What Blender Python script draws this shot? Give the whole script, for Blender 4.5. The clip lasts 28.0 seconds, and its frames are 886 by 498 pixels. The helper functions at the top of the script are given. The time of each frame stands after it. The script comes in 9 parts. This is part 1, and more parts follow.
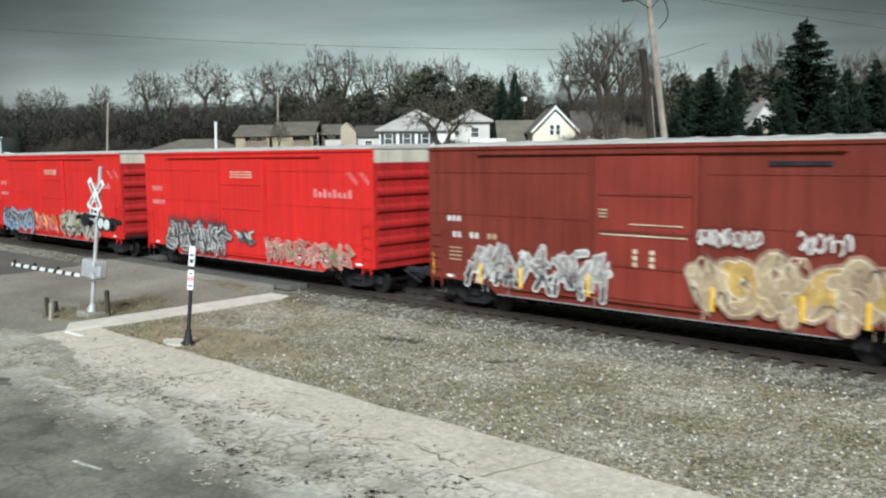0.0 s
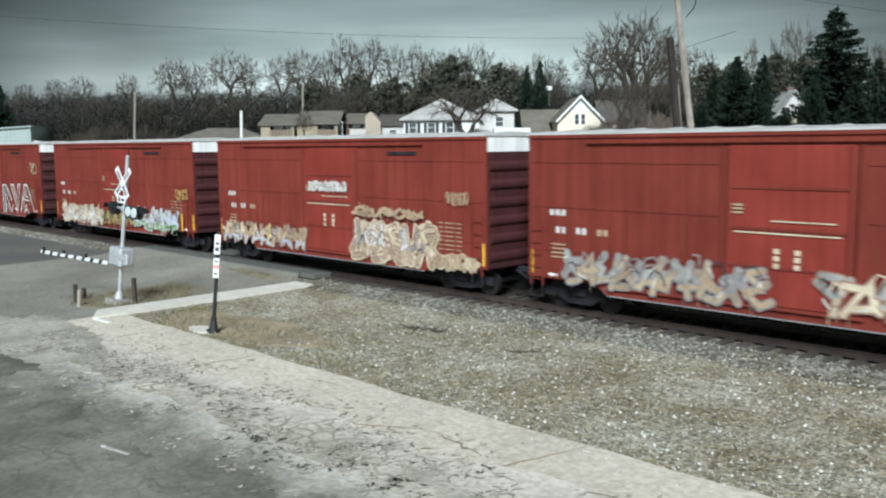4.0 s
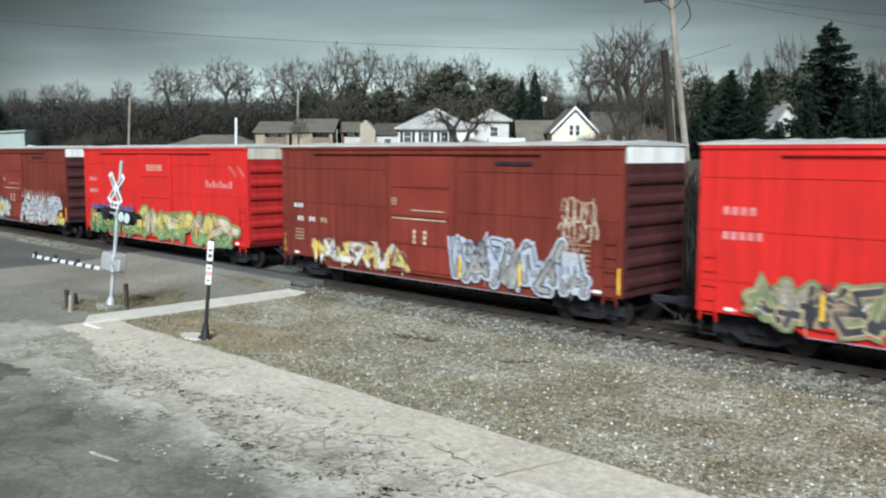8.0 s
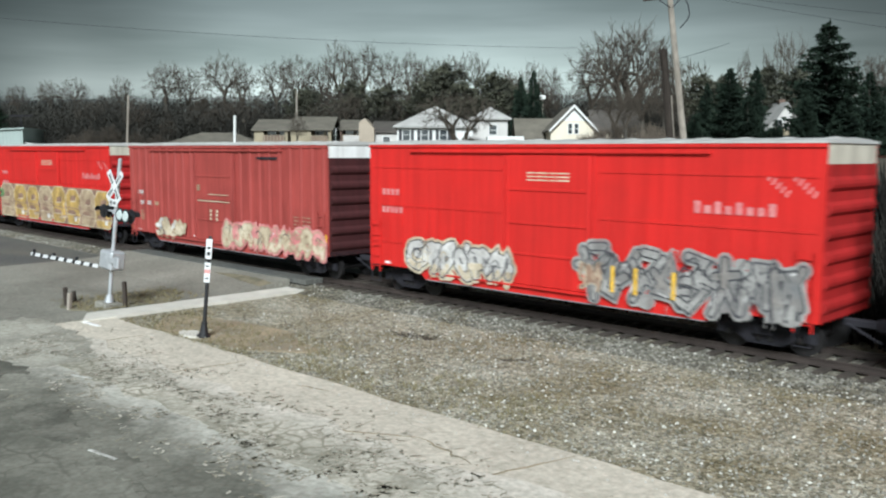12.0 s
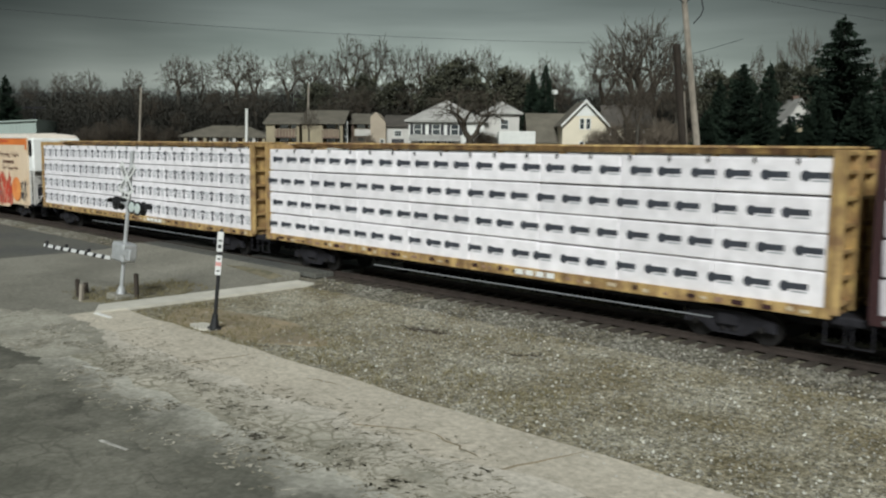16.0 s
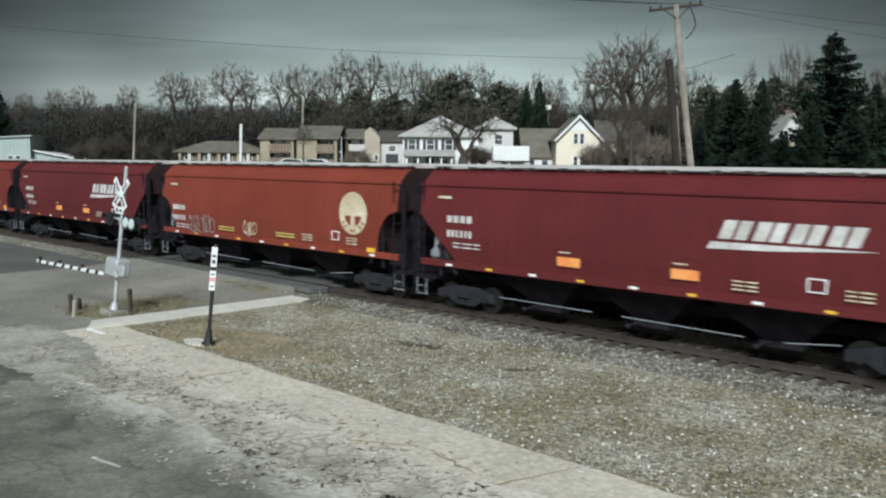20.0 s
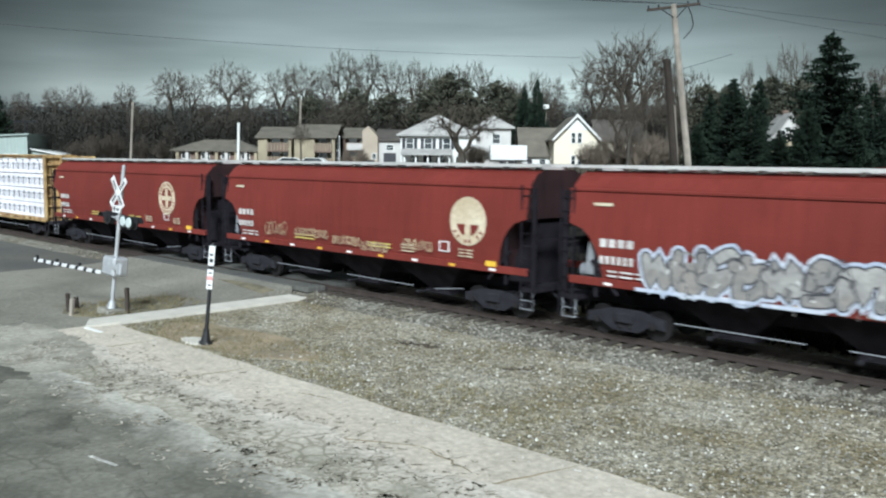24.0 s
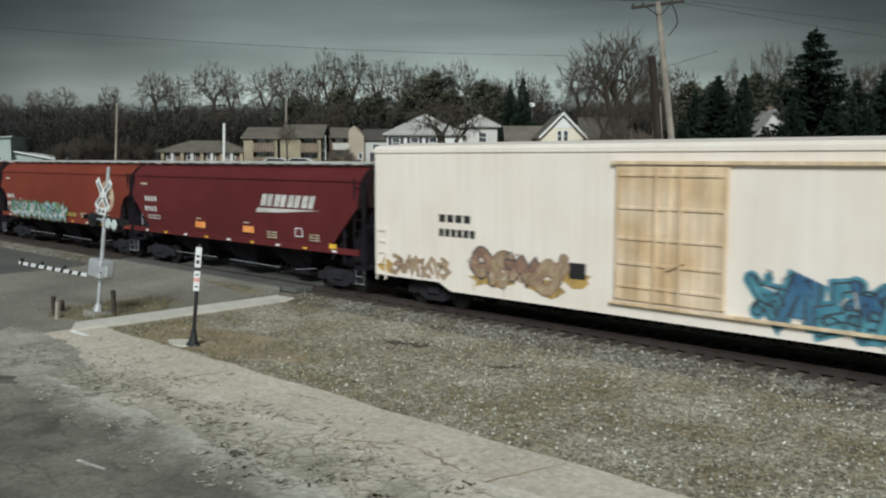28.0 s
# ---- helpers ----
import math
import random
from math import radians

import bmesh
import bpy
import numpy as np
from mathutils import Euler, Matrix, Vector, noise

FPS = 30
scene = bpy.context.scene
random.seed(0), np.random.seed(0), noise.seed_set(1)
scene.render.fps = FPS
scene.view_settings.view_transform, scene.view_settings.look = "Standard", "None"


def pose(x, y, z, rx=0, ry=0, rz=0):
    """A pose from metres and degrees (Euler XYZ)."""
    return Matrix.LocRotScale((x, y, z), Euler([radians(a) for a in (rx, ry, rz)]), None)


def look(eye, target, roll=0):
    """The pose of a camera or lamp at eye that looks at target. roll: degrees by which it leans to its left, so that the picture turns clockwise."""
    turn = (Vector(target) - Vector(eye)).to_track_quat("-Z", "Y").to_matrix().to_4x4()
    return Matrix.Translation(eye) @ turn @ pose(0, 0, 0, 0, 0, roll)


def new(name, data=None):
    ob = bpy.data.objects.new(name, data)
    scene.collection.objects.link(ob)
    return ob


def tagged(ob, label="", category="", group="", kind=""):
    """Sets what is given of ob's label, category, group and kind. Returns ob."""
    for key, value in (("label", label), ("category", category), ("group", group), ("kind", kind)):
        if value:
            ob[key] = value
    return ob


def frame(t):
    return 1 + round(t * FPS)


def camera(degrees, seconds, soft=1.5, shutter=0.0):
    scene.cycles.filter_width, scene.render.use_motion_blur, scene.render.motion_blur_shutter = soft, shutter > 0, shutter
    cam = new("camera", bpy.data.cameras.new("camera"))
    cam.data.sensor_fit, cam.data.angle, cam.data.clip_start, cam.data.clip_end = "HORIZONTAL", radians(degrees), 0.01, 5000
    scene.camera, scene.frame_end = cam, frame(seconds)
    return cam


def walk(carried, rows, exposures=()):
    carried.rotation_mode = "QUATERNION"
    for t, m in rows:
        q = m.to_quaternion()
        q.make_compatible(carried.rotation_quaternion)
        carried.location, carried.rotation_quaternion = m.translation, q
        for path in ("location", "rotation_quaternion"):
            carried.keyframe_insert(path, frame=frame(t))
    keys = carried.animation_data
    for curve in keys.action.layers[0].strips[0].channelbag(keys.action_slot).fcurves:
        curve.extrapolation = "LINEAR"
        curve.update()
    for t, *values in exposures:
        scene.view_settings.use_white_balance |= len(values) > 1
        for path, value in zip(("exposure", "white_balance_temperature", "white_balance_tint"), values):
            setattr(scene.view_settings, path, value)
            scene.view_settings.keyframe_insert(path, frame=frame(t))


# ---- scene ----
cam = camera(54.0, 28.0, soft=2.2, shutter=0.2)
EYE = 4.78
# seconds, yaw, pitch, roll of the camera, which stands high beside the track
ROWS = [
    (0, 43.06, -6.17, 0.63),
    (0.5, 43.42, -5.65, 0.41),
    (1, 43.74, -5.56, 0.70),
    (1.5, 44.59, -6.21, 0.83),
    (2, 45.13, -6.83, 0.66),
    (2.5, 45.13, -6.93, 0.73),
    (4.5, 44.31, -6.59, 0.58),
    (5, 43.97, -5.96, 0.74),
    (5.5, 44.26, -6.16, 0.59),
    (6, 44.45, -6.26, 0.29),
    (6.5, 44.40, -6.50, 0.39),
    (7, 44.23, -6.44, 0.30),
    (7.5, 44.35, -6.31, 0.08),
    (8, 44.29, -6.24, -0.18),
    (8.5, 44.16, -6.41, -0.10),
    (9, 44.29, -6.40, -0.16),
    (9.5, 44.44, -6.42, -0.12),
    (10, 44.32, -6.38, -0.24),
    (10.5, 44.23, -6.33, -0.37),
    (11, 44.44, -6.57, -0.35),
    (11.5, 44.27, -6.51, -0.34),
    (12, 44.21, -6.36, -0.25),
    (12.5, 44.29, -6.48, -0.48),
    (14.5, 44.37, -6.34, -0.63),
    (15, 44.33, -6.11, -0.59),
    (15.5, 44.53, -6.36, -0.53),
    (16, 44.95, -6.73, -0.61),
    (16.5, 45.03, -6.89, -1.10),
    (17, 44.81, -6.68, -1.13),
    (17.5, 44.82, -6.60, -1.13),
    (18, 44.53, -6.16, -0.91),
    (18.5, 45.02, -5.72, -0.67),
    (19, 44.67, -5.78, -0.50),
    (19.5, 44.65, -5.54, -0.58),
    (20, 44.57, -5.75, -0.52),
    (20.5, 44.74, -5.82, -0.85),
    (21, 44.70, -5.88, -0.77),
    (21.5, 44.70, -5.93, -0.64),
    (23.5, 44.56, -6.17, -0.64),
    (24, 44.42, -5.81, -0.61),
    (24.5, 43.73, -5.27, -0.95),
    (25, 43.40, -4.25, -0.75),
    (25.5, 42.02, -4.70, -0.67),
    (26, 41.69, -5.12, -0.78),
    (26.5, 42.75, -5.36, -0.76),
    (27, 43.20, -6.39, -0.96),
    (27.5, 43.10, -5.97, -0.18),
    (28, 43.54, -5.87, -0.11),
]
walk(cam, [(t, pose(0, 0, EYE, 90 + pitch, roll, yaw)) for t, yaw, pitch, roll in ROWS],
     exposures=[(t, stops, kelvin, 3) for t, stops, kelvin in ((0, 1, 5920), (1, 1, 5970), (2, 0.9, 5920), (4.5, 1.05, 5670), (6, 1.05, 5620), (9, 1.05, 5780), (12, 1, 5820), (13, 0.8, 5850), (14.5, 0.43, 6080), (16, 0.3, 6300), (17.5, 0.28, 6340), (18.5, 0.53, 6180), (19.5, 0.7, 5870), (20.2, 0.78, 5850), (20.8, 1.05, 5720), (21.5, 1.1, 5720), (24, 1.05, 5670), (25, 1, 5770), (26, 0.65, 5800), (27, 0.35, 6050), (28, 0.3, 6100))])

# the train's way along the track, second by second, and each car's middle along the train
WAY = [(0, -262.48), (2, -225.23), (4, -188.29), (6, -151.05), (8, -113.39), (10, -75.51), (12, -37.65), (14, 0.00), (16, 37.40), (18, 74.69), (20, 112.13), (22, 150.01), (24, 188.51), (26, 227.41), (28, 265.90)]
MIDDLES = [251.11, 233.20, 215.50, 197.78, 179.96, 163.00, 145.56, 128.05, 110.63, 93.18, 75.45, 57.68, 39.84, 22.65, 5.01, -12.50, -32.77, -56.02, -79.47, -103.96, -124.49, -141.82, -159.80, -177.17, -194.80, -212.53, -230.48, -251.30, -276.75, -296.84, -313.37, -330.97]
TRACK_Y = 21.29

# ---- world and light ----
world = bpy.data.worlds.new("overcast")
scene.world = world
world.use_nodes = True
wn, wl = world.node_tree.nodes, world.node_tree.links
wn.clear()
SUN_EL, SUN_AZ = radians(35), radians(142)
sky = wn.new("ShaderNodeTexSky")
sky.sky_type, sky.sun_disc, sky.sun_elevation, sky.sun_rotation = "NISHITA", False, SUN_EL, SUN_AZ
sky.air_density, sky.dust_density, sky.ozone_density = 1.0, 3.0, 1.0
grey = wn.new("ShaderNodeHueSaturation")
grey.inputs["Saturation"].default_value = 0.12
coord = wn.new("ShaderNodeTexCoord")
wmap = wn.new("ShaderNodeMapping")
wmap.inputs["Scale"].default_value = (1.0, 1.0, 9.0)
cloud = wn.new("ShaderNodeTexNoise")
cloud.inputs["Scale"].default_value, cloud.inputs["Detail"].default_value = 2.1, 4.0
cramp = wn.new("ShaderNodeValToRGB")
cramp.color_ramp.elements[0].position, cramp.color_ramp.elements[0].color = 0.3, (0.5, 0.525, 0.505, 1)
cramp.color_ramp.elements[1].position, cramp.color_ramp.elements[1].color = 0.72, (1.0, 1.0, 0.97, 1)
sep = wn.new("ShaderNodeSeparateXYZ")
hramp = wn.new("ShaderNodeValToRGB")
he = hramp.color_ramp.elements
he[0].position, he[0].color = 0.0, (0.88, 0.93, 0.91, 1)
he[1].position, he[1].color = 1.0, (0.19, 0.206, 0.206, 1)
for p_, c_ in ((0.07, (0.61, 0.635, 0.6)), (0.1, (0.345, 0.365, 0.345)), (0.14, (0.168, 0.182, 0.174)), (0.18, (0.118, 0.13, 0.126)), (0.24, (0.15, 0.164, 0.16))):
    e_ = he.new(p_)
    e_.color = (*c_, 1)
# sky tone by heading, brightest northwest; its dark flanks paint in lens vignetting
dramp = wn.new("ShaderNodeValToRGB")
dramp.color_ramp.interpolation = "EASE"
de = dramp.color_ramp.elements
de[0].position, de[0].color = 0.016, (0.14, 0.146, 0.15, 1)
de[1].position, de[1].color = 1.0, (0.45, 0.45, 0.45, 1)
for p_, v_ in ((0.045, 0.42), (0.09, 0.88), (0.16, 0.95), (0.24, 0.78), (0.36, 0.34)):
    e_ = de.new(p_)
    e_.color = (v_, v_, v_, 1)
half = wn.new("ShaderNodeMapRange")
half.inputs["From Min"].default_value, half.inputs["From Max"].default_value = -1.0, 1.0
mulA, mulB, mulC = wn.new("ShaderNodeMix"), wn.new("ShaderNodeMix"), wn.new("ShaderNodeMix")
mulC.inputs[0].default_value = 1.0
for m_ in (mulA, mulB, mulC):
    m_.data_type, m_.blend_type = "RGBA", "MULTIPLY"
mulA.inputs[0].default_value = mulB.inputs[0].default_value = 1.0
bg = wn.new("ShaderNodeBackground")
bg.inputs["Strength"].default_value = 0.27
wout = wn.new("ShaderNodeOutputWorld")
wl.new(sky.outputs[0], grey.inputs["Color"])
wl.new(coord.outputs["Generated"], wmap.inputs[0])
wl.new(wmap.outputs[0], cloud.inputs["Vector"])
wl.new(cloud.outputs["Fac"], cramp.inputs[0])
wl.new(coord.outputs["Generated"], sep.inputs[0])
wl.new(sep.outputs["Z"], hramp.inputs[0])
wl.new(grey.outputs[0], mulA.inputs[6])
wl.new(cramp.outputs[0], mulA.inputs[7])
wl.new(mulA.outputs[2], mulB.inputs[6])
wl.new(hramp.outputs[0], mulB.inputs[7])
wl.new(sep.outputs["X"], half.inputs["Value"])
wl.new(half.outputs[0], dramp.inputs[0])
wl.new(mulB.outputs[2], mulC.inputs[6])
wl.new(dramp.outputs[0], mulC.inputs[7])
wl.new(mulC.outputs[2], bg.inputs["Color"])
wl.new(bg.outputs[0], wout.inputs[0])

sun_data = bpy.data.lights.new("sun", "SUN")
sun_data.energy, sun_data.angle, sun_data.color = 2.9, radians(18), (1.0, 0.985, 0.97)
sun = new("sun", sun_data)
# azimuth clockwise from +y, as the sky counts it
sun_from = Vector((math.sin(SUN_AZ) * math.cos(SUN_EL), math.cos(SUN_AZ) * math.cos(SUN_EL), math.sin(SUN_EL)))
sun.matrix_basis = look(sun_from * 100, (0, 0, 0))


# ---- materials ----
MATS = {}


def surface(name, rgb, rough=0.6, metal=0.0, vary=0.25, scale=1.0, other=None, streak=0.0, bump=0.0, fine=25.0, spec=0.4, per_object=0.0):
    """A weathered surface: colour with large stains and fine grain, optional vertical streaks and relief."""
    if name in MATS:
        return MATS[name]
    m = bpy.data.materials.new(name)
    m.use_nodes = True
    n, l = m.node_tree.nodes, m.node_tree.links
    b = n["Principled BSDF"]
    b.inputs["Roughness"].default_value, b.inputs["Metallic"].default_value = rough, metal
    b.inputs["Specular IOR Level"].default_value = spec
    tc = n.new("ShaderNodeTexCoord")
    big = n.new("ShaderNodeTexNoise")
    big.inputs["Scale"].default_value, big.inputs["Detail"].default_value = scale, 6.0
    small = n.new("ShaderNodeTexNoise")
    small.inputs["Scale"].default_value, small.inputs["Detail"].default_value = fine, 3.0
    l.new(tc.outputs["Object"], big.inputs["Vector"])
    l.new(tc.outputs["Object"], small.inputs["Vector"])
    ramp = n.new("ShaderNodeValToRGB")
    ramp.color_ramp.elements[0].position, ramp.color_ramp.elements[1].position = 0.35, 0.68
    dark = other if other else tuple(c * (1 - vary) for c in rgb)
    ramp.color_ramp.elements[0].color, ramp.color_ramp.elements[1].color = (*dark, 1), (*rgb, 1)
    l.new(big.outputs["Fac"], ramp.inputs[0])
    mix = n.new("ShaderNodeMix")
    mix.data_type, mix.blend_type = "RGBA", "OVERLAY"
    mix.inputs[0].default_value = min(0.9, vary * 1.2)
    l.new(ramp.outputs[0], mix.inputs[6])
    l.new(small.outputs["Color"], mix.inputs[7])
    gs = n.new("ShaderNodeHueSaturation")
    gs.inputs["Saturation"].default_value = 0.0
    l.new(small.outputs["Color"], gs.inputs["Color"])
    l.new(gs.outputs[0], mix.inputs[7])
    last = mix.outputs[2]
    if streak:
        mp = n.new("ShaderNodeMapping")
        mp.inputs["Scale"].default_value = (3.0, 3.0, 0.18)
        st = n.new("ShaderNodeTexNoise")
        st.inputs["Scale"].default_value, st.inputs["Detail"].default_value = 1.6, 5.0
        sr = n.new("ShaderNodeValToRGB")
        sr.color_ramp.elements[0].position, sr.color_ramp.elements[1].position = 0.36, 0.62
        sr.color_ramp.elements[0].color, sr.color_ramp.elements[1].color = (1 - streak, 1 - streak * 1.05, 1 - streak * 1.1, 1), (1, 1, 1, 1)
        mu = n.new("ShaderNodeMix")
        mu.data_type, mu.blend_type = "RGBA", "MULTIPLY"
        mu.inputs[0].default_value = 1.0
        l.new(tc.outputs["Object"], mp.inputs[0])
        l.new(mp.outputs[0], st.inputs["Vector"])
        l.new(st.outputs["Fac"], sr.inputs[0])
        l.new(last, mu.inputs[6])
        l.new(sr.outputs[0], mu.inputs[7])
        last = mu.outputs[2]
    if per_object:
        oi = n.new("ShaderNodeObjectInfo")
        hs = n.new("ShaderNodeHueSaturation")
        mr = n.new("ShaderNodeMapRange")
        mr.inputs["To Min"].default_value, mr.inputs["To Max"].default_value = 1 - per_object, 1 + per_object
        l.new(oi.outputs["Random"], mr.inputs["Value"])
        l.new(mr.outputs[0], hs.inputs["Value"])
        l.new(last, hs.inputs["Color"])
        last = hs.outputs[0]
    l.new(last, b.inputs["Base Color"])
    if bump:
        bp = n.new("ShaderNodeBump")
        bp.inputs["Strength"].default_value, bp.inputs["Distance"].default_value = min(1.0, bump), 0.03
        l.new(small.outputs["Fac"], bp.inputs["Height"])
        l.new(bp.outputs[0], b.inputs["Normal"])
    MATS[name] = m
    return m


def cracked(name, rgb, crack, patch, scale, width, rough=0.9, wide=0.12, bump=0.5, zone_at=(0.42, 0.6), fade=None):
    """Paving with a network of cracks and large worn patches."""
    m = bpy.data.materials.new(name)
    m.use_nodes = True
    n, l = m.node_tree.nodes, m.node_tree.links
    b = n["Principled BSDF"]
    b.inputs["Roughness"].default_value = rough
    b.inputs["Specular IOR Level"].default_value = 0.25
    tc = n.new("ShaderNodeTexCoord")
    warp = n.new("ShaderNodeTexNoise")
    warp.inputs["Scale"].default_value, warp.inputs["Detail"].default_value = 1.1, 4.0
    add = n.new("ShaderNodeMix")
    add.data_type, add.blend_type = "RGBA", "LINEAR_LIGHT"
    add.inputs[0].default_value = 0.35
    vo = n.new("ShaderNodeTexVoronoi")
    vo.feature = "DISTANCE_TO_EDGE"
    vo.inputs["Scale"].default_value = scale
    cr = n.new("ShaderNodeValToRGB")
    cr.color_ramp.elements[0].position, cr.color_ramp.elements[1].position = 0.0, width
    cr.color_ramp.elements[0].color, cr.color_ramp.elements[1].color = (1, 1, 1, 1), (0, 0, 0, 1)
    zone = n.new("ShaderNodeTexNoise")
    zone.inputs["Scale"].default_value, zone.inputs["Detail"].default_value = 0.35, 4.0
    zr = n.new("ShaderNodeValToRGB")
    zr.color_ramp.elements[0].position, zr.color_ramp.elements[1].position = zone_at
    big = n.new("ShaderNodeTexNoise")
    big.inputs["Scale"].default_value, big.inputs["Detail"].default_value = wide * 2.2, 7.0
    br = n.new("ShaderNodeValToRGB")
    br.color_ramp.elements[0].position, br.color_ramp.elements[1].position = 0.38, 0.64
    br.color_ramp.elements[0].color, br.color_ramp.elements[1].color = (*patch, 1), (*rgb, 1)
    fine = n.new("ShaderNodeTexNoise")
    fine.inputs["Scale"].default_value, fine.inputs["Detail"].default_value = 9.0, 6.0
    fr = n.new("ShaderNodeValToRGB")
    fr.color_ramp.elements[0].position, fr.color_ramp.elements[1].position = 0.3, 0.7
    fr.color_ramp.elements[0].color, fr.color_ramp.elements[1].color = (0.72, 0.72, 0.7, 1), (1.1, 1.1, 1.1, 1)
    mul = n.new("ShaderNodeMix")
    mul.data_type, mul.blend_type = "RGBA", "MULTIPLY"
    mul.inputs[0].default_value = 1.0
    fac = n.new("ShaderNodeMath")
    fac.operation = "MULTIPLY"
    mix = n.new("ShaderNodeMix")
    mix.data_type = "RGBA"
    mix.inputs[7].default_value = (*crack, 1)
    l.new(tc.outputs["Object"], warp.inputs["Vector"])
    l.new(tc.outputs["Object"], add.inputs[6])
    l.new(warp.outputs["Color"], add.inputs[7])
    l.new(add.outputs[2], vo.inputs["Vector"])
    l.new(vo.outputs["Distance"], cr.inputs[0])
    for t_ in (zone, big, fine):
        l.new(tc.outputs["Object"], t_.inputs["Vector"])
    l.new(zone.outputs["Fac"], zr.inputs[0])
    l.new(big.outputs["Fac"], br.inputs[0])
    l.new(fine.outputs["Fac"], fr.inputs[0])
    l.new(br.outputs[0], mul.inputs[6])
    l.new(fr.outputs[0], mul.inputs[7])
    l.new(cr.outputs[0], fac.inputs[0])
    l.new(zr.outputs[0], fac.inputs[1])
    l.new(fac.outputs[0], mix.inputs[0])
    l.new(mul.outputs[2], mix.inputs[6])
    last = mix.outputs[2]
    if fade:
        # worn edge: the surface passes into another one across y, along an uneven line
        y0, y1, to = fade
        sx = n.new("ShaderNodeSeparateXYZ")
        l.new(tc.outputs["Object"], sx.inputs[0])
        ed = n.new("ShaderNodeTexNoise")
        ed.inputs["Scale"].default_value, ed.inputs["Detail"].default_value, ed.inputs["Roughness"].default_value = 0.8, 9.0, 0.72
        l.new(tc.outputs["Object"], ed.inputs["Vector"])
        ma = n.new("ShaderNodeMath")
        ma.operation = "MULTIPLY_ADD"
        ma.inputs[1].default_value = 3.0
        l.new(ed.outputs["Fac"], ma.inputs[0])
        l.new(sx.outputs["Y"], ma.inputs[2])
        mr = n.new("ShaderNodeMapRange")
        mr.interpolation_type = "SMOOTHSTEP"
        mr.inputs["From Min"].default_value, mr.inputs["From Max"].default_value = y0 + 1.5, y1 + 1.5
        l.new(ma.outputs[0], mr.inputs["Value"])
        fm = n.new("ShaderNodeMix")
        fm.data_type = "RGBA"
        tint = n.new("ShaderNodeMix")
        tint.data_type, tint.blend_type = "RGBA", "MULTIPLY"
        tint.inputs[0].default_value = 1.0
        tint.inputs[6].default_value = (*to, 1)
        l.new(fr.outputs[0], tint.inputs[7])
        l.new(mr.outputs[0], fm.inputs[0])
        l.new(last, fm.inputs[6])
        l.new(tint.outputs[2], fm.inputs[7])
        last = fm.outputs[2]
    l.new(last, b.inputs["Base Color"])
    bp = n.new("ShaderNodeBump")
    bp.inputs["Strength"].default_value, bp.inputs["Distance"].default_value = bump, 0.03
    l.new(fine.outputs["Fac"], bp.inputs["Height"])
    l.new(bp.outputs[0], b.inputs["Normal"])
    return m


RED = surface("red_paint", (0.6, 0.021, 0.018), 0.5, vary=0.18, scale=0.5, streak=0.14, other=(0.5, 0.021, 0.018), spec=0.25)
# end faces: the side's red darkened, their shade put into the colour
RED_END_SHADED = surface("red_paint_end", (0.42, 0.018, 0.018), 0.6, vary=0.3, scale=0.9, streak=0.3)
BROWN = surface("boxcar_brown", (0.18, 0.036, 0.025), 0.6, vary=0.25, scale=0.5, streak=0.2, spec=0.15)
BROWN2 = surface("boxcar_brown_light", (0.205, 0.04, 0.028), 0.6, vary=0.25, scale=0.5, streak=0.2, spec=0.15)
BROWN_DOOR = surface("boxcar_door", (0.225, 0.037, 0.026), 0.55, vary=0.22, scale=0.7, streak=0.18, spec=0.2)
RUSTRED = surface("rust_red", (0.36, 0.06, 0.05), 0.6, vary=0.25, scale=0.6, streak=0.22)
# end faces of the brown cars, shade put into the side's brown
BROWN_END_SHADED = surface("boxcar_brown_end", (0.068, 0.018, 0.019), 0.65, vary=0.35, scale=0.9, streak=0.3)
HOPPER = surface("hopper_brown", (0.172, 0.032, 0.025), 0.45, vary=0.22, scale=0.4, streak=0.12, spec=0.25)
HOPPER2 = surface("hopper_dark_brown", (0.118, 0.021, 0.023), 0.45, vary=0.22, scale=0.4, streak=0.12, spec=0.25)
HOPPER3 = surface("hopper_orange_brown", (0.205, 0.043, 0.027), 0.45, vary=0.22, scale=0.4, streak=0.12, spec=0.25)
ROOF_GALV = surface("galvanised_roof", (0.62, 0.6, 0.57), 0.5, 0.25, vary=0.25, scale=0.8)
END_WHITE = surface("end_white_panel", (0.9, 0.89, 0.86), 0.55, vary=0.15, scale=1.2, streak=0.15)
END_BUFF = surface("end_buff_panel", (0.6, 0.55, 0.45), 0.6, vary=0.2, scale=1.2, streak=0.2)
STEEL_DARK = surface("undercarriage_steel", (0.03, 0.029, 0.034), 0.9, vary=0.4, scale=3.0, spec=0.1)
WHEEL_STEEL = surface("wheel_steel", (0.024, 0.022, 0.022), 0.6, 0.3, vary=0.4, scale=4.0)
PIPE = surface("pale_pipe", (0.3, 0.31, 0.33), 0.5, 0.3, vary=0.2, scale=2.0)
YELLOW = surface("yellow_strip", (0.85, 0.5, 0.05), 0.5, vary=0.25, scale=3.0)
WHITE = surface("white_paint", (0.85, 0.85, 0.83), 0.5, vary=0.15, scale=2.0)
ORANGE = surface("orange_paint", (0.72, 0.2, 0.045), 0.5, vary=0.2, scale=1.0)
CREAM = surface("cream_paint", (0.76, 0.61, 0.45), 0.5, vary=0.15, scale=0.6, streak=0.08, other=(0.69, 0.53, 0.37))
REEFER_WHITE = surface("reefer_white", (0.82, 0.75, 0.68), 0.5, vary=0.1, scale=0.5, streak=0.05, other=(0.77, 0.69, 0.6))
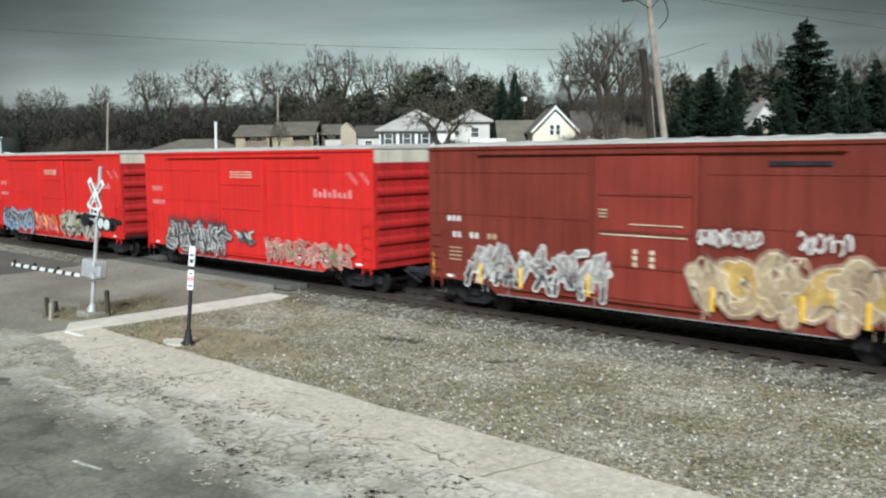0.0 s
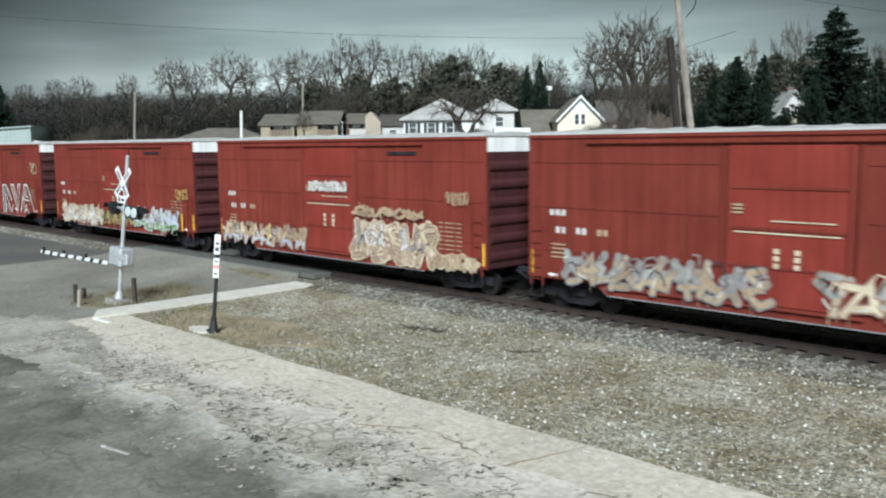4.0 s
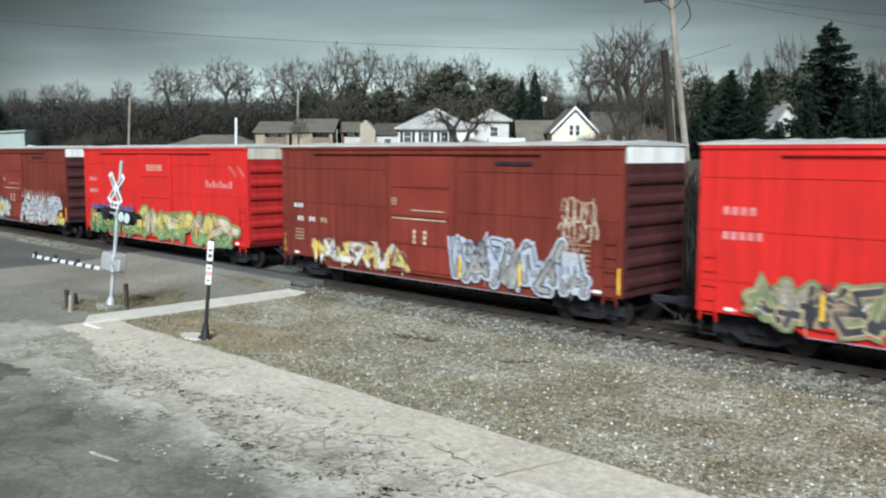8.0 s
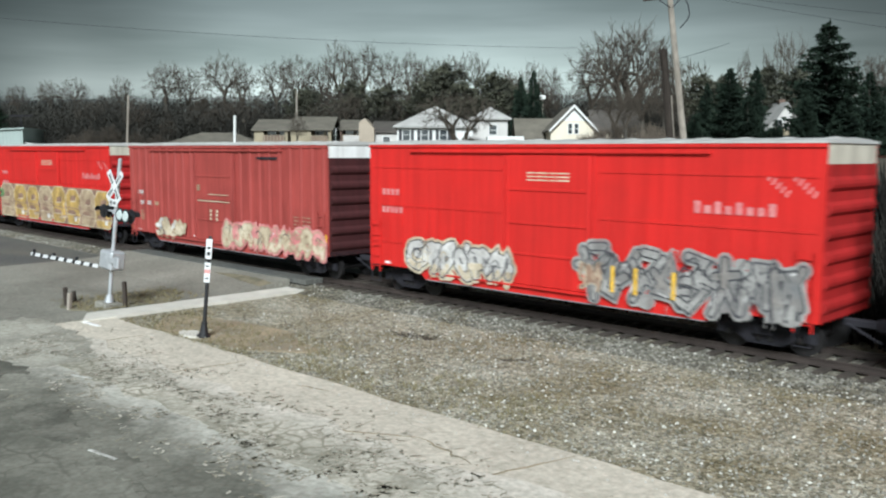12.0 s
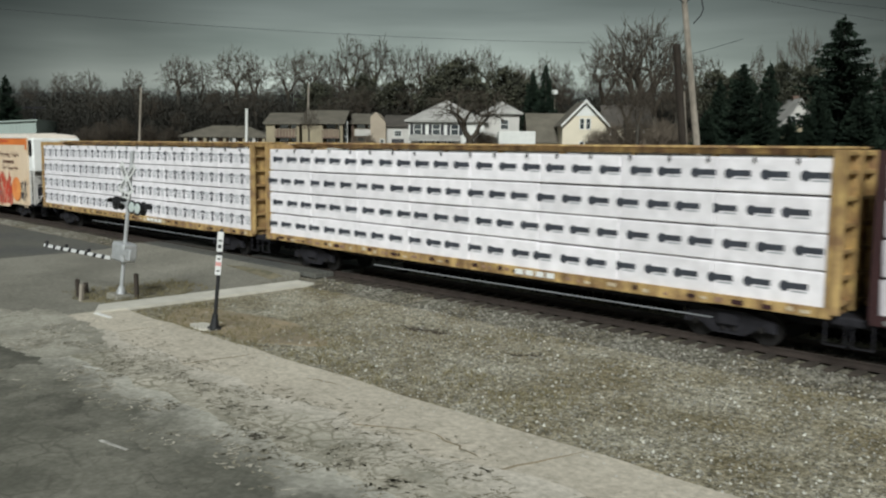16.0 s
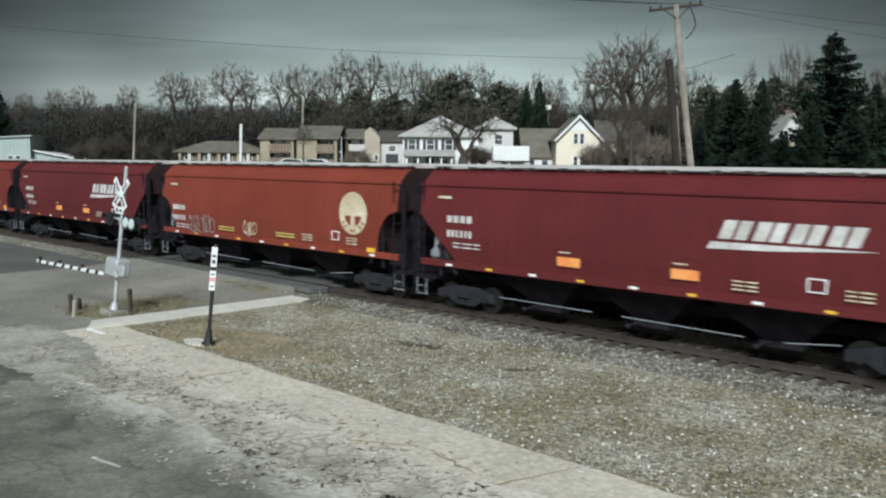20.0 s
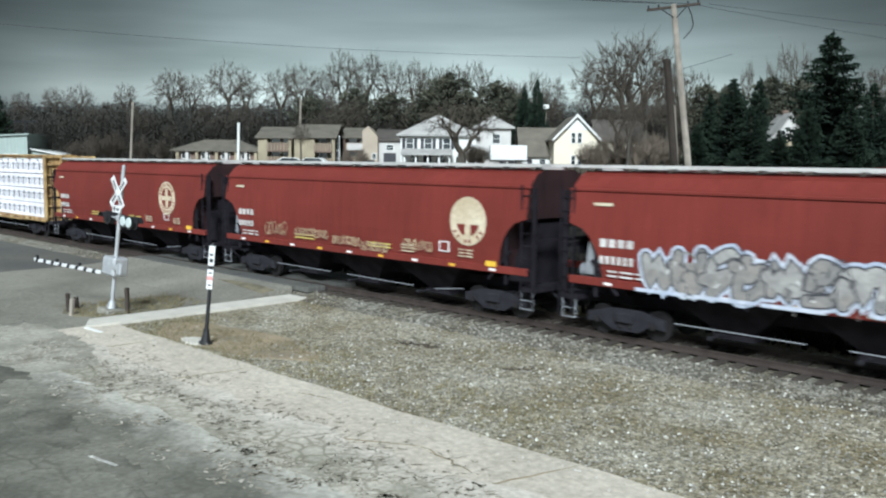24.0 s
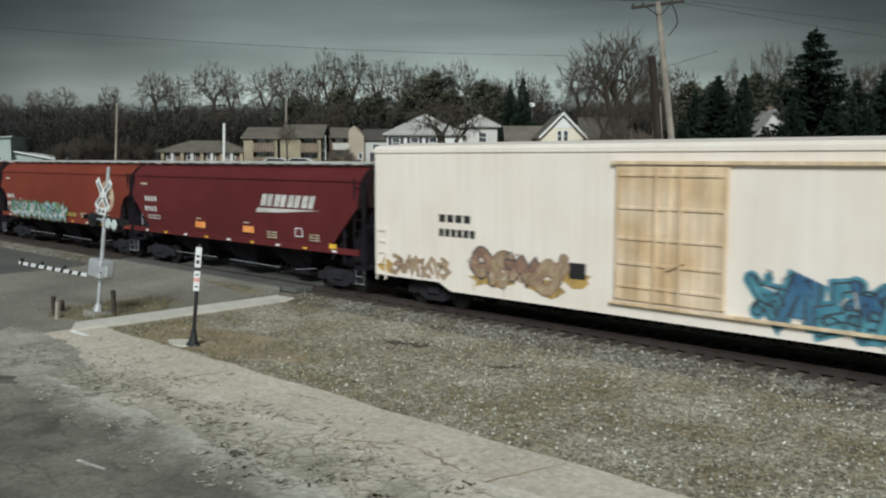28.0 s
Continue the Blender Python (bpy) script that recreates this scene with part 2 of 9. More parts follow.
DOOR_RUST = surface("rusty_cream_door", (0.78, 0.62, 0.45), 0.6, vary=0.3, scale=1.1, streak=0.3, other=(0.62, 0.44, 0.26))
BLACK = surface("black_paint", (0.02, 0.02, 0.022), 0.5, vary=0.3, scale=3.0)
CAR_YELLOW = surface("flatcar_yellow", (0.6, 0.42, 0.17), 0.65, vary=0.4, scale=1.9, streak=0.4, other=(0.25, 0.15, 0.075))
FLAT_BROWN = surface("flatcar_brown", (0.048, 0.018, 0.02), 0.65, vary=0.3, scale=1.0, streak=0.25)
WRAP = surface("lumber_wrap", (0.88, 0.845, 0.88), 0.45, vary=0.16, scale=2.2, bump=1.0, fine=3.0, per_object=0.07)
WRAP_FOLD = surface("lumber_wrap_fold", (0.6, 0.56, 0.6), 0.5, vary=0.15, scale=2.5, bump=0.6, fine=4.0)
WRAP_GREY = surface("lumber_wrap_grey", (0.42, 0.41, 0.45), 0.5, vary=0.15, scale=2.5, bump=0.35, fine=5.0, per_object=0.06)
INK = surface("wrap_print", (0.05, 0.055, 0.07), 0.6, vary=0.3, scale=6.0)
INK_GREY = surface("wrap_print_grey", (0.38, 0.39, 0.42), 0.6, vary=0.2, scale=6.0)
TIE_WOOD = surface("tie_wood", (0.062, 0.05, 0.04), 0.9, vary=0.4, scale=4.0, per_object=0.25, bump=0.5)
RAIL_STEEL = surface("rail_steel", (0.07, 0.055, 0.048), 0.6, 0.3, vary=0.3, scale=2.0)


def pebbled(name, stops, size, patches, bump=0.8):
    """Loose stones: each cell its own tone, over large patches of dirt."""
    m = bpy.data.materials.new(name)
    m.use_nodes = True
    n, l = m.node_tree.nodes, m.node_tree.links
    b = n["Principled BSDF"]
    b.inputs["Roughness"].default_value = 0.95
    b.inputs["Specular IOR Level"].default_value = 0.2
    tc = n.new("ShaderNodeTexCoord")
    tones = []
    for k in (size, size * 0.45):
        vo = n.new("ShaderNodeTexVoronoi")
        vo.inputs["Scale"].default_value = k
        l.new(tc.outputs["Object"], vo.inputs["Vector"])
        sp = n.new("ShaderNodeSeparateColor")
        l.new(vo.outputs["Color"], sp.inputs[0])
        ra = n.new("ShaderNodeValToRGB")
        e = ra.color_ramp.elements
        e[0].position, e[0].color = stops[0][0], (*stops[0][1], 1)
        e[1].position, e[1].color = stops[-1][0], (*stops[-1][1], 1)
        for p, c in stops[1:-1]:
            x = e.new(p)
            x.color = (*c, 1)
        l.new(sp.outputs[0], ra.inputs[0])
        tones.append((vo, ra))
    half_ = n.new("ShaderNodeMix")
    half_.data_type = "RGBA"
    half_.inputs[0].default_value = 0.4
    l.new(tones[0][1].outputs[0], half_.inputs[6])
    l.new(tones[1][1].outputs[0], half_.inputs[7])
    big = n.new("ShaderNodeTexNoise")
    big.inputs["Scale"].default_value, big.inputs["Detail"].default_value = 0.5, 7.0
    l.new(tc.outputs["Object"], big.inputs["Vector"])
    br = n.new("ShaderNodeValToRGB")
    br.color_ramp.elements[0].position, br.color_ramp.elements[1].position = 0.36, 0.66
    br.color_ramp.elements[0].color, br.color_ramp.elements[1].color = (*patches, 1), (1.08, 1.08, 1.06, 1)
    l.new(big.outputs["Fac"], br.inputs[0])
    mu = n.new("ShaderNodeMix")
    mu.data_type, mu.blend_type = "RGBA", "MULTIPLY"
    mu.inputs[0].default_value = 1.0
    l.new(half_.outputs[2], mu.inputs[6])
    l.new(br.outputs[0], mu.inputs[7])
    l.new(mu.outputs[2], b.inputs["Base Color"])
    bp = n.new("ShaderNodeBump")
    bp.inputs["Strength"].default_value, bp.inputs["Distance"].default_value = bump, 0.03
    l.new(tones[0][0].outputs["Distance"], bp.inputs["Height"])
    l.new(bp.outputs[0], b.inputs["Normal"])
    return m


GRAVEL = pebbled("gravel", ((0.0, (0.085, 0.078, 0.055)), (0.3, (0.2, 0.185, 0.14)), (0.6, (0.36, 0.33, 0.258)), (0.85, (0.45, 0.42, 0.34)), (1.0, (0.72, 0.69, 0.6))), 17.0, (0.62, 0.57, 0.44))
BALLAST = pebbled("ballast", ((0.0, (0.05, 0.046, 0.036)), (0.4, (0.13, 0.122, 0.1)), (0.8, (0.24, 0.23, 0.195)), (1.0, (0.5, 0.48, 0.43))), 13.0, (0.65, 0.6, 0.5))
FLECK = surface("crack_dirt", (0.33, 0.3, 0.23), 0.95, vary=0.4, scale=6.0, other=(0.2, 0.185, 0.14))
CHIP = surface("pale_chips", (0.55, 0.51, 0.43), 0.9, vary=0.3, scale=6.0, other=(0.42, 0.39, 0.32))
MUD = surface("muddy_grass", (0.2, 0.175, 0.115), 0.95, vary=0.5, scale=2.2, other=(0.1, 0.092, 0.062), bump=0.8, fine=8.0)
GRASS = surface("winter_ground", (0.075, 0.064, 0.042), 0.95, vary=0.45, scale=0.12, other=(0.042, 0.035, 0.027), bump=0.6, fine=3.0)
DIRT = surface("dead_grass_dirt", (0.32, 0.255, 0.165), 0.95, vary=0.5, scale=0.8, other=(0.19, 0.16, 0.11), bump=0.8, fine=10.0)
CONCRETE = cracked("concrete_paving", (0.63, 0.57, 0.475), (0.3, 0.27, 0.21), (0.52, 0.47, 0.39), 0.55, 0.012)
ALLIGATOR = cracked("crazed_concrete", (0.54, 0.5, 0.42), (0.2, 0.185, 0.135), (0.36, 0.34, 0.28), 2.6, 0.13, wide=0.5, zone_at=(0.36, 0.56), fade=(8.9, 10.4, (0.62, 0.57, 0.495)))
ROADMIX = cracked("worn_road", (0.275, 0.262, 0.222), (0.13, 0.12, 0.1), (0.2, 0.19, 0.16), 0.6, 0.014)
ASPHALT = cracked("broken_asphalt", (0.25, 0.24, 0.2), (0.11, 0.105, 0.085), (0.125, 0.122, 0.1), 1.3, 0.05, wide=0.22, fade=(7.0, 8.6, (0.5, 0.48, 0.42)))
APRON = cracked("worn_apron", (0.42, 0.4, 0.34), (0.2, 0.185, 0.14), (0.3, 0.285, 0.24), 2.2, 0.06, wide=0.5)
TAR = cracked("tar_repair", (0.2, 0.192, 0.16), (0.08, 0.076, 0.06), (0.105, 0.102, 0.084), 1.6, 0.03, wide=0.5)
DARK_ASPHALT = cracked("old_dark_asphalt", (0.13, 0.127, 0.11), (0.06, 0.06, 0.055), (0.1, 0.1, 0.095), 0.8, 0.02)
SIDEWALK = surface("sidewalk_concrete", (0.6, 0.57, 0.5), 0.9, vary=0.2, scale=1.5, bump=0.3)
WOOD_POLE = surface("weathered_pole", (0.34, 0.3, 0.25), 0.9, vary=0.3, scale=2.0, streak=0.3)
WOOD_DARK = surface("dark_pole", (0.055, 0.043, 0.034), 0.9, vary=0.3, scale=2.0, streak=0.3)
ALU = surface("aluminium", (0.5, 0.51, 0.52), 0.45, 0.4, vary=0.2, scale=3.0)
SIGN_WHITE = surface("sign_white", (0.66, 0.66, 0.65), 0.5, vary=0.1, scale=3.0)
LENS = surface("signal_lens", (0.5, 0.56, 0.54), 0.2, vary=0.1, scale=3.0, spec=0.6)
BARK = surface("bark", (0.07, 0.062, 0.05), 0.95, vary=0.35, scale=1.5)
TWIG = surface("twigs", (0.068, 0.055, 0.041), 0.95, vary=0.3, scale=0.8)
TWIG_DARK = surface("dark_undergrowth", (0.036, 0.034, 0.027), 0.95, vary=0.4, scale=0.1)
# bare brush on the bank, with its shadow put into the colour
BRUSH_DARK = surface("dark_wet_brush", (0.02, 0.018, 0.014), 0.95, vary=0.4, scale=0.4)
TWIG_LIGHT = surface("dry_twigs", (0.155, 0.125, 0.095), 0.95, vary=0.3, scale=0.8)
NEEDLE = surface("needles", (0.026, 0.04, 0.026), 0.9, vary=0.5, scale=0.5, other=(0.01, 0.018, 0.012), spec=0.2)
SIDING_WHITE = surface("white_siding", (0.66, 0.66, 0.63), 0.7, vary=0.1, scale=0.6)
SIDING_CREAM = surface("cream_siding", (0.68, 0.61, 0.48), 0.7, vary=0.1, scale=0.6)
SIDING_TAN = surface("tan_siding", (0.31, 0.265, 0.18), 0.8, vary=0.25, scale=0.6)
SIDING_BROWN = surface("brown_siding", (0.16, 0.11, 0.085), 0.8, vary=0.25, scale=0.6)
SIDING_GREY = surface("grey_siding", (0.5, 0.48, 0.45), 0.8, vary=0.15, scale=0.6)
SHED_METAL = surface("pale_shed_metal", (0.34, 0.4, 0.37), 0.5, 0.1, vary=0.12, scale=0.4, streak=0.12)
ROOF_GREY = surface("grey_shingles", (0.36, 0.35, 0.33), 0.9, vary=0.25, scale=0.8)
ROOF_DARK = surface("dark_shingles", (0.085, 0.075, 0.065), 0.9, vary=0.3, scale=0.8)
ROOF_BROWN = surface("brown_shingles", (0.14, 0.126, 0.1), 0.9, vary=0.3, scale=0.8)
BRICK_RED = surface("red_brick", (0.25, 0.09, 0.065), 0.9, vary=0.3, scale=1.5)
TRIM_WHITE = surface("white_trim", (0.68, 0.68, 0.65), 0.6, vary=0.1, scale=2.0)
SHUTTER = surface("dark_shutter", (0.035, 0.035, 0.04), 0.6, vary=0.2, scale=2.0)
GLASS = surface("dark_window_glass", (0.03, 0.035, 0.04), 0.08, vary=0.2, scale=0.5, spec=0.7)
STONE_MIX = surface("gravel_stones", (0.5, 0.48, 0.44), 0.9, vary=0.3, scale=3.0)


# ---- mesh tools ----
class Geo:
    """Collects vertices and faces of one mesh; each face carries a material slot."""

    def __init__(self):
        self.v, self.f, self.s = [], [], []

    def add(self, verts, faces, slot=0):
        o = len(self.v)
        self.v += [tuple(p) for p in verts]
        self.f += [tuple(o + i for i in q) for q in faces]
        self.s += [slot] * len(faces)
        return self

    def box(self, x0, x1, y0, y1, z0, z1, slot=0, bevel=0.0):
        if bevel <= 0:
            vs = [(x, y, z) for x in (x0, x1) for y in (y0, y1) for z in (z0, z1)]
            return self.add(vs, [(0, 1, 3, 2), (4, 6, 7, 5), (0, 4, 5, 1), (2, 3, 7, 6), (0, 2, 6, 4), (1, 5, 7, 3)], slot)
        c = min(bevel, (x1 - x0) * 0.3, (y1 - y0) * 0.3, (z1 - z0) * 0.3)
        lo, hi = (x0, y0, z0), (x1, y1, z1)
        vs, at = [], {}
        for i in (0, 1):
            for j in (0, 1):
                for k in (0, 1):
                    for axis in range(3):
                        p = []
                        for a, s_ in enumerate((i, j, k)):
                            e = hi[a] if s_ else lo[a]
                            p.append(e if a == axis else e + (-c if s_ else c))
                        at[i, j, k, axis] = len(vs)
                        vs.append(p)
        fs = []
        for axis in range(3):
            o1, o2 = [a for a in range(3) if a != axis]
            for s_ in (0, 1):
                q = []
                for u, w in ((0, 0), (1, 0), (1, 1), (0, 1)):
                    key = [0, 0, 0]
                    key[axis], key[o1], key[o2] = s_, u, w
                    q.append(at[(*key, axis)])
                flip = (s_ == 0) != (axis == 1)
                fs.append(tuple(reversed(q)) if flip else tuple(q))
            for u in (0, 1):
                for w in (0, 1):
                    k0, k1 = [0, 0, 0], [0, 0, 0]
                    k0[o1] = k1[o1] = u
                    k0[o2] = k1[o2] = w
                    k1[axis] = 1
                    q = (at[(*k0, o1)], at[(*k1, o1)], at[(*k1, o2)], at[(*k0, o2)])
                    fs.append(q)
        for i in (0, 1):
            for j in (0, 1):
                for k in (0, 1):
                    fs.append((at[i, j, k, 0], at[i, j, k, 1], at[i, j, k, 2]))
        return self.add(vs, fs, slot)

    def tube(self, a, b, r0, r1=None, n=8, slot=0, caps=True):
        a, b = Vector(a), Vector(b)
        r1 = r0 if r1 is None else r1
        d = (b - a)
        if d.length < 1e-6:
            return self
        d.normalize()
        u = d.cross(Vector((0, 0, 1)) if abs(d.z) < 0.9 else Vector((1, 0, 0))).normalized()
        w = d.cross(u)
        vs = []
        for p, r in ((a, r0), (b, r1)):
            for i in range(n):
                t = 2 * math.pi * i / n
                vs.append(p + u * (r * math.cos(t)) + w * (r * math.sin(t)))
        fs = [(i, (i + 1) % n, n + (i + 1) % n, n + i) for i in range(n)]
        if caps:
            fs += [tuple(reversed(range(n))), tuple(range(n, 2 * n))]
        return self.add(vs, fs, slot)

    def prism(self, poly, axis, a, b, slot=0):
        """A polygon, in the two other axes' coordinates in order, drawn out along axis from a to b."""
        def at(p, t):
            q = list(p)
            q.insert("xyz".index(axis), t)
            return q
        n = len(poly)
        vs = [at(p, a) for p in poly] + [at(p, b) for p in poly]
        fs = [(i, (i + 1) % n, n + (i + 1) % n, n + i) for i in range(n)] + [tuple(reversed(range(n))), tuple(range(n, 2 * n))]
        return self.add(vs, fs, slot)

    def disc(self, c, normal_axis, r, depth, n=20, slot=0, rz=None):
        i = "xyz".index(normal_axis)
        a, b = list(c), list(c)
        b[i] += depth
        return self.tube(a, b, r, r, n, slot)

    def moved(self, m):
        self.v = [tuple(m @ Vector(p)) for p in self.v]
        return self

    def mesh(self, name, mats, smooth=False):
        me = bpy.data.meshes.new(name)
        me.from_pydata(self.v, [], self.f)
        for m in (mats if isinstance(mats, (list, tuple)) else [mats]):
            me.materials.append(m)
        me.polygons.foreach_set("material_index", self.s)
        bm = bmesh.new()
        bm.from_mesh(me)
        bmesh.ops.recalc_face_normals(bm, faces=bm.faces)
        bm.to_mesh(me)
        bm.free()
        if smooth:
            me.polygons.foreach_set("use_smooth", [True] * len(me.polygons))
        return me


CACHE = {}


def part(name, geo, mats, parent=None, label="", at=None, key=None, smooth=False):
    """One mesh object under a thing or a part. geo: a Geo, or a function that makes one, kept under key."""
    if key is not None and key in CACHE:
        me = CACHE[key]
    else:
        g = geo() if callable(geo) else geo
        me = g.mesh(name, mats, smooth)
        if key is not None:
            CACHE[key] = me
    ob = new(name, me)
    if parent is not None:
        ob.parent = parent
    if at is not None:
        ob.matrix_basis = at
    if label:
        tagged(ob, label)
    return ob


def thing(name, label, category, m=None, group="", kind=""):
    ob = new(name)
    ob.empty_display_size = 0.3
    if m is not None:
        ob.matrix_basis = m
    return tagged(ob, label, category, group, kind)


def lone(name, geo, mats, label, category, kind="", m=None, group="", smooth=False):
    ob = part(name, geo, mats, None, "", m, smooth=smooth)
    return tagged(ob, label, category, group, kind)


# ---- ground, road, paving, track ----
def smooth_step(t):
    t = max(0.0, min(1.0, t))
    return t * t * (3 - 2 * t)


def terrain(x, y):
    """The ground's height: flat by the track, a bank behind it, then a wooded hill."""
    ahead = -0.697 * x + 0.717 * y
    bank = 4.9 * smooth_step((y - 27) / 13)
    hill = 10 * smooth_step((ahead - 112) / 115) * smooth_step((y - 20) / 45)
    dip = 0.45 * math.exp(-((x + 78.7) / 9) ** 2 - ((y - 58) / 9) ** 2)
    return -0.47 + bank + hill - dip


def ground_sheet():
    xs = [-3000, -1500, -800, -500] + list(range(-400, 121, 8)) + [200, 400, 800, 1500, 3000]
    ys = [-3000, -1200, -500, -200, -80] + list(range(-40, 25, 8)) + [26, 28, 30, 32, 34, 36, 38, 40, 43, 48] + list(range(56, 321, 8)) + [400, 600, 1000, 1800, 3000]
    g = Geo()
    vs = []
    for y in ys:
        for x in xs:
            z = terrain(x, y)
            if y > 60:
                z += 0.5 * noise.noise((x * 0.03, y * 0.03, 0))
            vs.append((x, y, z))
    n = len(xs)
    fs = [(j * n + i, j * n + i + 1, (j + 1) * n + i + 1, (j + 1) * n + i) for j in range(len(ys) - 1) for i in range(n - 1)]
    return g.add(vs, fs)


lone("ground", ground_sheet(), GRASS, "brown winter ground rising to a wooded hill", "ground", "structure", smooth=True)


def slab(name, poly, z0, z1, mat, label, category):
    return lone(name, Geo().prism(poly, "z", z0, z1), mat, label, category, "structure")


def wavy(x0, x1, y, amp, step, seed):
    """Points of an uneven edge along x."""
    n = max(2, int(abs(x1 - x0) / step))
    return [(x0 + (x1 - x0) * i / n, y + amp * noise.noise((i * 0.7, seed, 0.3))) for i in range(n + 1)]


# gravel apron between the paving and the track
slab("gravel_bed", wavy(-26.2, 160, 11.9, 0.16, 0.7, 3) + [(160, 26), (-26.2, 26)], -0.6, -0.42, GRAVEL, "grey gravel strip beside the railway track", "gravel")
# paving that runs along the track, edge at about y 12
slab("concrete_path", [(-26.2, 8.6), (160, 8.6)] + wavy(160, -26.2, 11.98, 0.12, 0.8, 8), -0.62, -0.385, CONCRETE, "worn pale concrete strip along the gravel", "pavement")
slab("parking_asphalt", wavy(-60, 160, 8.75, 0.5, 1.3, 5) + [(160, -60), (-60, -60)], -0.62, -0.375, ASPHALT, "cracked grey asphalt with worn patches", "asphalt")
slab("crazed_strip", wavy(-25.5, 60, 8.35, 0.5, 0.9, 41) + wavy(60, -25.5, 10.1, 0.7, 0.9, 43), -0.6, -0.371, ALLIGATOR, "pale paving crazed with dirt-filled cracks", "pavement")
# road over the crossing, and what lies beside it
slab("road", [(-40.5, 8.5), (-26.25, 8.5), (-26.25, 12), (-27.0, 12), (-27.0, 18.6), (-26.6, 19.6), (-41.5, 19.6)], -0.62, -0.38, ROADMIX, "worn grey road leading over the crossing", "road")
lone("road_ramp", Geo().prism([(16.6, -0.6), (16.6, -0.378), (19.46, -0.05), (19.46, -0.6)], "x", -40.4, -27.05), ROADMIX, "worn road surface rising to the rails", "road", "structure")
slab("road_beyond", [(-40.5, 23.0), (-27, 23.0), (-27, 27), (-40.5, 27)], -0.62, -0.2, ROADMIX, "worn grey road beyond the track", "road")
slab("old_asphalt_lot", wavy(-160, -40.6, 8.7, 0.3, 2.0, 15) + [(-41.6, 19.0), (-160, 19.0)], -0.62, -0.395, DARK_ASPHALT, "dark old asphalt beyond the road", "asphalt")
slab("sidewalk", [(-26.98, 11.6), (-25.9, 11.0), (-25.85, 15.2), (-25.9, 20.3), (-26.98, 20.3)], -0.6, -0.33, SIDEWALK, "narrow pale concrete sidewalk beside the road", "sidewalk")
slab("sidewalk_end", [(-25.9, 10.95), (-24.9, 11.0), (-24.9, 11.12), (-25.9, 11.1)], -0.6, -0.372, WHITE, "white painted kerb mark", "marking")


def blob(cx, cy, rx, ry, n, amp, seed, turn=0.0):
    out = []
    for i in range(n):
        a = 2 * math.pi * i / n
        r = 1 + amp * noise.noise((math.cos(a) * 1.7, math.sin(a) * 1.7, seed))
        x, y = rx * r * math.cos(a), ry * r * math.sin(a)
        out.append((cx + x * math.cos(turn) - y * math.sin(turn), cy + x * math.sin(turn) + y * math.cos(turn)))
    return out


slab("signal_island", blob(-28.6, 13.7, 1.35, 2.2, 22, 0.3, 2.0, 0.2), -0.6, -0.34, MUD, "patch of dead grass round the crossing signal", "grass")
verge = [(-31.1, 18.68), (-29.9, 18.55), (-28.9, 18.38), (-27.9, 18.25), (-27.1, 18.12), (-27.1, 18.7), (-28.4, 18.93), (-30.2, 18.92)]
lone("verge_patch", Geo().add([(x, y, -0.374 + (y - 16.6) * 0.1147 + dz) for dz in (-0.1, 0.012) for x, y in verge], [tuple(range(8)), tuple(range(8, 16))] + [(i, (i + 1) % 8, 8 + (i + 1) % 8, 8 + i) for i in range(8)]), MUD, "muddy sliver of dead grass by the crossing", "grass", "structure")
slab("post_verge", blob(-21.8, 13.4, 3.4, 1.3, 26, 0.35, 4.0, 0.05), -0.6, -0.405, DIRT, "dead grass and orange dirt round the sign post", "grass")
slab("post_footing", blob(-21.95, 12.45, 0.62, 0.3, 12, 0.2, 5.0), -0.6, -0.36, SIDEWALK, "small concrete footing of the sign post", "footing")

def ragged(pts, amp):
    """The same outline, torn at two finer scales."""
    return [(x + amp * noise.noise((x * 3.1, y * 3.1, 1.0)) + amp * 0.6 * noise.noise((x * 9.0, y * 9.0, 2.0)), y + amp * noise.noise((x * 3.1, y * 3.1, 5.0)) + amp * 0.6 * noise.noise((x * 9.0, y * 9.0, 6.0))) for x, y in pts]


slab("worn_apron", ragged(blob(-24.6, 8.9, 3.6, 1.25, 150, 0.5, 12.0, -0.12), 0.22), -0.6, -0.3692, APRON, "greyer worn paving beside the road", "pavement")
# old repairs of darker tar
for k, (cx, cy, rx, ry, tn) in enumerate(((-23.4, 6.9, 2.6, 0.75, 0.05), (-16.7, 6.35, 1.7, 0.42, -0.12), (-13.2, 6.2, 1.3, 0.3, -0.1), (-19.6, 6.0, 1.2, 0.4, 0.1))):
    slab("tar_patch", ragged(blob(cx, cy, rx, ry, 150, 0.55, 7.0 + k, tn), 0.16), -0.6, -0.366, TAR, "darker ragged repair in the worn asphalt", "asphalt")
WORN_MARK = surface("worn_road_paint", (0.6, 0.59, 0.55), 0.9, vary=0.5, scale=5.0, other=(0.3, 0.29, 0.26))
for cx, cy, ln, tn in ((-14.15, 6.25, 0.4, 0.15), (-19.5, 8.2, 0.35, 0.3)):
    slab("paint_mark", [(cx + math.cos(tn + a) * r, cy + math.sin(tn + a) * r) for a, r in ((0.06, ln), (math.pi - 0.1, ln), (math.pi + 0.06, ln * 1.02), (-0.1, ln))], -0.6, -0.362, WORN_MARK, "worn white paint mark on the asphalt", "marking")

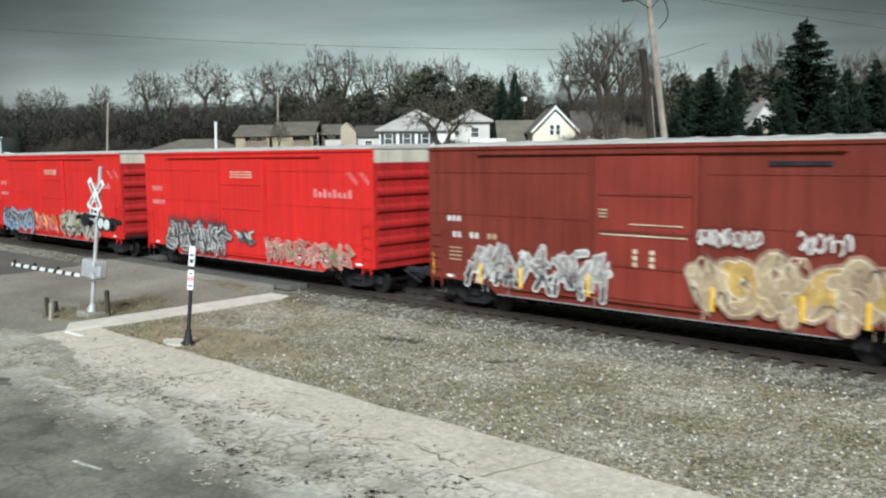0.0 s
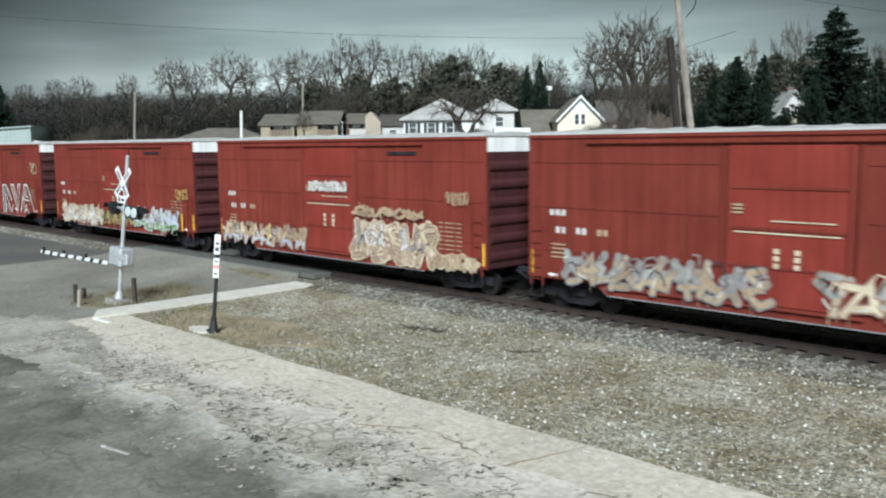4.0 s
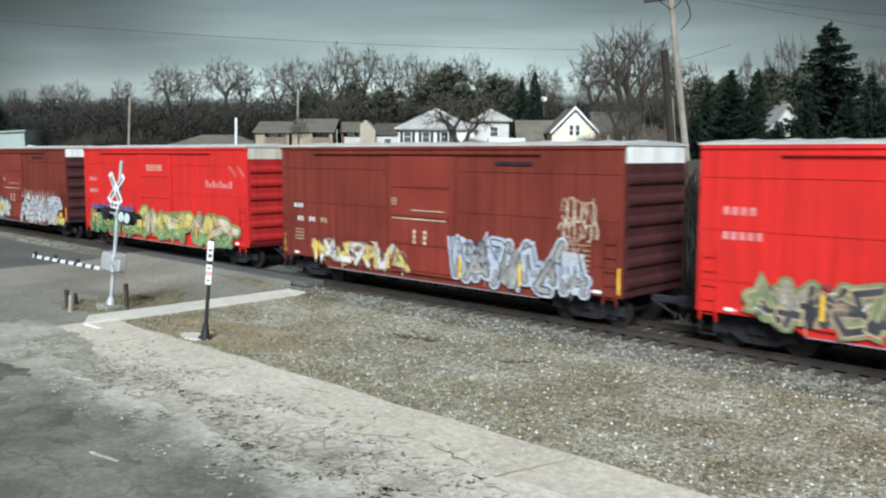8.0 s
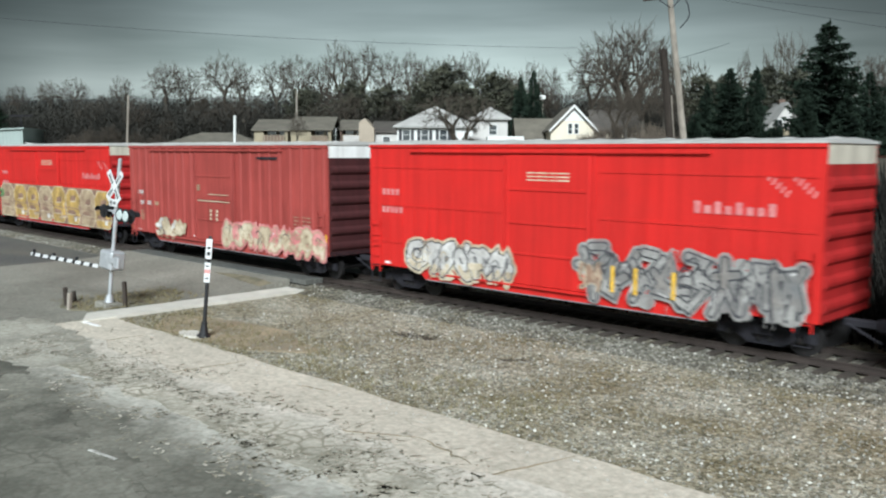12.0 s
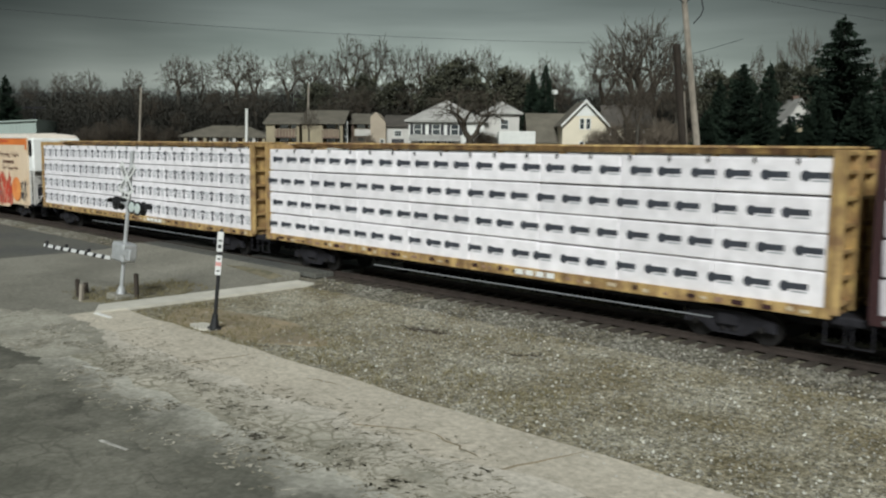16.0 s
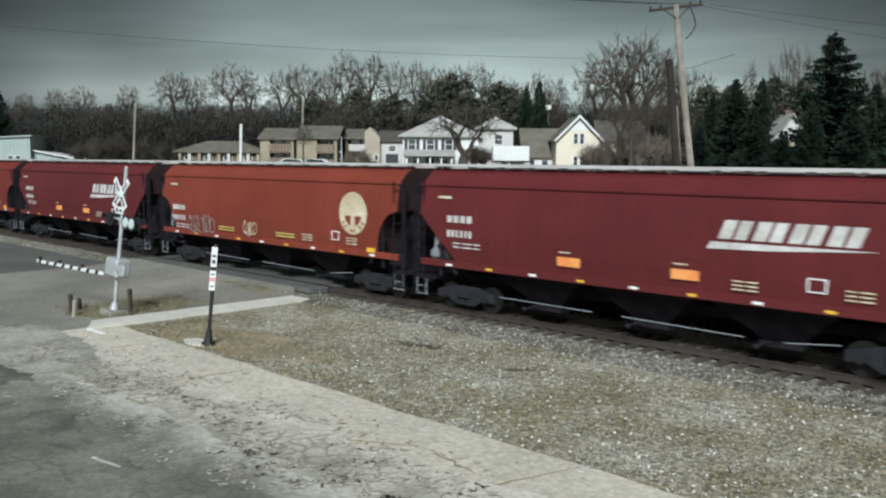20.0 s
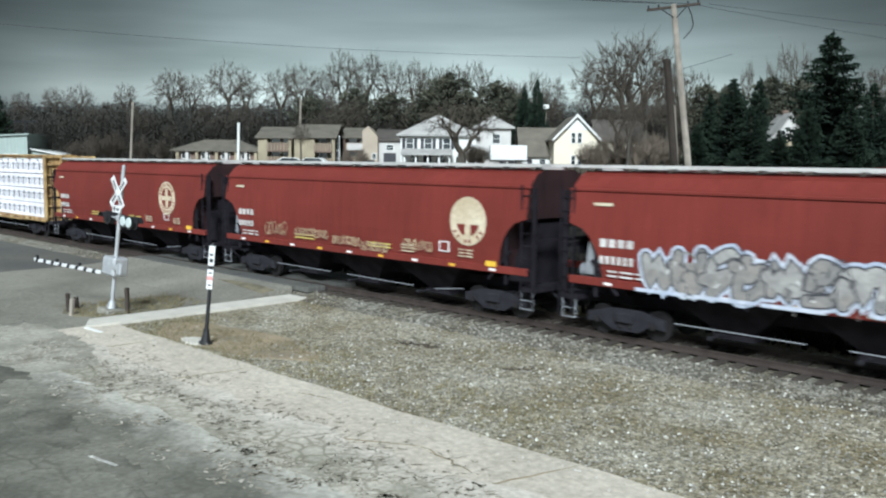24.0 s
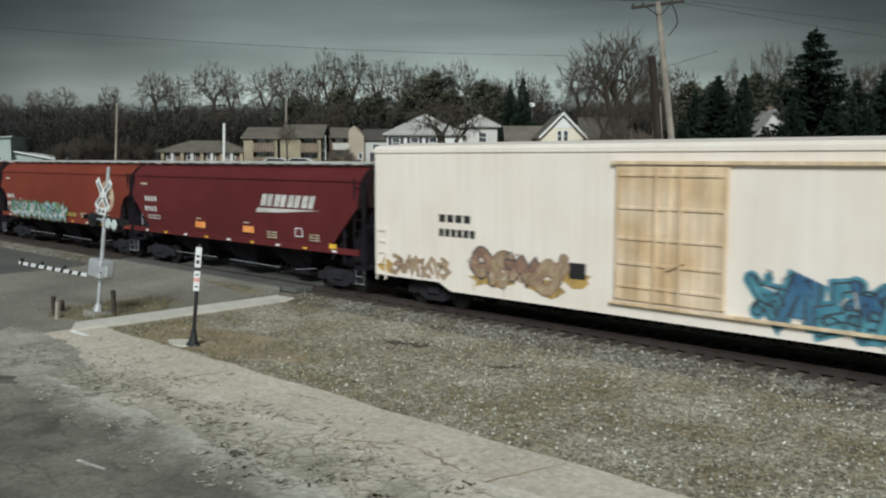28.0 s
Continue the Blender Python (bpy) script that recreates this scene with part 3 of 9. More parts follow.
# crack lines and joints across the concrete strip
for x0, y0, x1, y1 in ((-9.2, 9.0, -8.4, 11.9), (-8.1, 10.1, -6.6, 10.5), (-13.3, 9.4, -11.0, 10.7), (-11.0, 10.7, -9.4, 10.4), (-15.5, 11.3, -14.6, 11.5), (-18.6, 9.0, -18.2, 11.8), (-23.0, 9.0, -22.8, 11.5)):
    pts, n = [], 9
    for i in range(n + 1):
        t = i / n
        w = 0.02 * math.sin(math.pi * t) + 0.006
        j = 0.09 * noise.noise((x0 + i * 0.9, y0, 1.0))
        pts.append((x0 + (x1 - x0) * t + j, y0 + (y1 - y0) * t + j, w))
    d = Vector((y1 - y0, -(x1 - x0))).normalized()
    poly = [(p[0] + d.x * p[2], p[1] + d.y * p[2]) for p in pts] + [(p[0] - d.x * p[2], p[1] - d.y * p[2]) for p in reversed(pts)]
    slab("paving_crack", poly, -0.39, -0.381, DIRT, "dirt-filled crack in the concrete strip", "crack")



def flecks(count, seed, wide=1.0, z=-0.368):
    """Dirt and weeds in short crooked cracks along the crazed strip."""
    r = random.Random(seed)
    vs, fs = [], []
    for _ in range(count):
        x, y = r.uniform(-25, 0), 8.65 + r.gauss(0, 0.85)
        if noise.noise((x * 0.45, y * 0.9, 4.0)) < -0.12 or noise.noise((x * 1.7, y * 2.1, seed)) < r.uniform(-0.3, 0.15):
            continue
        a, ln = r.uniform(0, 6.28), r.choice((0.07, 0.1, 0.14, 0.24))
        w = r.uniform(0.012, 0.034) * wide
        pts = [(x, y)]
        for _ in range(3):
            a += r.uniform(-1.1, 1.1)
            pts.append((pts[-1][0] + math.cos(a) * ln / 3, pts[-1][1] + math.sin(a) * ln / 3))
        for i in range(3):
            (x0, y0), (x1, y1) = pts[i], pts[i + 1]
            w0, w1 = w * (0.3, 1.0, 0.8)[i], w * (1.0, 0.8, 0.2)[i]
            o = len(vs)
            dx, dy = (x1 - x0) * 3 / ln, (y1 - y0) * 3 / ln
            vs += [(x0 + dy * w0, y0 - dx * w0, z), (x1 + dy * w1, y1 - dx * w1, z), (x1 - dy * w1, y1 + dx * w1, z), (x0 - dy * w0, y0 + dx * w0, z)]
            fs.append((o, o + 1, o + 2, o + 3))
    return Geo().add(vs, fs)


tagged(part("paving_chips", flecks(2600, 22, 1.0, -0.3665), CHIP), "pale loose chips on the broken paving", "chips", kind="stuff")
tagged(part("crack_dirt", flecks(9000, 21), FLECK), "dark dirt and moss in short cracks of the paving", "dirt", kind="stuff")

# ballast bed, its shoulder sloping to the gravel
prof = [(19.0, -0.6), (18.95, -0.41), (19.75, -0.24), (22.7, -0.24), (23.6, -0.43), (23.6, -0.6)]
lone("ballast_bed", Geo().prism(prof, "x", -900, 900), BALLAST, "dark stone ballast under the track", "ballast", "structure")


# ---- railway track ----
track = thing("railway_track", "single railway track with rusty rails on dark wooden ties", "track", pose(0, TRACK_Y, 0), kind="structure")
rail_prof = [(-0.075, -0.17), (0.075, -0.17), (0.075, -0.155), (0.012, -0.135), (0.012, -0.045), (0.036, -0.035), (0.036, -0.004), (0.028, 0.0), (-0.028, 0.0), (-0.036, -0.004), (-0.036, -0.035), (-0.012, -0.045), (-0.012, -0.135), (-0.075, -0.155)]
for y in (-0.755, 0.755):
    part("rail", Geo().prism([(p + y, q) for p, q in rail_prof], "x", -900, 900), RAIL_STEEL, track)
rt = random.Random(5)
for i in range(150):
    x = -62 + i * 0.53
    part("tie", lambda: Geo().box(-0.115, 0.115, -1.36, 1.36, -0.34, -0.175, bevel=0.015), TIE_WOOD, track, key="tie", at=pose(x + rt.uniform(-0.02, 0.02), rt.uniform(-0.06, 0.06), rt.uniform(-0.008, 0.006), 0, 0, rt.uniform(-1.2, 1.2)))
far_ties = Geo()
for i in range(900):
    x = -540 + i * 0.53
    if not -62.3 < x < 17.6:
        far_ties.box(x - 0.115, x + 0.115, -1.36, 1.36, -0.34, -0.177)
tagged(part("ties", far_ties, TIE_WOOD, track), "rows of dark wooden ties", kind="stuff")
# crossing panels between the rails
for i in range(7):
    for y0, y1 in ((-1.72, -0.86), (-0.64, 0.64), (0.86, 1.72)):
        part("crossing_panel", Geo().box(-40.2 + i * 2.0, -38.24 + i * 2.0, y0, y1, -0.22, -0.03, bevel=0.02), DARK_ASPHALT, track)


def stones(count, x0, x1, y0, y1, z, lo, hi, seed, bias=1.0):
    """Loose stones as small uneven octahedra."""
    r = random.Random(seed)
    g = Geo()
    vs, fs = [], []
    for _ in range(count):
        x = x0 + (x1 - x0) * r.random() ** bias
        y = r.uniform(y0, y1)
        s = lo + (hi - lo) * r.random() ** 3
        # fine grit only in the corner by the sidewalk
        if x < -17 and r.random() < 0.75 * min(1.0, (-17 - x) / 4):
            s *= 0.45
        a = r.uniform(0, 3.14)
        o = len(vs)
        zz = z(x, y) + s * 0.25
        c, d = math.cos(a), math.sin(a)
        for px, py, pz in ((1, 0, 0), (0, 0.75, 0), (-0.9, 0, 0), (0, -0.8, 0), (0.1, 0.1, 0.62), (0, 0, -0.6)):
            px, py, pz = px * s * r.uniform(0.7, 1.2), py * s * r.uniform(0.7, 1.2), pz * s
            vs.append((x + px * c - py * d, y + px * d + py * c, zz + pz))
        fs += [(o, o + 1, o + 4), (o + 1, o + 2, o + 4), (o + 2, o + 3, o + 4), (o + 3, o, o + 4), (o + 1, o, o + 5), (o + 2, o + 1, o + 5), (o + 3, o + 2, o + 5), (o, o + 3, o + 5)]
    return g.add(vs, fs)


def island_stone(name, lo_rgb, hi_rgb):
    m = bpy.data.materials.new(name)
    m.use_nodes = True
    n, l = m.node_tree.nodes, m.node_tree.links
    b = n["Principled BSDF"]
    b.inputs["Roughness"].default_value = 0.9
    ge, ra = n.new("ShaderNodeNewGeometry"), n.new("ShaderNodeValToRGB")
    ra.color_ramp.elements[0].color, ra.color_ramp.elements[1].color = (*lo_rgb, 1), (*hi_rgb, 1)
    mid = ra.color_ramp.elements.new(0.86)
    mid.color = (*[a * 0.66 + c * 0.34 for a, c in zip(lo_rgb, hi_rgb)], 1)
    l.new(ge.outputs["Random Per Island"], ra.inputs[0])
    l.new(ra.outputs[0], b.inputs["Base Color"])
    return m


PALE_STONES = island_stone("mixed_gravel_stones", (0.09, 0.08, 0.055), (0.68, 0.66, 0.59))
BALLAST_STONES = island_stone("mixed_ballast_stones", (0.065, 0.058, 0.045), (0.5, 0.48, 0.42))


def bed_top(x, y):
    if y < 18.95:
        return -0.42
    return -0.41 + 0.17 * min(1, (y - 18.95) / 0.8)


tagged(part("gravel_stones", stones(30000, -26, 5, 12.1, 19.2, bed_top, 0.014, 0.055, 11), PALE_STONES), "loose pale and grey gravel stones", "gravel", kind="stuff")
tagged(part("edge_stones", stones(420, -25.5, 4, 11.3, 12.3, lambda x, y: -0.385, 0.015, 0.04, 12), STONE_MIX), "gravel scattered over the edge of the paving", "gravel", kind="stuff")
tagged(part("ballast_stones", stones(9000, -50, 8, 18.9, 20.0, bed_top, 0.025, 0.07, 13), BALLAST_STONES), "dark ballast stones along the ties", "ballast", kind="stuff")
tagged(part("island_stones", stones(500, -30, -27.2, 12.2, 15.4, lambda x, y: -0.34, 0.02, 0.07, 14), BALLAST_STONES), "rubble and clods round the signal", "rubble", kind="stuff")


def grass_tufts(count, x0, x1, y0, y1, z, h0, h1, seed, dense=None):
    r = random.Random(seed)
    vs, fs = [], []
    for _ in range(count):
        x, y = r.uniform(x0, x1), r.uniform(y0, y1)
        if dense and not dense(x, y):
            continue
        for _ in range(5):
            a, h, ln = r.uniform(0, 6.28), r.uniform(h0, h1), r.uniform(0.02, 0.09)
            o = len(vs)
            px, py = x + r.uniform(-0.05, 0.05), y + r.uniform(-0.05, 0.05)
            c, s = math.cos(a), math.sin(a)
            vs += [(px - s * 0.008, py + c * 0.008, z), (px + s * 0.008, py - c * 0.008, z), (px + c * ln, py + s * ln, z + h)]
            fs.append((o, o + 1, o + 2))
    return Geo().add(vs, fs)


DRY_GRASS = island_stone("dry_grass_blades", (0.15, 0.13, 0.065), (0.36, 0.3, 0.17))
tagged(part("verge_grass", grass_tufts(2200, -25.4, -10, 11.9, 14.5, -0.41, 0.03, 0.11, 31, lambda x, y: noise.noise((x * 0.5, y * 0.9, 2)) > 0.02 or (x < -19 and y < 14)), DRY_GRASS), "dry yellow grass tufts at the gravel's edge", "grass", kind="stuff")
tagged(part("gravel_weeds", grass_tufts(700, -24, -4, 13.5, 18.8, -0.42, 0.02, 0.08, 32, lambda x, y: noise.noise((x * 0.6, y * 0.6, 7)) > 0.25), DRY_GRASS), "sparse dry weeds in the gravel", "grass", kind="stuff")
tagged(part("island_grass", grass_tufts(450, -30.2, -27.1, 11.7, 16.0, -0.34, 0.04, 0.16, 33), DRY_GRASS), "dead grass on the signal island", "grass", kind="stuff")


def weed_clump():
    r = random.Random(9)
    g = Geo()
    for i in range(60):
        a, ln = r.uniform(0, 6.28), r.uniform(0.1, 0.42)
        x, y = r.uniform(-0.6, 0.6), r.uniform(-0.14, 0.14)
        g.tube((x, y, 0), (x + math.cos(a) * ln, y + math.sin(a) * ln * 0.5, r.uniform(0.03, 0.16)), 0.012, 0.004, 4)
    return g


lone("dead_weed", weed_clump(), TWIG, "low dark clump of dead weed lying on the gravel", "weed", m=pose(-17.35, 16.75, -0.42, 0, 0, 12))
lone("dead_weed", weed_clump(), TWIG, "low dark clump of dead weed lying on the gravel", "weed", m=pose(-13.6, 16.6, -0.42, 0, 0, 40) @ Matrix.Diagonal((0.6, 0.6, 0.6, 1)))


# ---- crossing signal ----
def crossing_signal(m):
    s = thing("crossing_signal", "railroad crossing signal with crossbuck, lights and lowered gate", "signal", m)
    part("foundation", Geo().box(-0.34, 0.34, -0.34, 0.34, -0.15, 0.1, bevel=0.04), ROADMIX, s)
    g = Geo().tube((0, 0, 0.1), (0, 0, 4.8), 0.065, 0.062, 14)
    g.tube((0, 0, 0.1), (0, 0, 0.34), 0.15, 0.1, 14).tube((0, 0, 4.8), (0, 0, 4.86), 0.075, 0.03, 14)
    part("mast", g, ALU, s, "grey aluminium mast")
    for a in (48, -48):
        b = Geo().box(-0.61, 0.61, -0.012, 0.012, -0.115, 0.115, bevel=0.008)
        b.moved(pose(-0.05, -0.09 - (0.026 if a > 0 else 0), 3.95, 0, a, 0))
        bl = part("crossbuck_blade", b, SIGN_WHITE, s, "white crossbuck blade")
        for k in range(2):
            t = Geo()
            for j in range(4):
                x = (-0.46 if k == 0 else 0.14) + j * 0.095
                t.box(x, x + 0.06, -0.016, -0.013, -0.06, 0.06)
            t.moved(pose(-0.05, -0.09 - (0.026 if a > 0 else 0), 3.95, 0, a, 0))
            part("lettering", t, BLACK, bl, "black lettering bars")
    plate = part("track_plate", Geo().box(-0.3, 0.2, -0.11, -0.085, 3.28, 3.52, bevel=0.008), SIGN_WHITE, s, "white plate below the crossbuck")
    part("lettering", Geo().box(-0.22, -0.12, -0.114, -0.111, 3.33, 3.47), BLACK, plate, "black lettering bar")
    part("lettering", Geo().box(-0.04, 0.12, -0.114, -0.111, 3.36, 3.44), BLACK, plate, "black lettering bar")
    part("light_arm", Geo().tube((-0.72, -0.02, 3.1), (0.82, -0.02, 3.1), 0.03, 0.03, 8).box(-0.09, 0.09, -0.09, 0.09, 3.02, 3.18, bevel=0.015), ALU, s)
    for x, sy in ((-0.6, -1), (-0.6, 1), (0.4, -1), (0.76, -1), (0.76, 1)):
        pale = x > 0 and sy < 0
        lt = part("signal_light", Geo().tube((x, sy * 0.08, 3.06), (x, sy * 0.115, 3.06), 0.23, 0.23, 20).tube((x, sy * 0.03, 3.06), (x, sy * 0.08, 3.06), 0.1, 0.12, 12), BLACK, s, "signal light with pale lens in a black backing" if pale else "black round backing of a signal light")
        part("lens", Geo().tube((x, sy * 0.115, 3.06), (x, sy * 0.14, 3.06), 0.17 if pale else 0.15, 0.14, 18), LENS if pale else BLACK, lt)
        if not pale:
            hood = Geo()
            for i in range(9):
                a0, a1 = math.pi * (i / 9), math.pi * ((i + 1) / 9)
                hood.add([(x + 0.17 * math.cos(a), sy * yy, 3.06 + 0.17 * math.sin(a)) for yy in (0.11, 0.33) for a in (a0, a1)], [(0, 1, 3, 2)])
            part("hood", hood, BLACK, lt, "black hood")
    bx = part("gate_mechanism", Geo().box(-0.38, 0.36, -0.26, 0.26, 1.2, 1.82, bevel=0.05), ALU, s, "grey gate mechanism box")
    part("cover", Geo().box(-0.3, 0.28, -0.285, -0.258, 1.26, 1.76, bevel=0.015), ALU, bx)
    for i in range(5):
        part("louvre", Geo().box(-0.2, 0.18, -0.3, -0.286, 1.36 + i * 0.075, 1.39 + i * 0.075), ALU, bx)
    part("counterweight", Geo().box(0.4, 0.95, -0.36, -0.3, 1.5, 1.66, bevel=0.02).box(0.72, 1.0, -0.4, -0.27, 1.38, 1.74, bevel=0.03), ALU, s, "grey counterweight arm")
    sag = pose(-0.3, 0, 1.26, 0, -4.5, 0) @ pose(0.3, 0, -1.26)
    arm = part("gate_arm", Geo().box(-5.0, -0.3, -0.36, -0.31, 1.2, 1.32, bevel=0.01), SIGN_WHITE, s, "white lowered gate arm with dark stripes", at=sag)
    for i in range(8):
        x = -4.9 + i * 0.58
        part("stripe", Geo().prism([(x, 1.197), (x + 0.2, 1.197), (x + 0.29, 1.323), (x + 0.09, 1.323)], "y", -0.365, -0.305), BLACK, arm, "black stripe")
    for x in (-4.8, -3.3, -1.7):
        part("gate_lamp", Geo().tube((x, -0.335, 1.32), (x, -0.335, 1.44), 0.05, 0.06, 10), BLACK, arm)
    return s


crossing_signal(pose(-27.75, 12.68, -0.3, 0, 0, 44) @ pose(0, 0, 0, 0, 6.5, 0) @ pose(0, 0, 0, 0, 0, -40))
for i, (x, y, h, rx, ry) in enumerate(((-28.9, 11.75, 0.62, 3, 2), (-28.2, 11.55, 0.55, -2, 4), (-27.35, 13.05, 0.85, 2, 1), (-29.3, 12.2, 0.4, 0, -6))):
    g = Geo().box(-0.065, 0.065, -0.065, 0.065, -0.2, h, bevel=0.02)
    lone("guard_post", g, WOOD_DARK if i != 1 else WOOD_POLE, "short weathered wooden guard post by the signal", "post", m=pose(x, y, -0.36, rx, ry, 12 * i), group="guard posts by the signal")


# ---- sign post ----
SPRAY_PINK = surface("faded_red", (0.62, 0.3, 0.28), 0.6, vary=0.2, scale=3.0)


def sign_post(m):
    s = thing("sign_post", "black sign post with narrow white and red vertical sign", "sign post", m)
    part("base", Geo().tube((0, 0, 0), (0, 0, 0.06), 0.2, 0.19, 14).tube((0, 0, 0.06), (0, 0, 0.38), 0.14, 0.075, 14).tube((0, 0, 0.38), (0, 0, 0.43), 0.09, 0.085, 14), BLACK, s)
    part("pole", Geo().tube((0, 0, 0.35), (0, 0, 2.78), 0.055, 0.05, 14).tube((0, 0, 2.78), (0, 0, 2.86), 0.06, 0.02, 14), BLACK, s)
    p1 = part("sign_panel", Geo().box(-0.085, 0.085, -0.085, -0.06, 2.22, 2.78, bevel=0.006), SIGN_WHITE, s, "white upper sign panel")
    p2 = part("sign_panel", Geo().box(-0.085, 0.085, -0.085, -0.06, 1.56, 2.12, bevel=0.006), SIGN_WHITE, s, "white lower sign panel with red band")
    part("band", Geo().box(-0.08, 0.08, -0.089, -0.086, 1.82, 1.93), SPRAY_PINK, p2, "pale red band")
    for p_, z0, z1 in ((p1, 2.32, 2.42), (p1, 2.5, 2.56), (p2, 1.66, 1.7), (p2, 2.0, 2.04)):
        part("lettering", Geo().box(-0.045, 0.045, -0.089, -0.086, z0, z1), BLACK, p_, "dark lettering bar")
    return s


sign_post(pose(-21.5, 12.5, -0.4, 0, 0, 44) @ pose(0, 0, 0, 0, 5.5, 0))


# ---- behind the track: poles, houses, trees ----
STREET = 44.8
CS, SN = math.cos(radians(STREET)), math.sin(radians(STREET))


def spot(across, ahead):
    """A place on the hill side, from metres across and ahead along the street's lie."""
    return across * CS - ahead * SN, across * SN + ahead * CS


def on_ground(across, ahead, sink=0.1, turn=0.0):
    x, y = spot(across, ahead)
    return pose(x, y, terrain(x, y) - sink, 0, 0, STREET + turn)


def leaning_pole(name, label, across, ahead, top, r0, r1, mat, lean, extra=None):
    x, y = spot(across, ahead)
    z = terrain(x, y)
    m = pose(x, y, z - 0.4, 0, 0, STREET) @ pose(0, 0, 0, 0, lean, 0)
    p = thing(name, label, "pole", m)
    part("shaft", Geo().tube((0, 0, 0), (0, 0, top - z + 0.4), r0, r1, 12), mat, p)
    if extra:
        extra(p, top - z + 0.4)
    return p


def crossarm(p, h):
    a = part("crossarm", Geo().box(-1.45, 1.45, -0.07, 0.07, h - 0.22, h - 0.08, bevel=0.02), WOOD_DARK, p, "dark wooden crossarm")
    for x in (-1.35, -0.8, 0.8, 1.35):
        part("insulator", Geo().tube((x, 0, h - 0.08), (x, 0, h + 0.08), 0.05, 0.04, 8), STEEL_DARK, a)
    part("brace", Geo().tube((-0.7, -0.1, h - 0.2), (0, -0.12, h - 0.8), 0.025, 0.025, 6).tube((0.7, -0.1, h - 0.2), (0, -0.12, h - 0.8), 0.025, 0.025, 6), STEEL_DARK, p)
    g = Geo()
    pts = [(0.75, -0.1, h - 0.25), (0.9, -0.1, h - 0.7), (0.95, -0.1, h - 1.2), (0.8, -0.1, h - 1.5), (0.35, -0.1, h - 1.9)]
    for a_, b_ in zip(pts, pts[1:]):
        g.tube(a_, b_, 0.03, 0.03, 6)
    part("loose_cable", g, STEEL_DARK, p, "loose hanging cable")


leaning_pole("utility_pole", "weathered leaning utility pole with a crossarm", 13.9, 48, 13.4, 0.2, 0.15, WOOD_POLE, -7.5, crossarm)
leaning_pole("utility_pole", "short dark cut-off wooden pole beside another", 14.2, 52, 10.9, 0.24, 0.22, WOOD_DARK, -6.0)
leaning_pole("street_pole", "thin pale metal pole near the tracks", 16.6, 60, 8.7, 0.06, 0.05, WOOD_POLE, -5.0)
leaning_pole("street_pole", "white metal pole by the low building", -18.2, 80, 8.0, 0.13, 0.13, TRIM_WHITE, 1.5)
leaning_pole("utility_pole", "tall thin wooden pole before the woods", -38.5, 110, 11.7, 0.16, 0.12, WOOD_POLE, 3.5)
leaning_pole("utility_pole", "tall thin wooden pole behind the apartments", -18.5, 118, 12.9, 0.16, 0.12, WOOD_POLE, 0.8)
leaning_pole("street_pole", "thin pale metal pole near the red house", 41.0, 76, 9.4, 0.1, 0.08, ALU, -6)
leaning_pole("utility_pole", "thin pole with a white lamp head in the trees", 13.8, 112, 11.5, 0.12, 0.1, WOOD_POLE, 0, lambda p, h: part("lamp_head", Geo().box(-0.35, 0.35, -0.25, 0.25, h, h + 0.5, bevel=0.05), TRIM_WHITE, p))


def wire(a, b, sag, r, label):
    g = Geo()
    a, b = Vector(a), Vector(b)
    for i in range(25):
        t = i / 24
        p = a.lerp(b, t)
        p.z -= sag * 4 * t * (1 - t)
        ring = [(p.x + r * math.cos(k_) * CS, p.y + r * math.cos(k_) * SN, p.z + r * math.sin(k_)) for k_ in (0, 1.257, 2.513, 3.77, 5.027)]
        g.v += ring
        if i:
            o = 5 * (i - 1)
            g.f += [(o + k_, o + (k_ + 1) % 5, o + 5 + (k_ + 1) % 5, o + 5 + k_) for k_ in range(5)]
            g.s += [0] * 5
    return lone("overhead_wire", g, STEEL_DARK, label, "wire")


def up(across, ahead, z):
    x, y = spot(across, ahead)
    return x, y, z


for k, dz in enumerate((0.0, 0.05, 0.42)):
    wire(up(11.7 + 0.9 * k, 48, 13.35), up(-30, 30 + k, 14.0 + dz), 0.7, 0.011, "dark overhead wire from the leaning pole")
wire(up(14.6, 48, 13.35), up(70, 62, 13.0), 0.8, 0.011, "dark overhead wire from the leaning pole")
wire(up(13.9, 48, 13.3), up(75, 70, 11.0), 0.8, 0.011, "dark overhead wire from the leaning pole")
wire(up(-45, 60, 15.0), up(12, 75, 13.6), 0.7, 0.013, "thin overhead wire before the sky")
wire(up(-38.5, 110, 11.3), up(-75, 112, 11.6), 0.6, 0.02, "thin overhead wire before the woods")
wire(up(-38.5, 110, 11.3), up(-18.5, 118, 12.7), 0.5, 0.02, "thin overhead wire before the woods")
wire(up(-18.5, 118, 12.7), up(14, 118, 13.6), 0.8, 0.02, "thin overhead wire before the woods")
wire(up(14, 118, 13.6), up(20, 60, 12.2), 0.6, 0.015, "thin overhead wire before the woods")


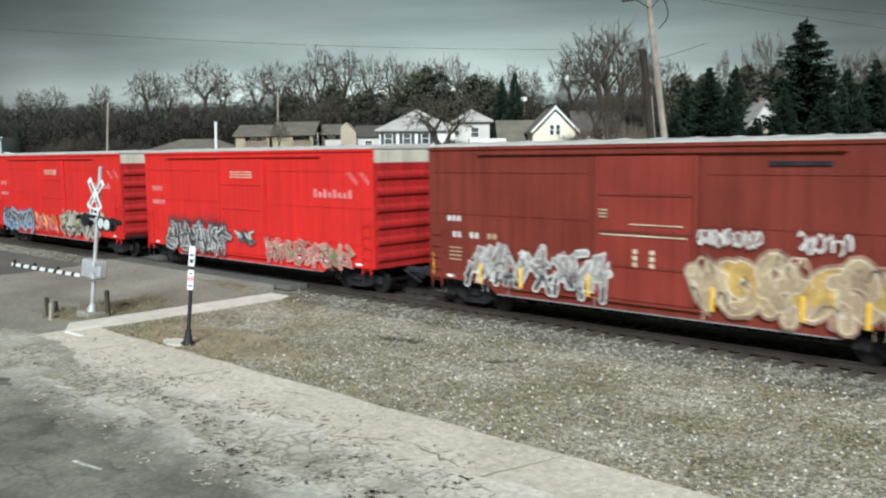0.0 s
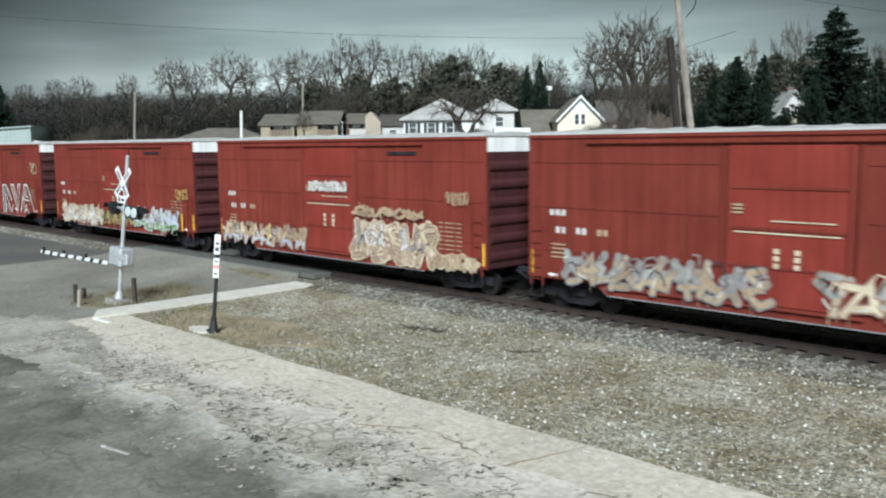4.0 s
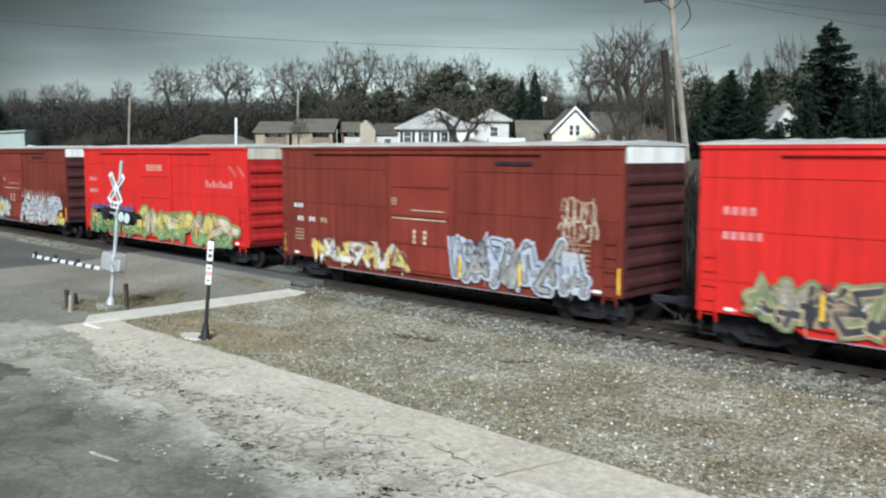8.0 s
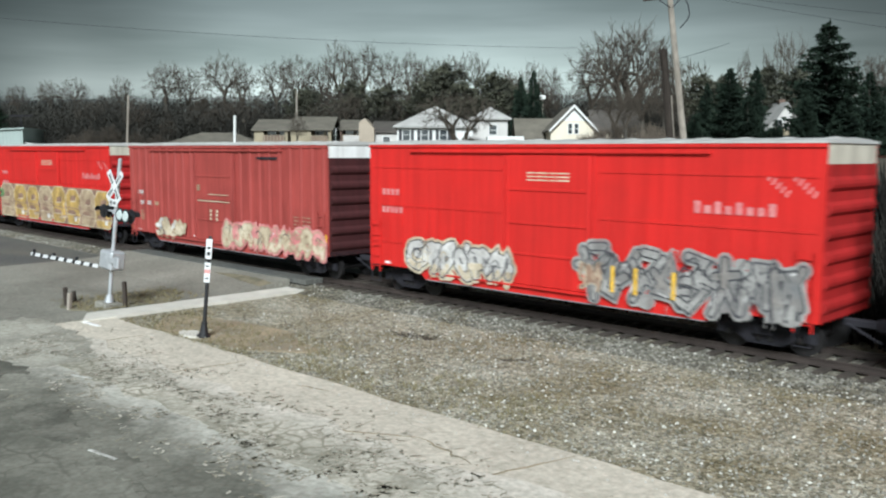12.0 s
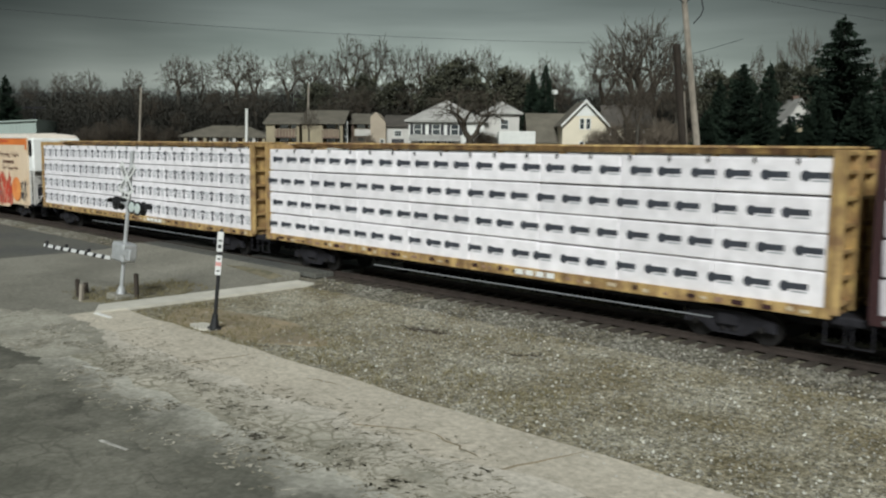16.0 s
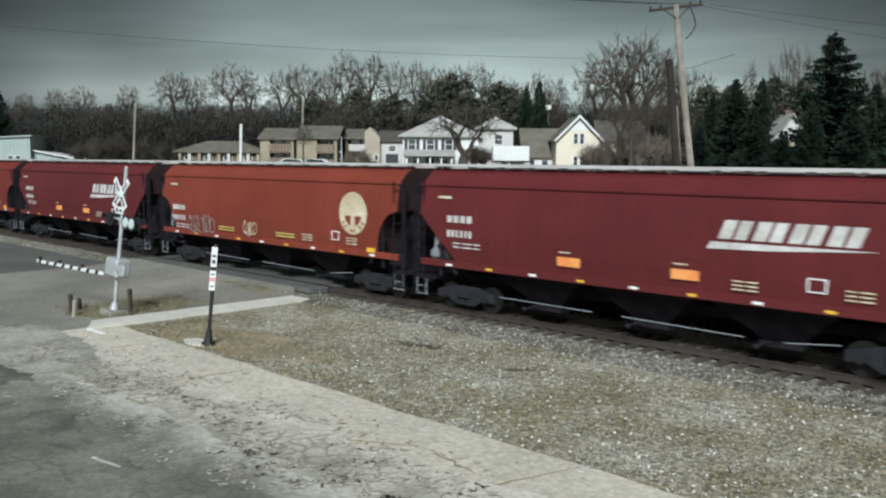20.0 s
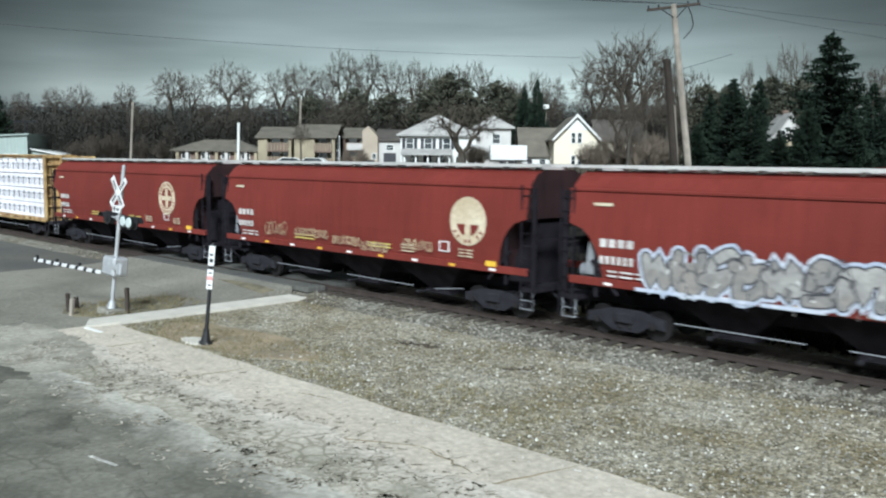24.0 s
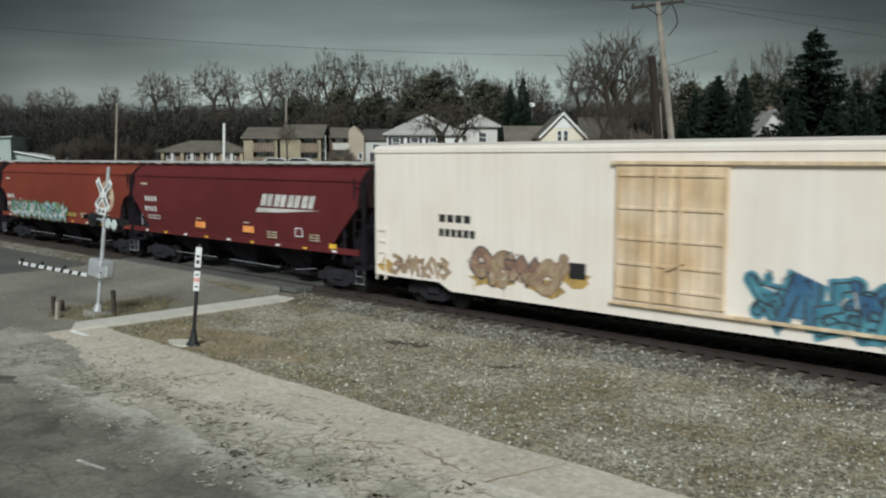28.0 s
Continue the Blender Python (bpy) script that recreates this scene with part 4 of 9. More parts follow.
# -- houses --
def window(parent, x, y, z, w, h, shutters=False, frame=TRIM_WHITE):
    """A framed window in a wall that faces -y."""
    wn_ = part("window", Geo().box(x - w / 2 - 0.08, x + w / 2 + 0.08, y - 0.05, y, z - 0.08, z), frame, parent, "")
    part("frame", Geo().box(x - w / 2 - 0.08, x - w / 2, y - 0.05, y, z, z + h + 0.08).box(x + w / 2, x + w / 2 + 0.08, y - 0.05, y, z, z + h + 0.08).box(x - w / 2, x + w / 2, y - 0.05, y, z + h, z + h + 0.08).box(x - w / 2, x + w / 2, y - 0.045, y, z + h * 0.48, z + h * 0.52), frame, wn_)
    part("pane", Geo().box(x - w / 2, x + w / 2, y - 0.02, y - 0.004, z, z + h), GLASS, wn_)
    if shutters:
        for s in (-1, 1):
            part("shutter", Geo().box(x + s * (w / 2 + 0.27) - 0.18, x + s * (w / 2 + 0.27) + 0.18, y - 0.07, y - 0.003, z - 0.05, z + h + 0.05, bevel=0.01), SHUTTER, parent, "dark shutter")
    return wn_


def side_window(parent, x, y, z, w, h):
    wn_ = part("window", Geo().box(x, x + 0.05, y - w / 2 - 0.07, y + w / 2 + 0.07, z - 0.07, z + h + 0.07), TRIM_WHITE, parent)
    part("pane", Geo().box(x + 0.05, x + 0.055, y - w / 2, y + w / 2, z, z + h), GLASS, wn_)


def hip_roof(x0, x1, y0, y1, z0, z1, over=0.4, inset=None):
    """A hipped roof, its ridge along the longer way."""
    x0, x1, y0, y1 = x0 - over, x1 + over, y0 - over, y1 + over
    if x1 - x0 >= y1 - y0:
        k = (y1 - y0) / 2 if inset is None else inset
        ym = (y0 + y1) / 2
        r = [(x0 + k, ym, z1), (x1 - k, ym, z1)]
        fs = [(0, 1, 5, 4), (1, 2, 5), (2, 3, 4, 5), (3, 0, 4)]
    else:
        k = (x1 - x0) / 2 if inset is None else inset
        xm = (x0 + x1) / 2
        r = [(xm, y0 + k, z1), (xm, y1 - k, z1)]
        fs = [(1, 2, 5, 4), (0, 1, 4), (3, 0, 4, 5), (2, 3, 5)]
    base = [(x0, y0, z0), (x1, y0, z0), (x1, y1, z0), (x0, y1, z0)]
    g = Geo().add(base + r, fs + [(3, 2, 1, 0)])
    g.box(x0, x1, y0, y0 + 0.05, z0 - 0.16, z0).box(x0, x1, y1 - 0.05, y1, z0 - 0.16, z0).box(x0, x0 + 0.05, y0 + 0.05, y1 - 0.05, z0 - 0.16, z0).box(x1 - 0.05, x1, y0 + 0.05, y1 - 0.05, z0 - 0.16, z0)
    return g


def gable_roof(x0, x1, y0, y1, z0, z1, along, over=0.35, th=0.16):
    """Two roof slabs, the ridge along x or y."""
    g = Geo()
    if along == "x":
        ym = (y0 + y1) / 2
        s = (z1 - z0) / (ym - y0)
        for a, b in ((y0 - over, ym), (y1 + over, ym)):
            za = z0 - over * s
            g.prism([(a, za), (b, z1), (b, z1 + th), (a, za + th)], "x", x0 - over, x1 + over)
    else:
        xm = (x0 + x1) / 2
        s = (z1 - z0) / (xm - x0)
        for a, b in ((x0 - over, xm), (x1 + over, xm)):
            za = z0 - over * s
            g.prism([(a, za), (b, z1), (b, z1 + th), (a, za + th)], "y", y0 - over, y1 + over)
    return g


def walls(x0, x1, y0, y1, h, gable=None, peak=0.0):
    g = Geo()
    if gable == "y":
        g.prism([(x0, 0), (x1, 0), (x1, h), ((x0 + x1) / 2, peak), (x0, h)], "y", y0, y1)
    elif gable == "x":
        g.prism([(y0, 0), (y1, 0), (y1, h), ((y0 + y1) / 2, peak), (y0, h)], "x", x0, x1)
    else:
        g.box(x0, x1, y0, y1, 0, h)
    return g


def chimney(parent, x, y, z0, z1):
    part("chimney", Geo().box(x - 0.3, x + 0.3, y - 0.3, y + 0.3, z0, z1, bevel=0.03).box(x - 0.36, x + 0.36, y - 0.36, y + 0.36, z1 - 0.25, z1 - 0.1), SIDING_BROWN, parent)


# pale metal shed at the far end
h_ = thing("metal_shed", "pale grey-green metal shed with sloping roof", "building", on_ground(-57.8, 110, 0.3, 12))
part("wall", Geo().prism([(-9, 0), (6, 0), (6, 3.9), (-9, 2.9)], "y", 0, 12), SHED_METAL, h_)
part("roof", Geo().prism([(-9.3, 2.85), (6.25, 3.87), (6.25, 4.05), (-9.3, 3.03)], "y", -0.3, 12.3), SHED_METAL, h_)
a_ = part("lean_to", Geo().prism([(6.02, 0), (9.6, 0), (9.6, 1.2), (6.02, 2.05)], "y", 1, 11), SHED_METAL, h_)
part("lean_to_roof", Geo().prism([(6.0, 2.05), (11.0, 1.05), (11.0, 1.2), (6.0, 2.22)], "y", 0.6, 11.4), TRIM_WHITE, a_, "pale overhanging roof edge")
for x in (-2.5, 3.6, 4.5):
    window(h_, x, 0, 0.95, 0.6, 0.45)
part("antenna", Geo().tube((5.4, 2, 3.9), (5.4, 2, 5.6), 0.07, 0.07, 8).box(4.0, 6.8, 1.95, 2.05, 5.5, 5.65), STEEL_DARK, h_, "dark T-shaped antenna")

# low dark-roofed building
h_ = thing("low_building", "long low building with dark roof and pale posts", "building", on_ground(-29, 115, 0.2))
part("wall", Geo().box(-5.3, 5.3, 0, 6, 0, 1.6), SIDING_BROWN, h_)
part("roof", hip_roof(-5.3, 5.3, 0, 6, 1.55, 3.0, 0.7), ROOF_BROWN, h_)
for i in range(9):
    part("post", Geo().box(-5.2 + i * 1.28, -4.8 + i * 1.28, -0.5, -0.35, 0, 1.45), SIDING_GREY if i % 2 else SIDING_TAN, h_)
for i in range(4):
    window(h_, -4 + i * 2.6, 0, 0.5, 1.0, 0.9)


# two-storey tan apartments with recessed balconies
def apartment(across, ahead, w, h, top, label, left_solid, mat):
    b = thing("apartment_building", label, "building", on_ground(across, ahead, 0.3))
    part("wall", Geo().box(-w / 2, w / 2, 1.4, 9, 0, h).box(-w / 2, -w / 2 + w * left_solid, 0, 1.4, 0, h), mat, b)
    x0 = -w / 2 + w * left_solid
    part("side_wall", Geo().box(w / 2 - 0.35, w / 2, 0, 1.4, 0, h), mat, b)
    for k in range(2):
        z = 0.1 + k * h * 0.5
        bal = part("balcony", Geo().box(x0, w / 2 - 0.35, -0.3, 1.4, z - 0.1, z + 0.06), SIDING_BROWN, b, "dark balcony")
        part("railing", Geo().box(x0, w / 2 - 0.35, -0.3, -0.22, z + 0.06, z + 0.95), SIDING_BROWN, bal)
        for i in range(7):
            xx = x0 + 0.15 + (w / 2 - 0.6 - x0) * i / 6
            part("baluster", Geo().box(xx - 0.05, xx + 0.05, -0.34, -0.3, z + 0.06, z + 1.0), SIDING_TAN, bal)
        for i in range(2):
            window(b, x0 + 0.8 + i * 1.4, 1.4, z + 0.15, 1.0, 1.7)
    part("roof", gable_roof(-w / 2, w / 2, 0, 9, h, top, "x", 0.3), ROOF_BROWN, b)
    return b


apartment(-19.5, 105, 4.0, 3.3, 4.6, "two-storey tan apartment building with brown roof and dark balconies", 0.28, SIDING_TAN)
apartment(-14.3, 102, 4.7, 3.5, 5.0, "two-storey tan apartment building with brown roof and dark balconies", 0.5, SIDING_TAN)
b_ = apartment(-10.1, 107, 2.8, 3.4, 4.6, "narrow brown apartment block with a pale balcony", 0.1, SIDING_BROWN)
part("pale_railing", Geo().box(-0.9, 1.0, -0.5, -0.36, 1.9, 2.7), SIDING_GREY, b_, "pale balcony railing")
h_ = thing("apartment_building", "narrow tan end wall with a slanted top", "building", on_ground(-7.95, 104, 0.3))
part("wall", Geo().prism([(-0.95, 0), (0.85, 0), (0.85, 3.5), (-0.3, 4.75), (-0.95, 4.2)], "y", 0, 8), surface("pinkish_siding", (0.37, 0.31, 0.24), 0.8, vary=0.15, scale=0.6), h_)
window(h_, 0.45, 0, 0.9, 0.4, 0.6)
part("car_port", Geo().box(-0.9, 0.5, -0.03, 0.02, 0.1, 0.75), SHUTTER, h_)

# small grey house with dark garage door
h_ = thing("small_house", "small grey house with dark roof and garage door", "house", on_ground(-5.7, 105, 0.3))
part("wall", walls(-1.4, 1.5, 0, 7, 3.1), SIDING_GREY, h_)
part("roof", gable_roof(-1.4, 1.5, 0, 7, 3.1, 4.3, "x"), ROOF_DARK, h_)
window(h_, 0.0, 0, 1.9, 0.8, 0.6)
part("garage_door", Geo().box(-0.75, 0.75, -0.04, 0.02, 0.1, 1.55, bevel=0.01), SHUTTER, h_)

# white two-storey house
h_ = thing("white_house", "white two-storey house with grey hipped roof, dark shutters and porch", "house", on_ground(0, 95, 0.3))
part("wall", walls(-4.0, 4.2, 0, 8.5, 3.45), SIDING_WHITE, h_)
part("roof", hip_roof(-4.0, 4.2, 0, 8.5, 3.45, 5.75, 0.45, 2.6), ROOF_GREY, h_)
wg_ = part("wing", walls(4.22, 8.0, 0.4, 8, 4.35), SIDING_GREY, h_, "pale grey wing")
part("wing_roof", hip_roof(4.22, 8.0, 0.4, 8, 4.35, 5.65, 0.4, 1.5), ROOF_GREY, wg_)
window(wg_, 6.4, 0.4, 2.6, 0.8, 1.0)
for x in (-3.0, -1.0, 1.0):
    window(h_, x, 0, 1.95, 0.75, 1.1, True)
p_ = part("porch", Geo().box(-3.6, 1.4, -1.7, -0.003, 0, 0.25), SIDING_GREY, h_, "front porch")
part("porch_roof", Geo().prism([(-2.0, 1.35), (0.0, 1.95), (0.0, 1.8), (-2.0, 1.22)], "x", -3.9, 1.6), ROOF_GREY, p_)
for x in (-3.5, -2.3, -1.0, 0.2, 1.3):
    part("porch_post", Geo().box(x - 0.09, x + 0.09, -1.65, -1.48, 0.25, 1.3), TRIM_WHITE, p_)
window(h_, -2.5, 0, 0.45, 0.8, 0.85)
window(h_, 0.4, 0, 0.45, 0.8, 0.85)
part("door", Geo().box(-1.5, -0.65, -0.05, 0.01, 0.1, 1.3), SHUTTER, h_, "dark front door")
part("entry_roof", Geo().prism([(2.9, 1.5), (4.0, 2.4), (7.0, 1.6), (7.0, 1.45), (4.0, 2.2), (2.9, 1.35)], "y", -1.2, -0.01), ROOF_GREY, h_)

# white box trailer, dark garage, cream gabled house
h_ = thing("box_trailer", "white box trailer parked before the houses", "trailer", on_ground(7.2, 88, 0.0))
part("box", Geo().box(-1.85, 1.85, 0, 2.4, 0.45, 1.95, bevel=0.05), TRIM_WHITE, h_)
part("frame", Geo().box(-1.8, 2.4, 0.3, 2.1, 0.32, 0.45), STEEL_DARK, h_)
for x in (-0.5, 0.4):
    for y in (0.05, 2.15):
        part("wheel", Geo().tube((x, y, 0.3), (x, y + 0.2, 0.3), 0.3, 0.3, 14), BLACK, h_)
h_ = thing("garage", "white garage with a large dark roof", "building", on_ground(11.0, 93, 0.3))
part("wall", walls(-2.0, 2.1, 0, 6.5, 1.35), SIDING_WHITE, h_)
part("roof", gable_roof(-2.0, 2.1, 0, 6.5, 1.35, 4.2, "x", 0.3), ROOF_BROWN, h_)
part("door", Geo().box(-1.4, -0.9, -0.05, 0.01, 0, 0.95), SHUTTER, h_)
window(h_, 0.2, 0, 0.35, 0.6, 0.55)
window(h_, 1.3, 0, 0.35, 0.5, 0.55)
h_ = thing("cream_house", "cream wooden house with steep front gable and dark roof", "house", on_ground(14.3, 90, 0.3))
part("wall", walls(-2.3, 2.3, 0, 7, 3.1, "y", 5.3), SIDING_CREAM, h_)
part("roof", gable_roof(-2.3, 2.3, 0.0, 7, 3.1, 5.32, "y", 0.35), ROOF_BROWN, h_)
part("bargeboard", Geo().prism([(-2.5, 2.72), (0, 5.25), (2.5, 2.72), (2.5, 2.98), (0, 5.55), (-2.5, 2.98)], "y", -0.46, -0.38), TRIM_WHITE, h_)
part("gable_trim", Geo().prism([(-1.35, 3.9), (1.35, 3.9), (0, 5.2)], "y", -0.05, -0.004), TRIM_WHITE, h_)
for x in (-0.32, 0.32):
    window(h_, x, 0, 2.6, 0.38, 1.0)
for x in (-0.3, 0.35):
    window(h_, x, 0, 0.35, 0.36, 0.9)
wg_ = part("wing", walls(2.32, 7.0, 1.2, 6.6, 3.0, "x", 5.0), SIDING_CREAM, h_)
part("wing_roof", gable_roof(2.5, 7.0, 1.2, 6.6, 3.0, 5.02, "x", 0.35), ROOF_DARK, wg_)
for x in (3.2, 4.6, 6.0):
    window(wg_, x, 1.2, 1.7, 0.5, 0.95)
    window(wg_, x, 1.2, 0.3, 0.5, 0.9)
part("porch_roof", Geo().prism([(-0.6, 1.35), (1.19, 1.75), (1.19, 1.6), (-0.6, 1.2)], "x", 2.4, 6.8), ROOF_GREY, wg_)

# house half hidden behind the spruces, and one at the far right
h_ = thing("small_house", "small house with pale steep gable behind spruces", "house", on_ground(38.6, 96, 1.4))
part("wall", walls(-2.0, 2.0, 0, 6, 2.6 + 1.4, "y", 7.2), SIDING_TAN, h_)
part("gable", Geo().prism([(-1.95, 4.5), (1.95, 4.5), (0, 6.9)], "y", -0.06, -0.004), SIDING_GREY, h_)
part("roof", gable_roof(-2.0, 2.0, 0, 6, 4.0, 7.22, "y", 0.4), ROOF_GREY, h_)
for x in (-0.7, 0.7):
    window(h_, x, -0.06, 4.55, 0.45, 0.9)
chimney(h_, 0.2, 2.0, 6.5, 7.75)
h_ = thing("brick_house", "red-brown brick house with pale roof edge", "house", on_ground(45.5, 80, 0.2))
part("wall", walls(-2.6, 6, 0, 7, 2.6), BRICK_RED, h_)
part("roof", hip_roof(-2.6, 6, 0, 7, 2.6, 4.2, 0.5), ROOF_GREY, h_)
for x in (-1.3, 1.2, 3.8):
    window(h_, x, 0, 0.9, 0.9, 1.0)


# parked cars
def parked_car(across, ahead, turn, paint, label):
    c = thing("parked_car", label, "car", on_ground(across, ahead, 0.45, turn), "parked cars by the apartments")
    prof_ = [(-2.15, 0.35), (2.15, 0.35), (2.2, 0.72), (1.45, 0.88), (0.7, 1.36), (-0.95, 1.4), (-1.7, 0.95), (-2.2, 0.85)]
    part("body", Geo().prism(prof_, "y", -0.82, 0.82), paint, c)
    part("windows", Geo().prism([(0.6, 1.3), (1.25, 0.93), (-1.45, 0.98), (-0.9, 1.33)], "y", -0.835, 0.835), GLASS, c, "dark side windows")
    for x in (-1.35, 1.35):
        for y in (-0.84, 0.64):
            w_ = part("wheel", Geo().tube((x, y, 0.32), (x, y + 0.2, 0.32), 0.32, 0.32, 16), BLACK, c)
            part("rim", Geo().tube((x, y - 0.005, 0.32), (x, y + 0.205, 0.32), 0.19, 0.19, 12), ALU, w_)
    return c


parked_car(-16.4, 98, 8, TRIM_WHITE, "white car parked before the apartments")
parked_car(-13.6, 98, -6, TRIM_WHITE, "white car parked before the apartments")


# -- trees --
def bare_tree_geo(seed, height, spread, tips=230, low=0.42, stout=0.026):
    """Trunk and crown of a leafless tree: limbs part again and again until each reaches a tip on a rounded crown."""
    r = random.Random(seed)
    trunk, crown = Geo(), Geo()
    fork = Vector((r.uniform(-0.2, 0.2), r.uniform(-0.2, 0.2), height * r.uniform(low - 0.05, low + 0.05)))
    mid, rx, rz = height * (0.7 if low > 0.2 else 0.64), height * 0.3 * spread, height * (0.32 if low > 0.2 else 0.36)
    ends = []
    while len(ends) < tips:
        a, u, q = r.uniform(0, 6.283), r.uniform(-0.75, 1), r.random() ** 0.33
        c = math.sqrt(max(0, 1 - u * u))
        bump = 1 + 0.22 * noise.noise((math.cos(a) * c * 1.6 + seed, math.sin(a) * c * 1.6, u * 1.6))
        ends.append(Vector((math.cos(a) * c * rx * q * bump, math.sin(a) * c * rx * q * bump, mid + u * rz * q * bump)))
    base = height * stout

    def limb(p, q, r0, r1, geo):
        n = 6 if r0 > 0.1 else 4 if r0 > 0.045 else 3
        ln = (q - p).length
        m = p.lerp(q, 0.5) + Vector((r.uniform(-1, 1), r.uniform(-1, 1), r.uniform(-0.3, 0.8))) * ln * 0.1
        geo.tube(p, m, r0, (r0 + r1) / 2, n, caps=False).tube(m, q, (r0 + r1) / 2, r1, n, caps=False)

    def part_ways(p, group, rad):
        if len(group) == 1:
            q = group[0]
            limb(p, q, max(rad, 0.026), 0.015, crown)
            d = q - p
            for _ in range(7):
                s_ = p.lerp(q, r.uniform(0.3, 1.0))
                e = s_ + (d.normalized() * r.uniform(0.4, 1.0) + Vector((r.uniform(-0.7, 0.7), r.uniform(-0.7, 0.7), r.uniform(-0.3, 0.8)))) * r.uniform(0.3, 0.75)
                crown.tube(s_, e, 0.016, 0.01, 3, caps=False)
            return
        axis = Vector((r.uniform(-1, 1), r.uniform(-1, 1), r.uniform(-0.5, 0.5)))
        best = max((Vector((1, 0, 0)), Vector((0, 1, 0)), Vector((0, 0, 0.8)), Vector((0.7, 0.7, 0)), Vector((0.7, -0.7, 0))), key=lambda v: sum(abs((e - p).dot(v)) for e in group) - abs(sum((e - p).dot(v) for e in group)))
        axis = (best + axis * 0.25)
        order = sorted(group, key=lambda e: (e - p).dot(axis))
        cut = max(1, min(len(order) - 1, int(len(order) * r.uniform(0.32, 0.68))))
        for g_ in (order[:cut], order[cut:]):
            c = sum(g_, Vector()) / len(g_)
            k = 1.0 if len(g_) == 1 else r.uniform(0.3, 0.46)
            ra = max(0.024, base * (len(g_) / tips) ** 0.6)
            if len(g_) == 1:
                part_ways(p, g_, ra)
            else:
                q = p.lerp(c, k) + Vector((0, 0, 0.03 * (c - p).length))
                limb(p, q, min(rad, ra * 1.15), ra, crown)
                part_ways(q, g_, ra)

    trunk.tube((0, 0, -0.3), (fork.x * 0.4, fork.y * 0.4, height * 0.12), base * 1.35, base * 1.05, 9, caps=False)
    trunk.tube((fork.x * 0.4, fork.y * 0.4, height * 0.12), fork, base * 1.05, base * 0.95, 9, caps=False)
    part_ways(fork, ends, base * 0.9)
    return trunk, crown


TREES = []
for i, (hh, sp) in enumerate(((12, 1.0), (12, 0.8), (12, 1.15), (12, 0.95), (12, 0.75), (12, 1.25))):
    tg, cg = bare_tree_geo(100 + i, hh, sp)
    top = max(v[2] for v in cg.v)
    TREES.append((tg.mesh("trunk", BARK), cg.mesh("crown", TWIG), top))
tg, cg = bare_tree_geo(131, 12, 1.45, 240, 0.09, 0.042)
TREES.append((tg.mesh("trunk", BARK), cg.mesh("crown", TWIG), max(v[2] for v in cg.v)))


def bare_tree(across, ahead, top, kind, turn, group="bare trees on the hill", wide=1.0, label="leafless grey-brown tree before the sky"):
    x, y = spot(across, ahead)
    z = terrain(x, y)
    s = max(0.3, (top - z) / TREES[kind][2])
    t = tagged(new("bare_tree"), label, "tree", group)
    t.matrix_basis = pose(x, y, z, 0, 0, turn) @ Matrix.Diagonal((s * wide, s * wide, s, 1))
    for nm, me in (("trunk", TREES[kind][0]), ("crown", TREES[kind][1])):
        o = new(nm, me)
        o.parent = t
    return t


# the trees that stand out on the skyline: across, ahead, top height, kind, width
for i, (px, py, ahead, kind, wide) in enumerate((
        (60, 168, 165, 0, 1.0), (115, 160, 165, 3, 1.1), (160, 152, 165, 2, 1.0), (240, 150, 160, 1, 1.0), (318, 126, 155, 3, 1.1), (355, 134, 158, 0, 0.9), (418, 104, 150, 2, 1.0), (450, 125, 160, 1, 0.9),
        (510, 122, 155, 0, 1.0), (545, 112, 150, 3, 1.0), (585, 120, 155, 4, 0.9), (618, 84, 150, 1, 0.8), (662, 88, 150, 4, 0.9), (705, 104, 152, 1, 0.8), (742, 100, 152, 4, 0.8), (775, 112, 155, 0, 0.8), (812, 108, 150, 1, 0.8), (850, 104, 150, 3, 0.8),
        (905, 128, 140, 5, 0.8), (945, 116, 125, 2, 0.9), (985, 128, 130, 4, 0.9), (1062, 92, 118, 3, 0.9), (1125, 42, 112, 6, 0.95), (1130, 56, 116, 2, 1.1), (1188, 96, 118, 1, 0.8), (1225, 108, 125, 5, 0.8),
        (1400, 62, 118, 6, 0.55), (1325, 94, 125, 4, 0.35), (1545, 108, 130, 0, 1.0), (1590, 100, 130, 3, 1.0), (1640, 95, 135, 5, 1.0))):
    bare_tree((px - 784) / 1539 * ahead, ahead, EYE + (283 - py) / 1539 * ahead, kind, i * 47, wide=wide)

# the woods that cover the hill behind them
rw = random.Random(77)
for i in range(150):
    ahead = rw.uniform(122, 215)
    across = rw.uniform(-0.56, 0.36) * ahead
    x, y = spot(across, ahead)
    px = 784 + 1539 * across / ahead
    line = 178 if px < 250 else 178 - (px - 250) / 350 * 18 if px < 600 else 160 if px < 1000 else 168
    top = min(EYE + (283 - line - rw.uniform(5, 60)) / 1539 * ahead, terrain(x, y) + rw.uniform(9, 14))
    if top - terrain(x, y) > 3.5:
        bare_tree(across, ahead, top, rw.randrange(6), rw.uniform(0, 360), "bare woods on the hill", rw.uniform(0.9, 1.3), "leafless tree in dense brown winter woods")


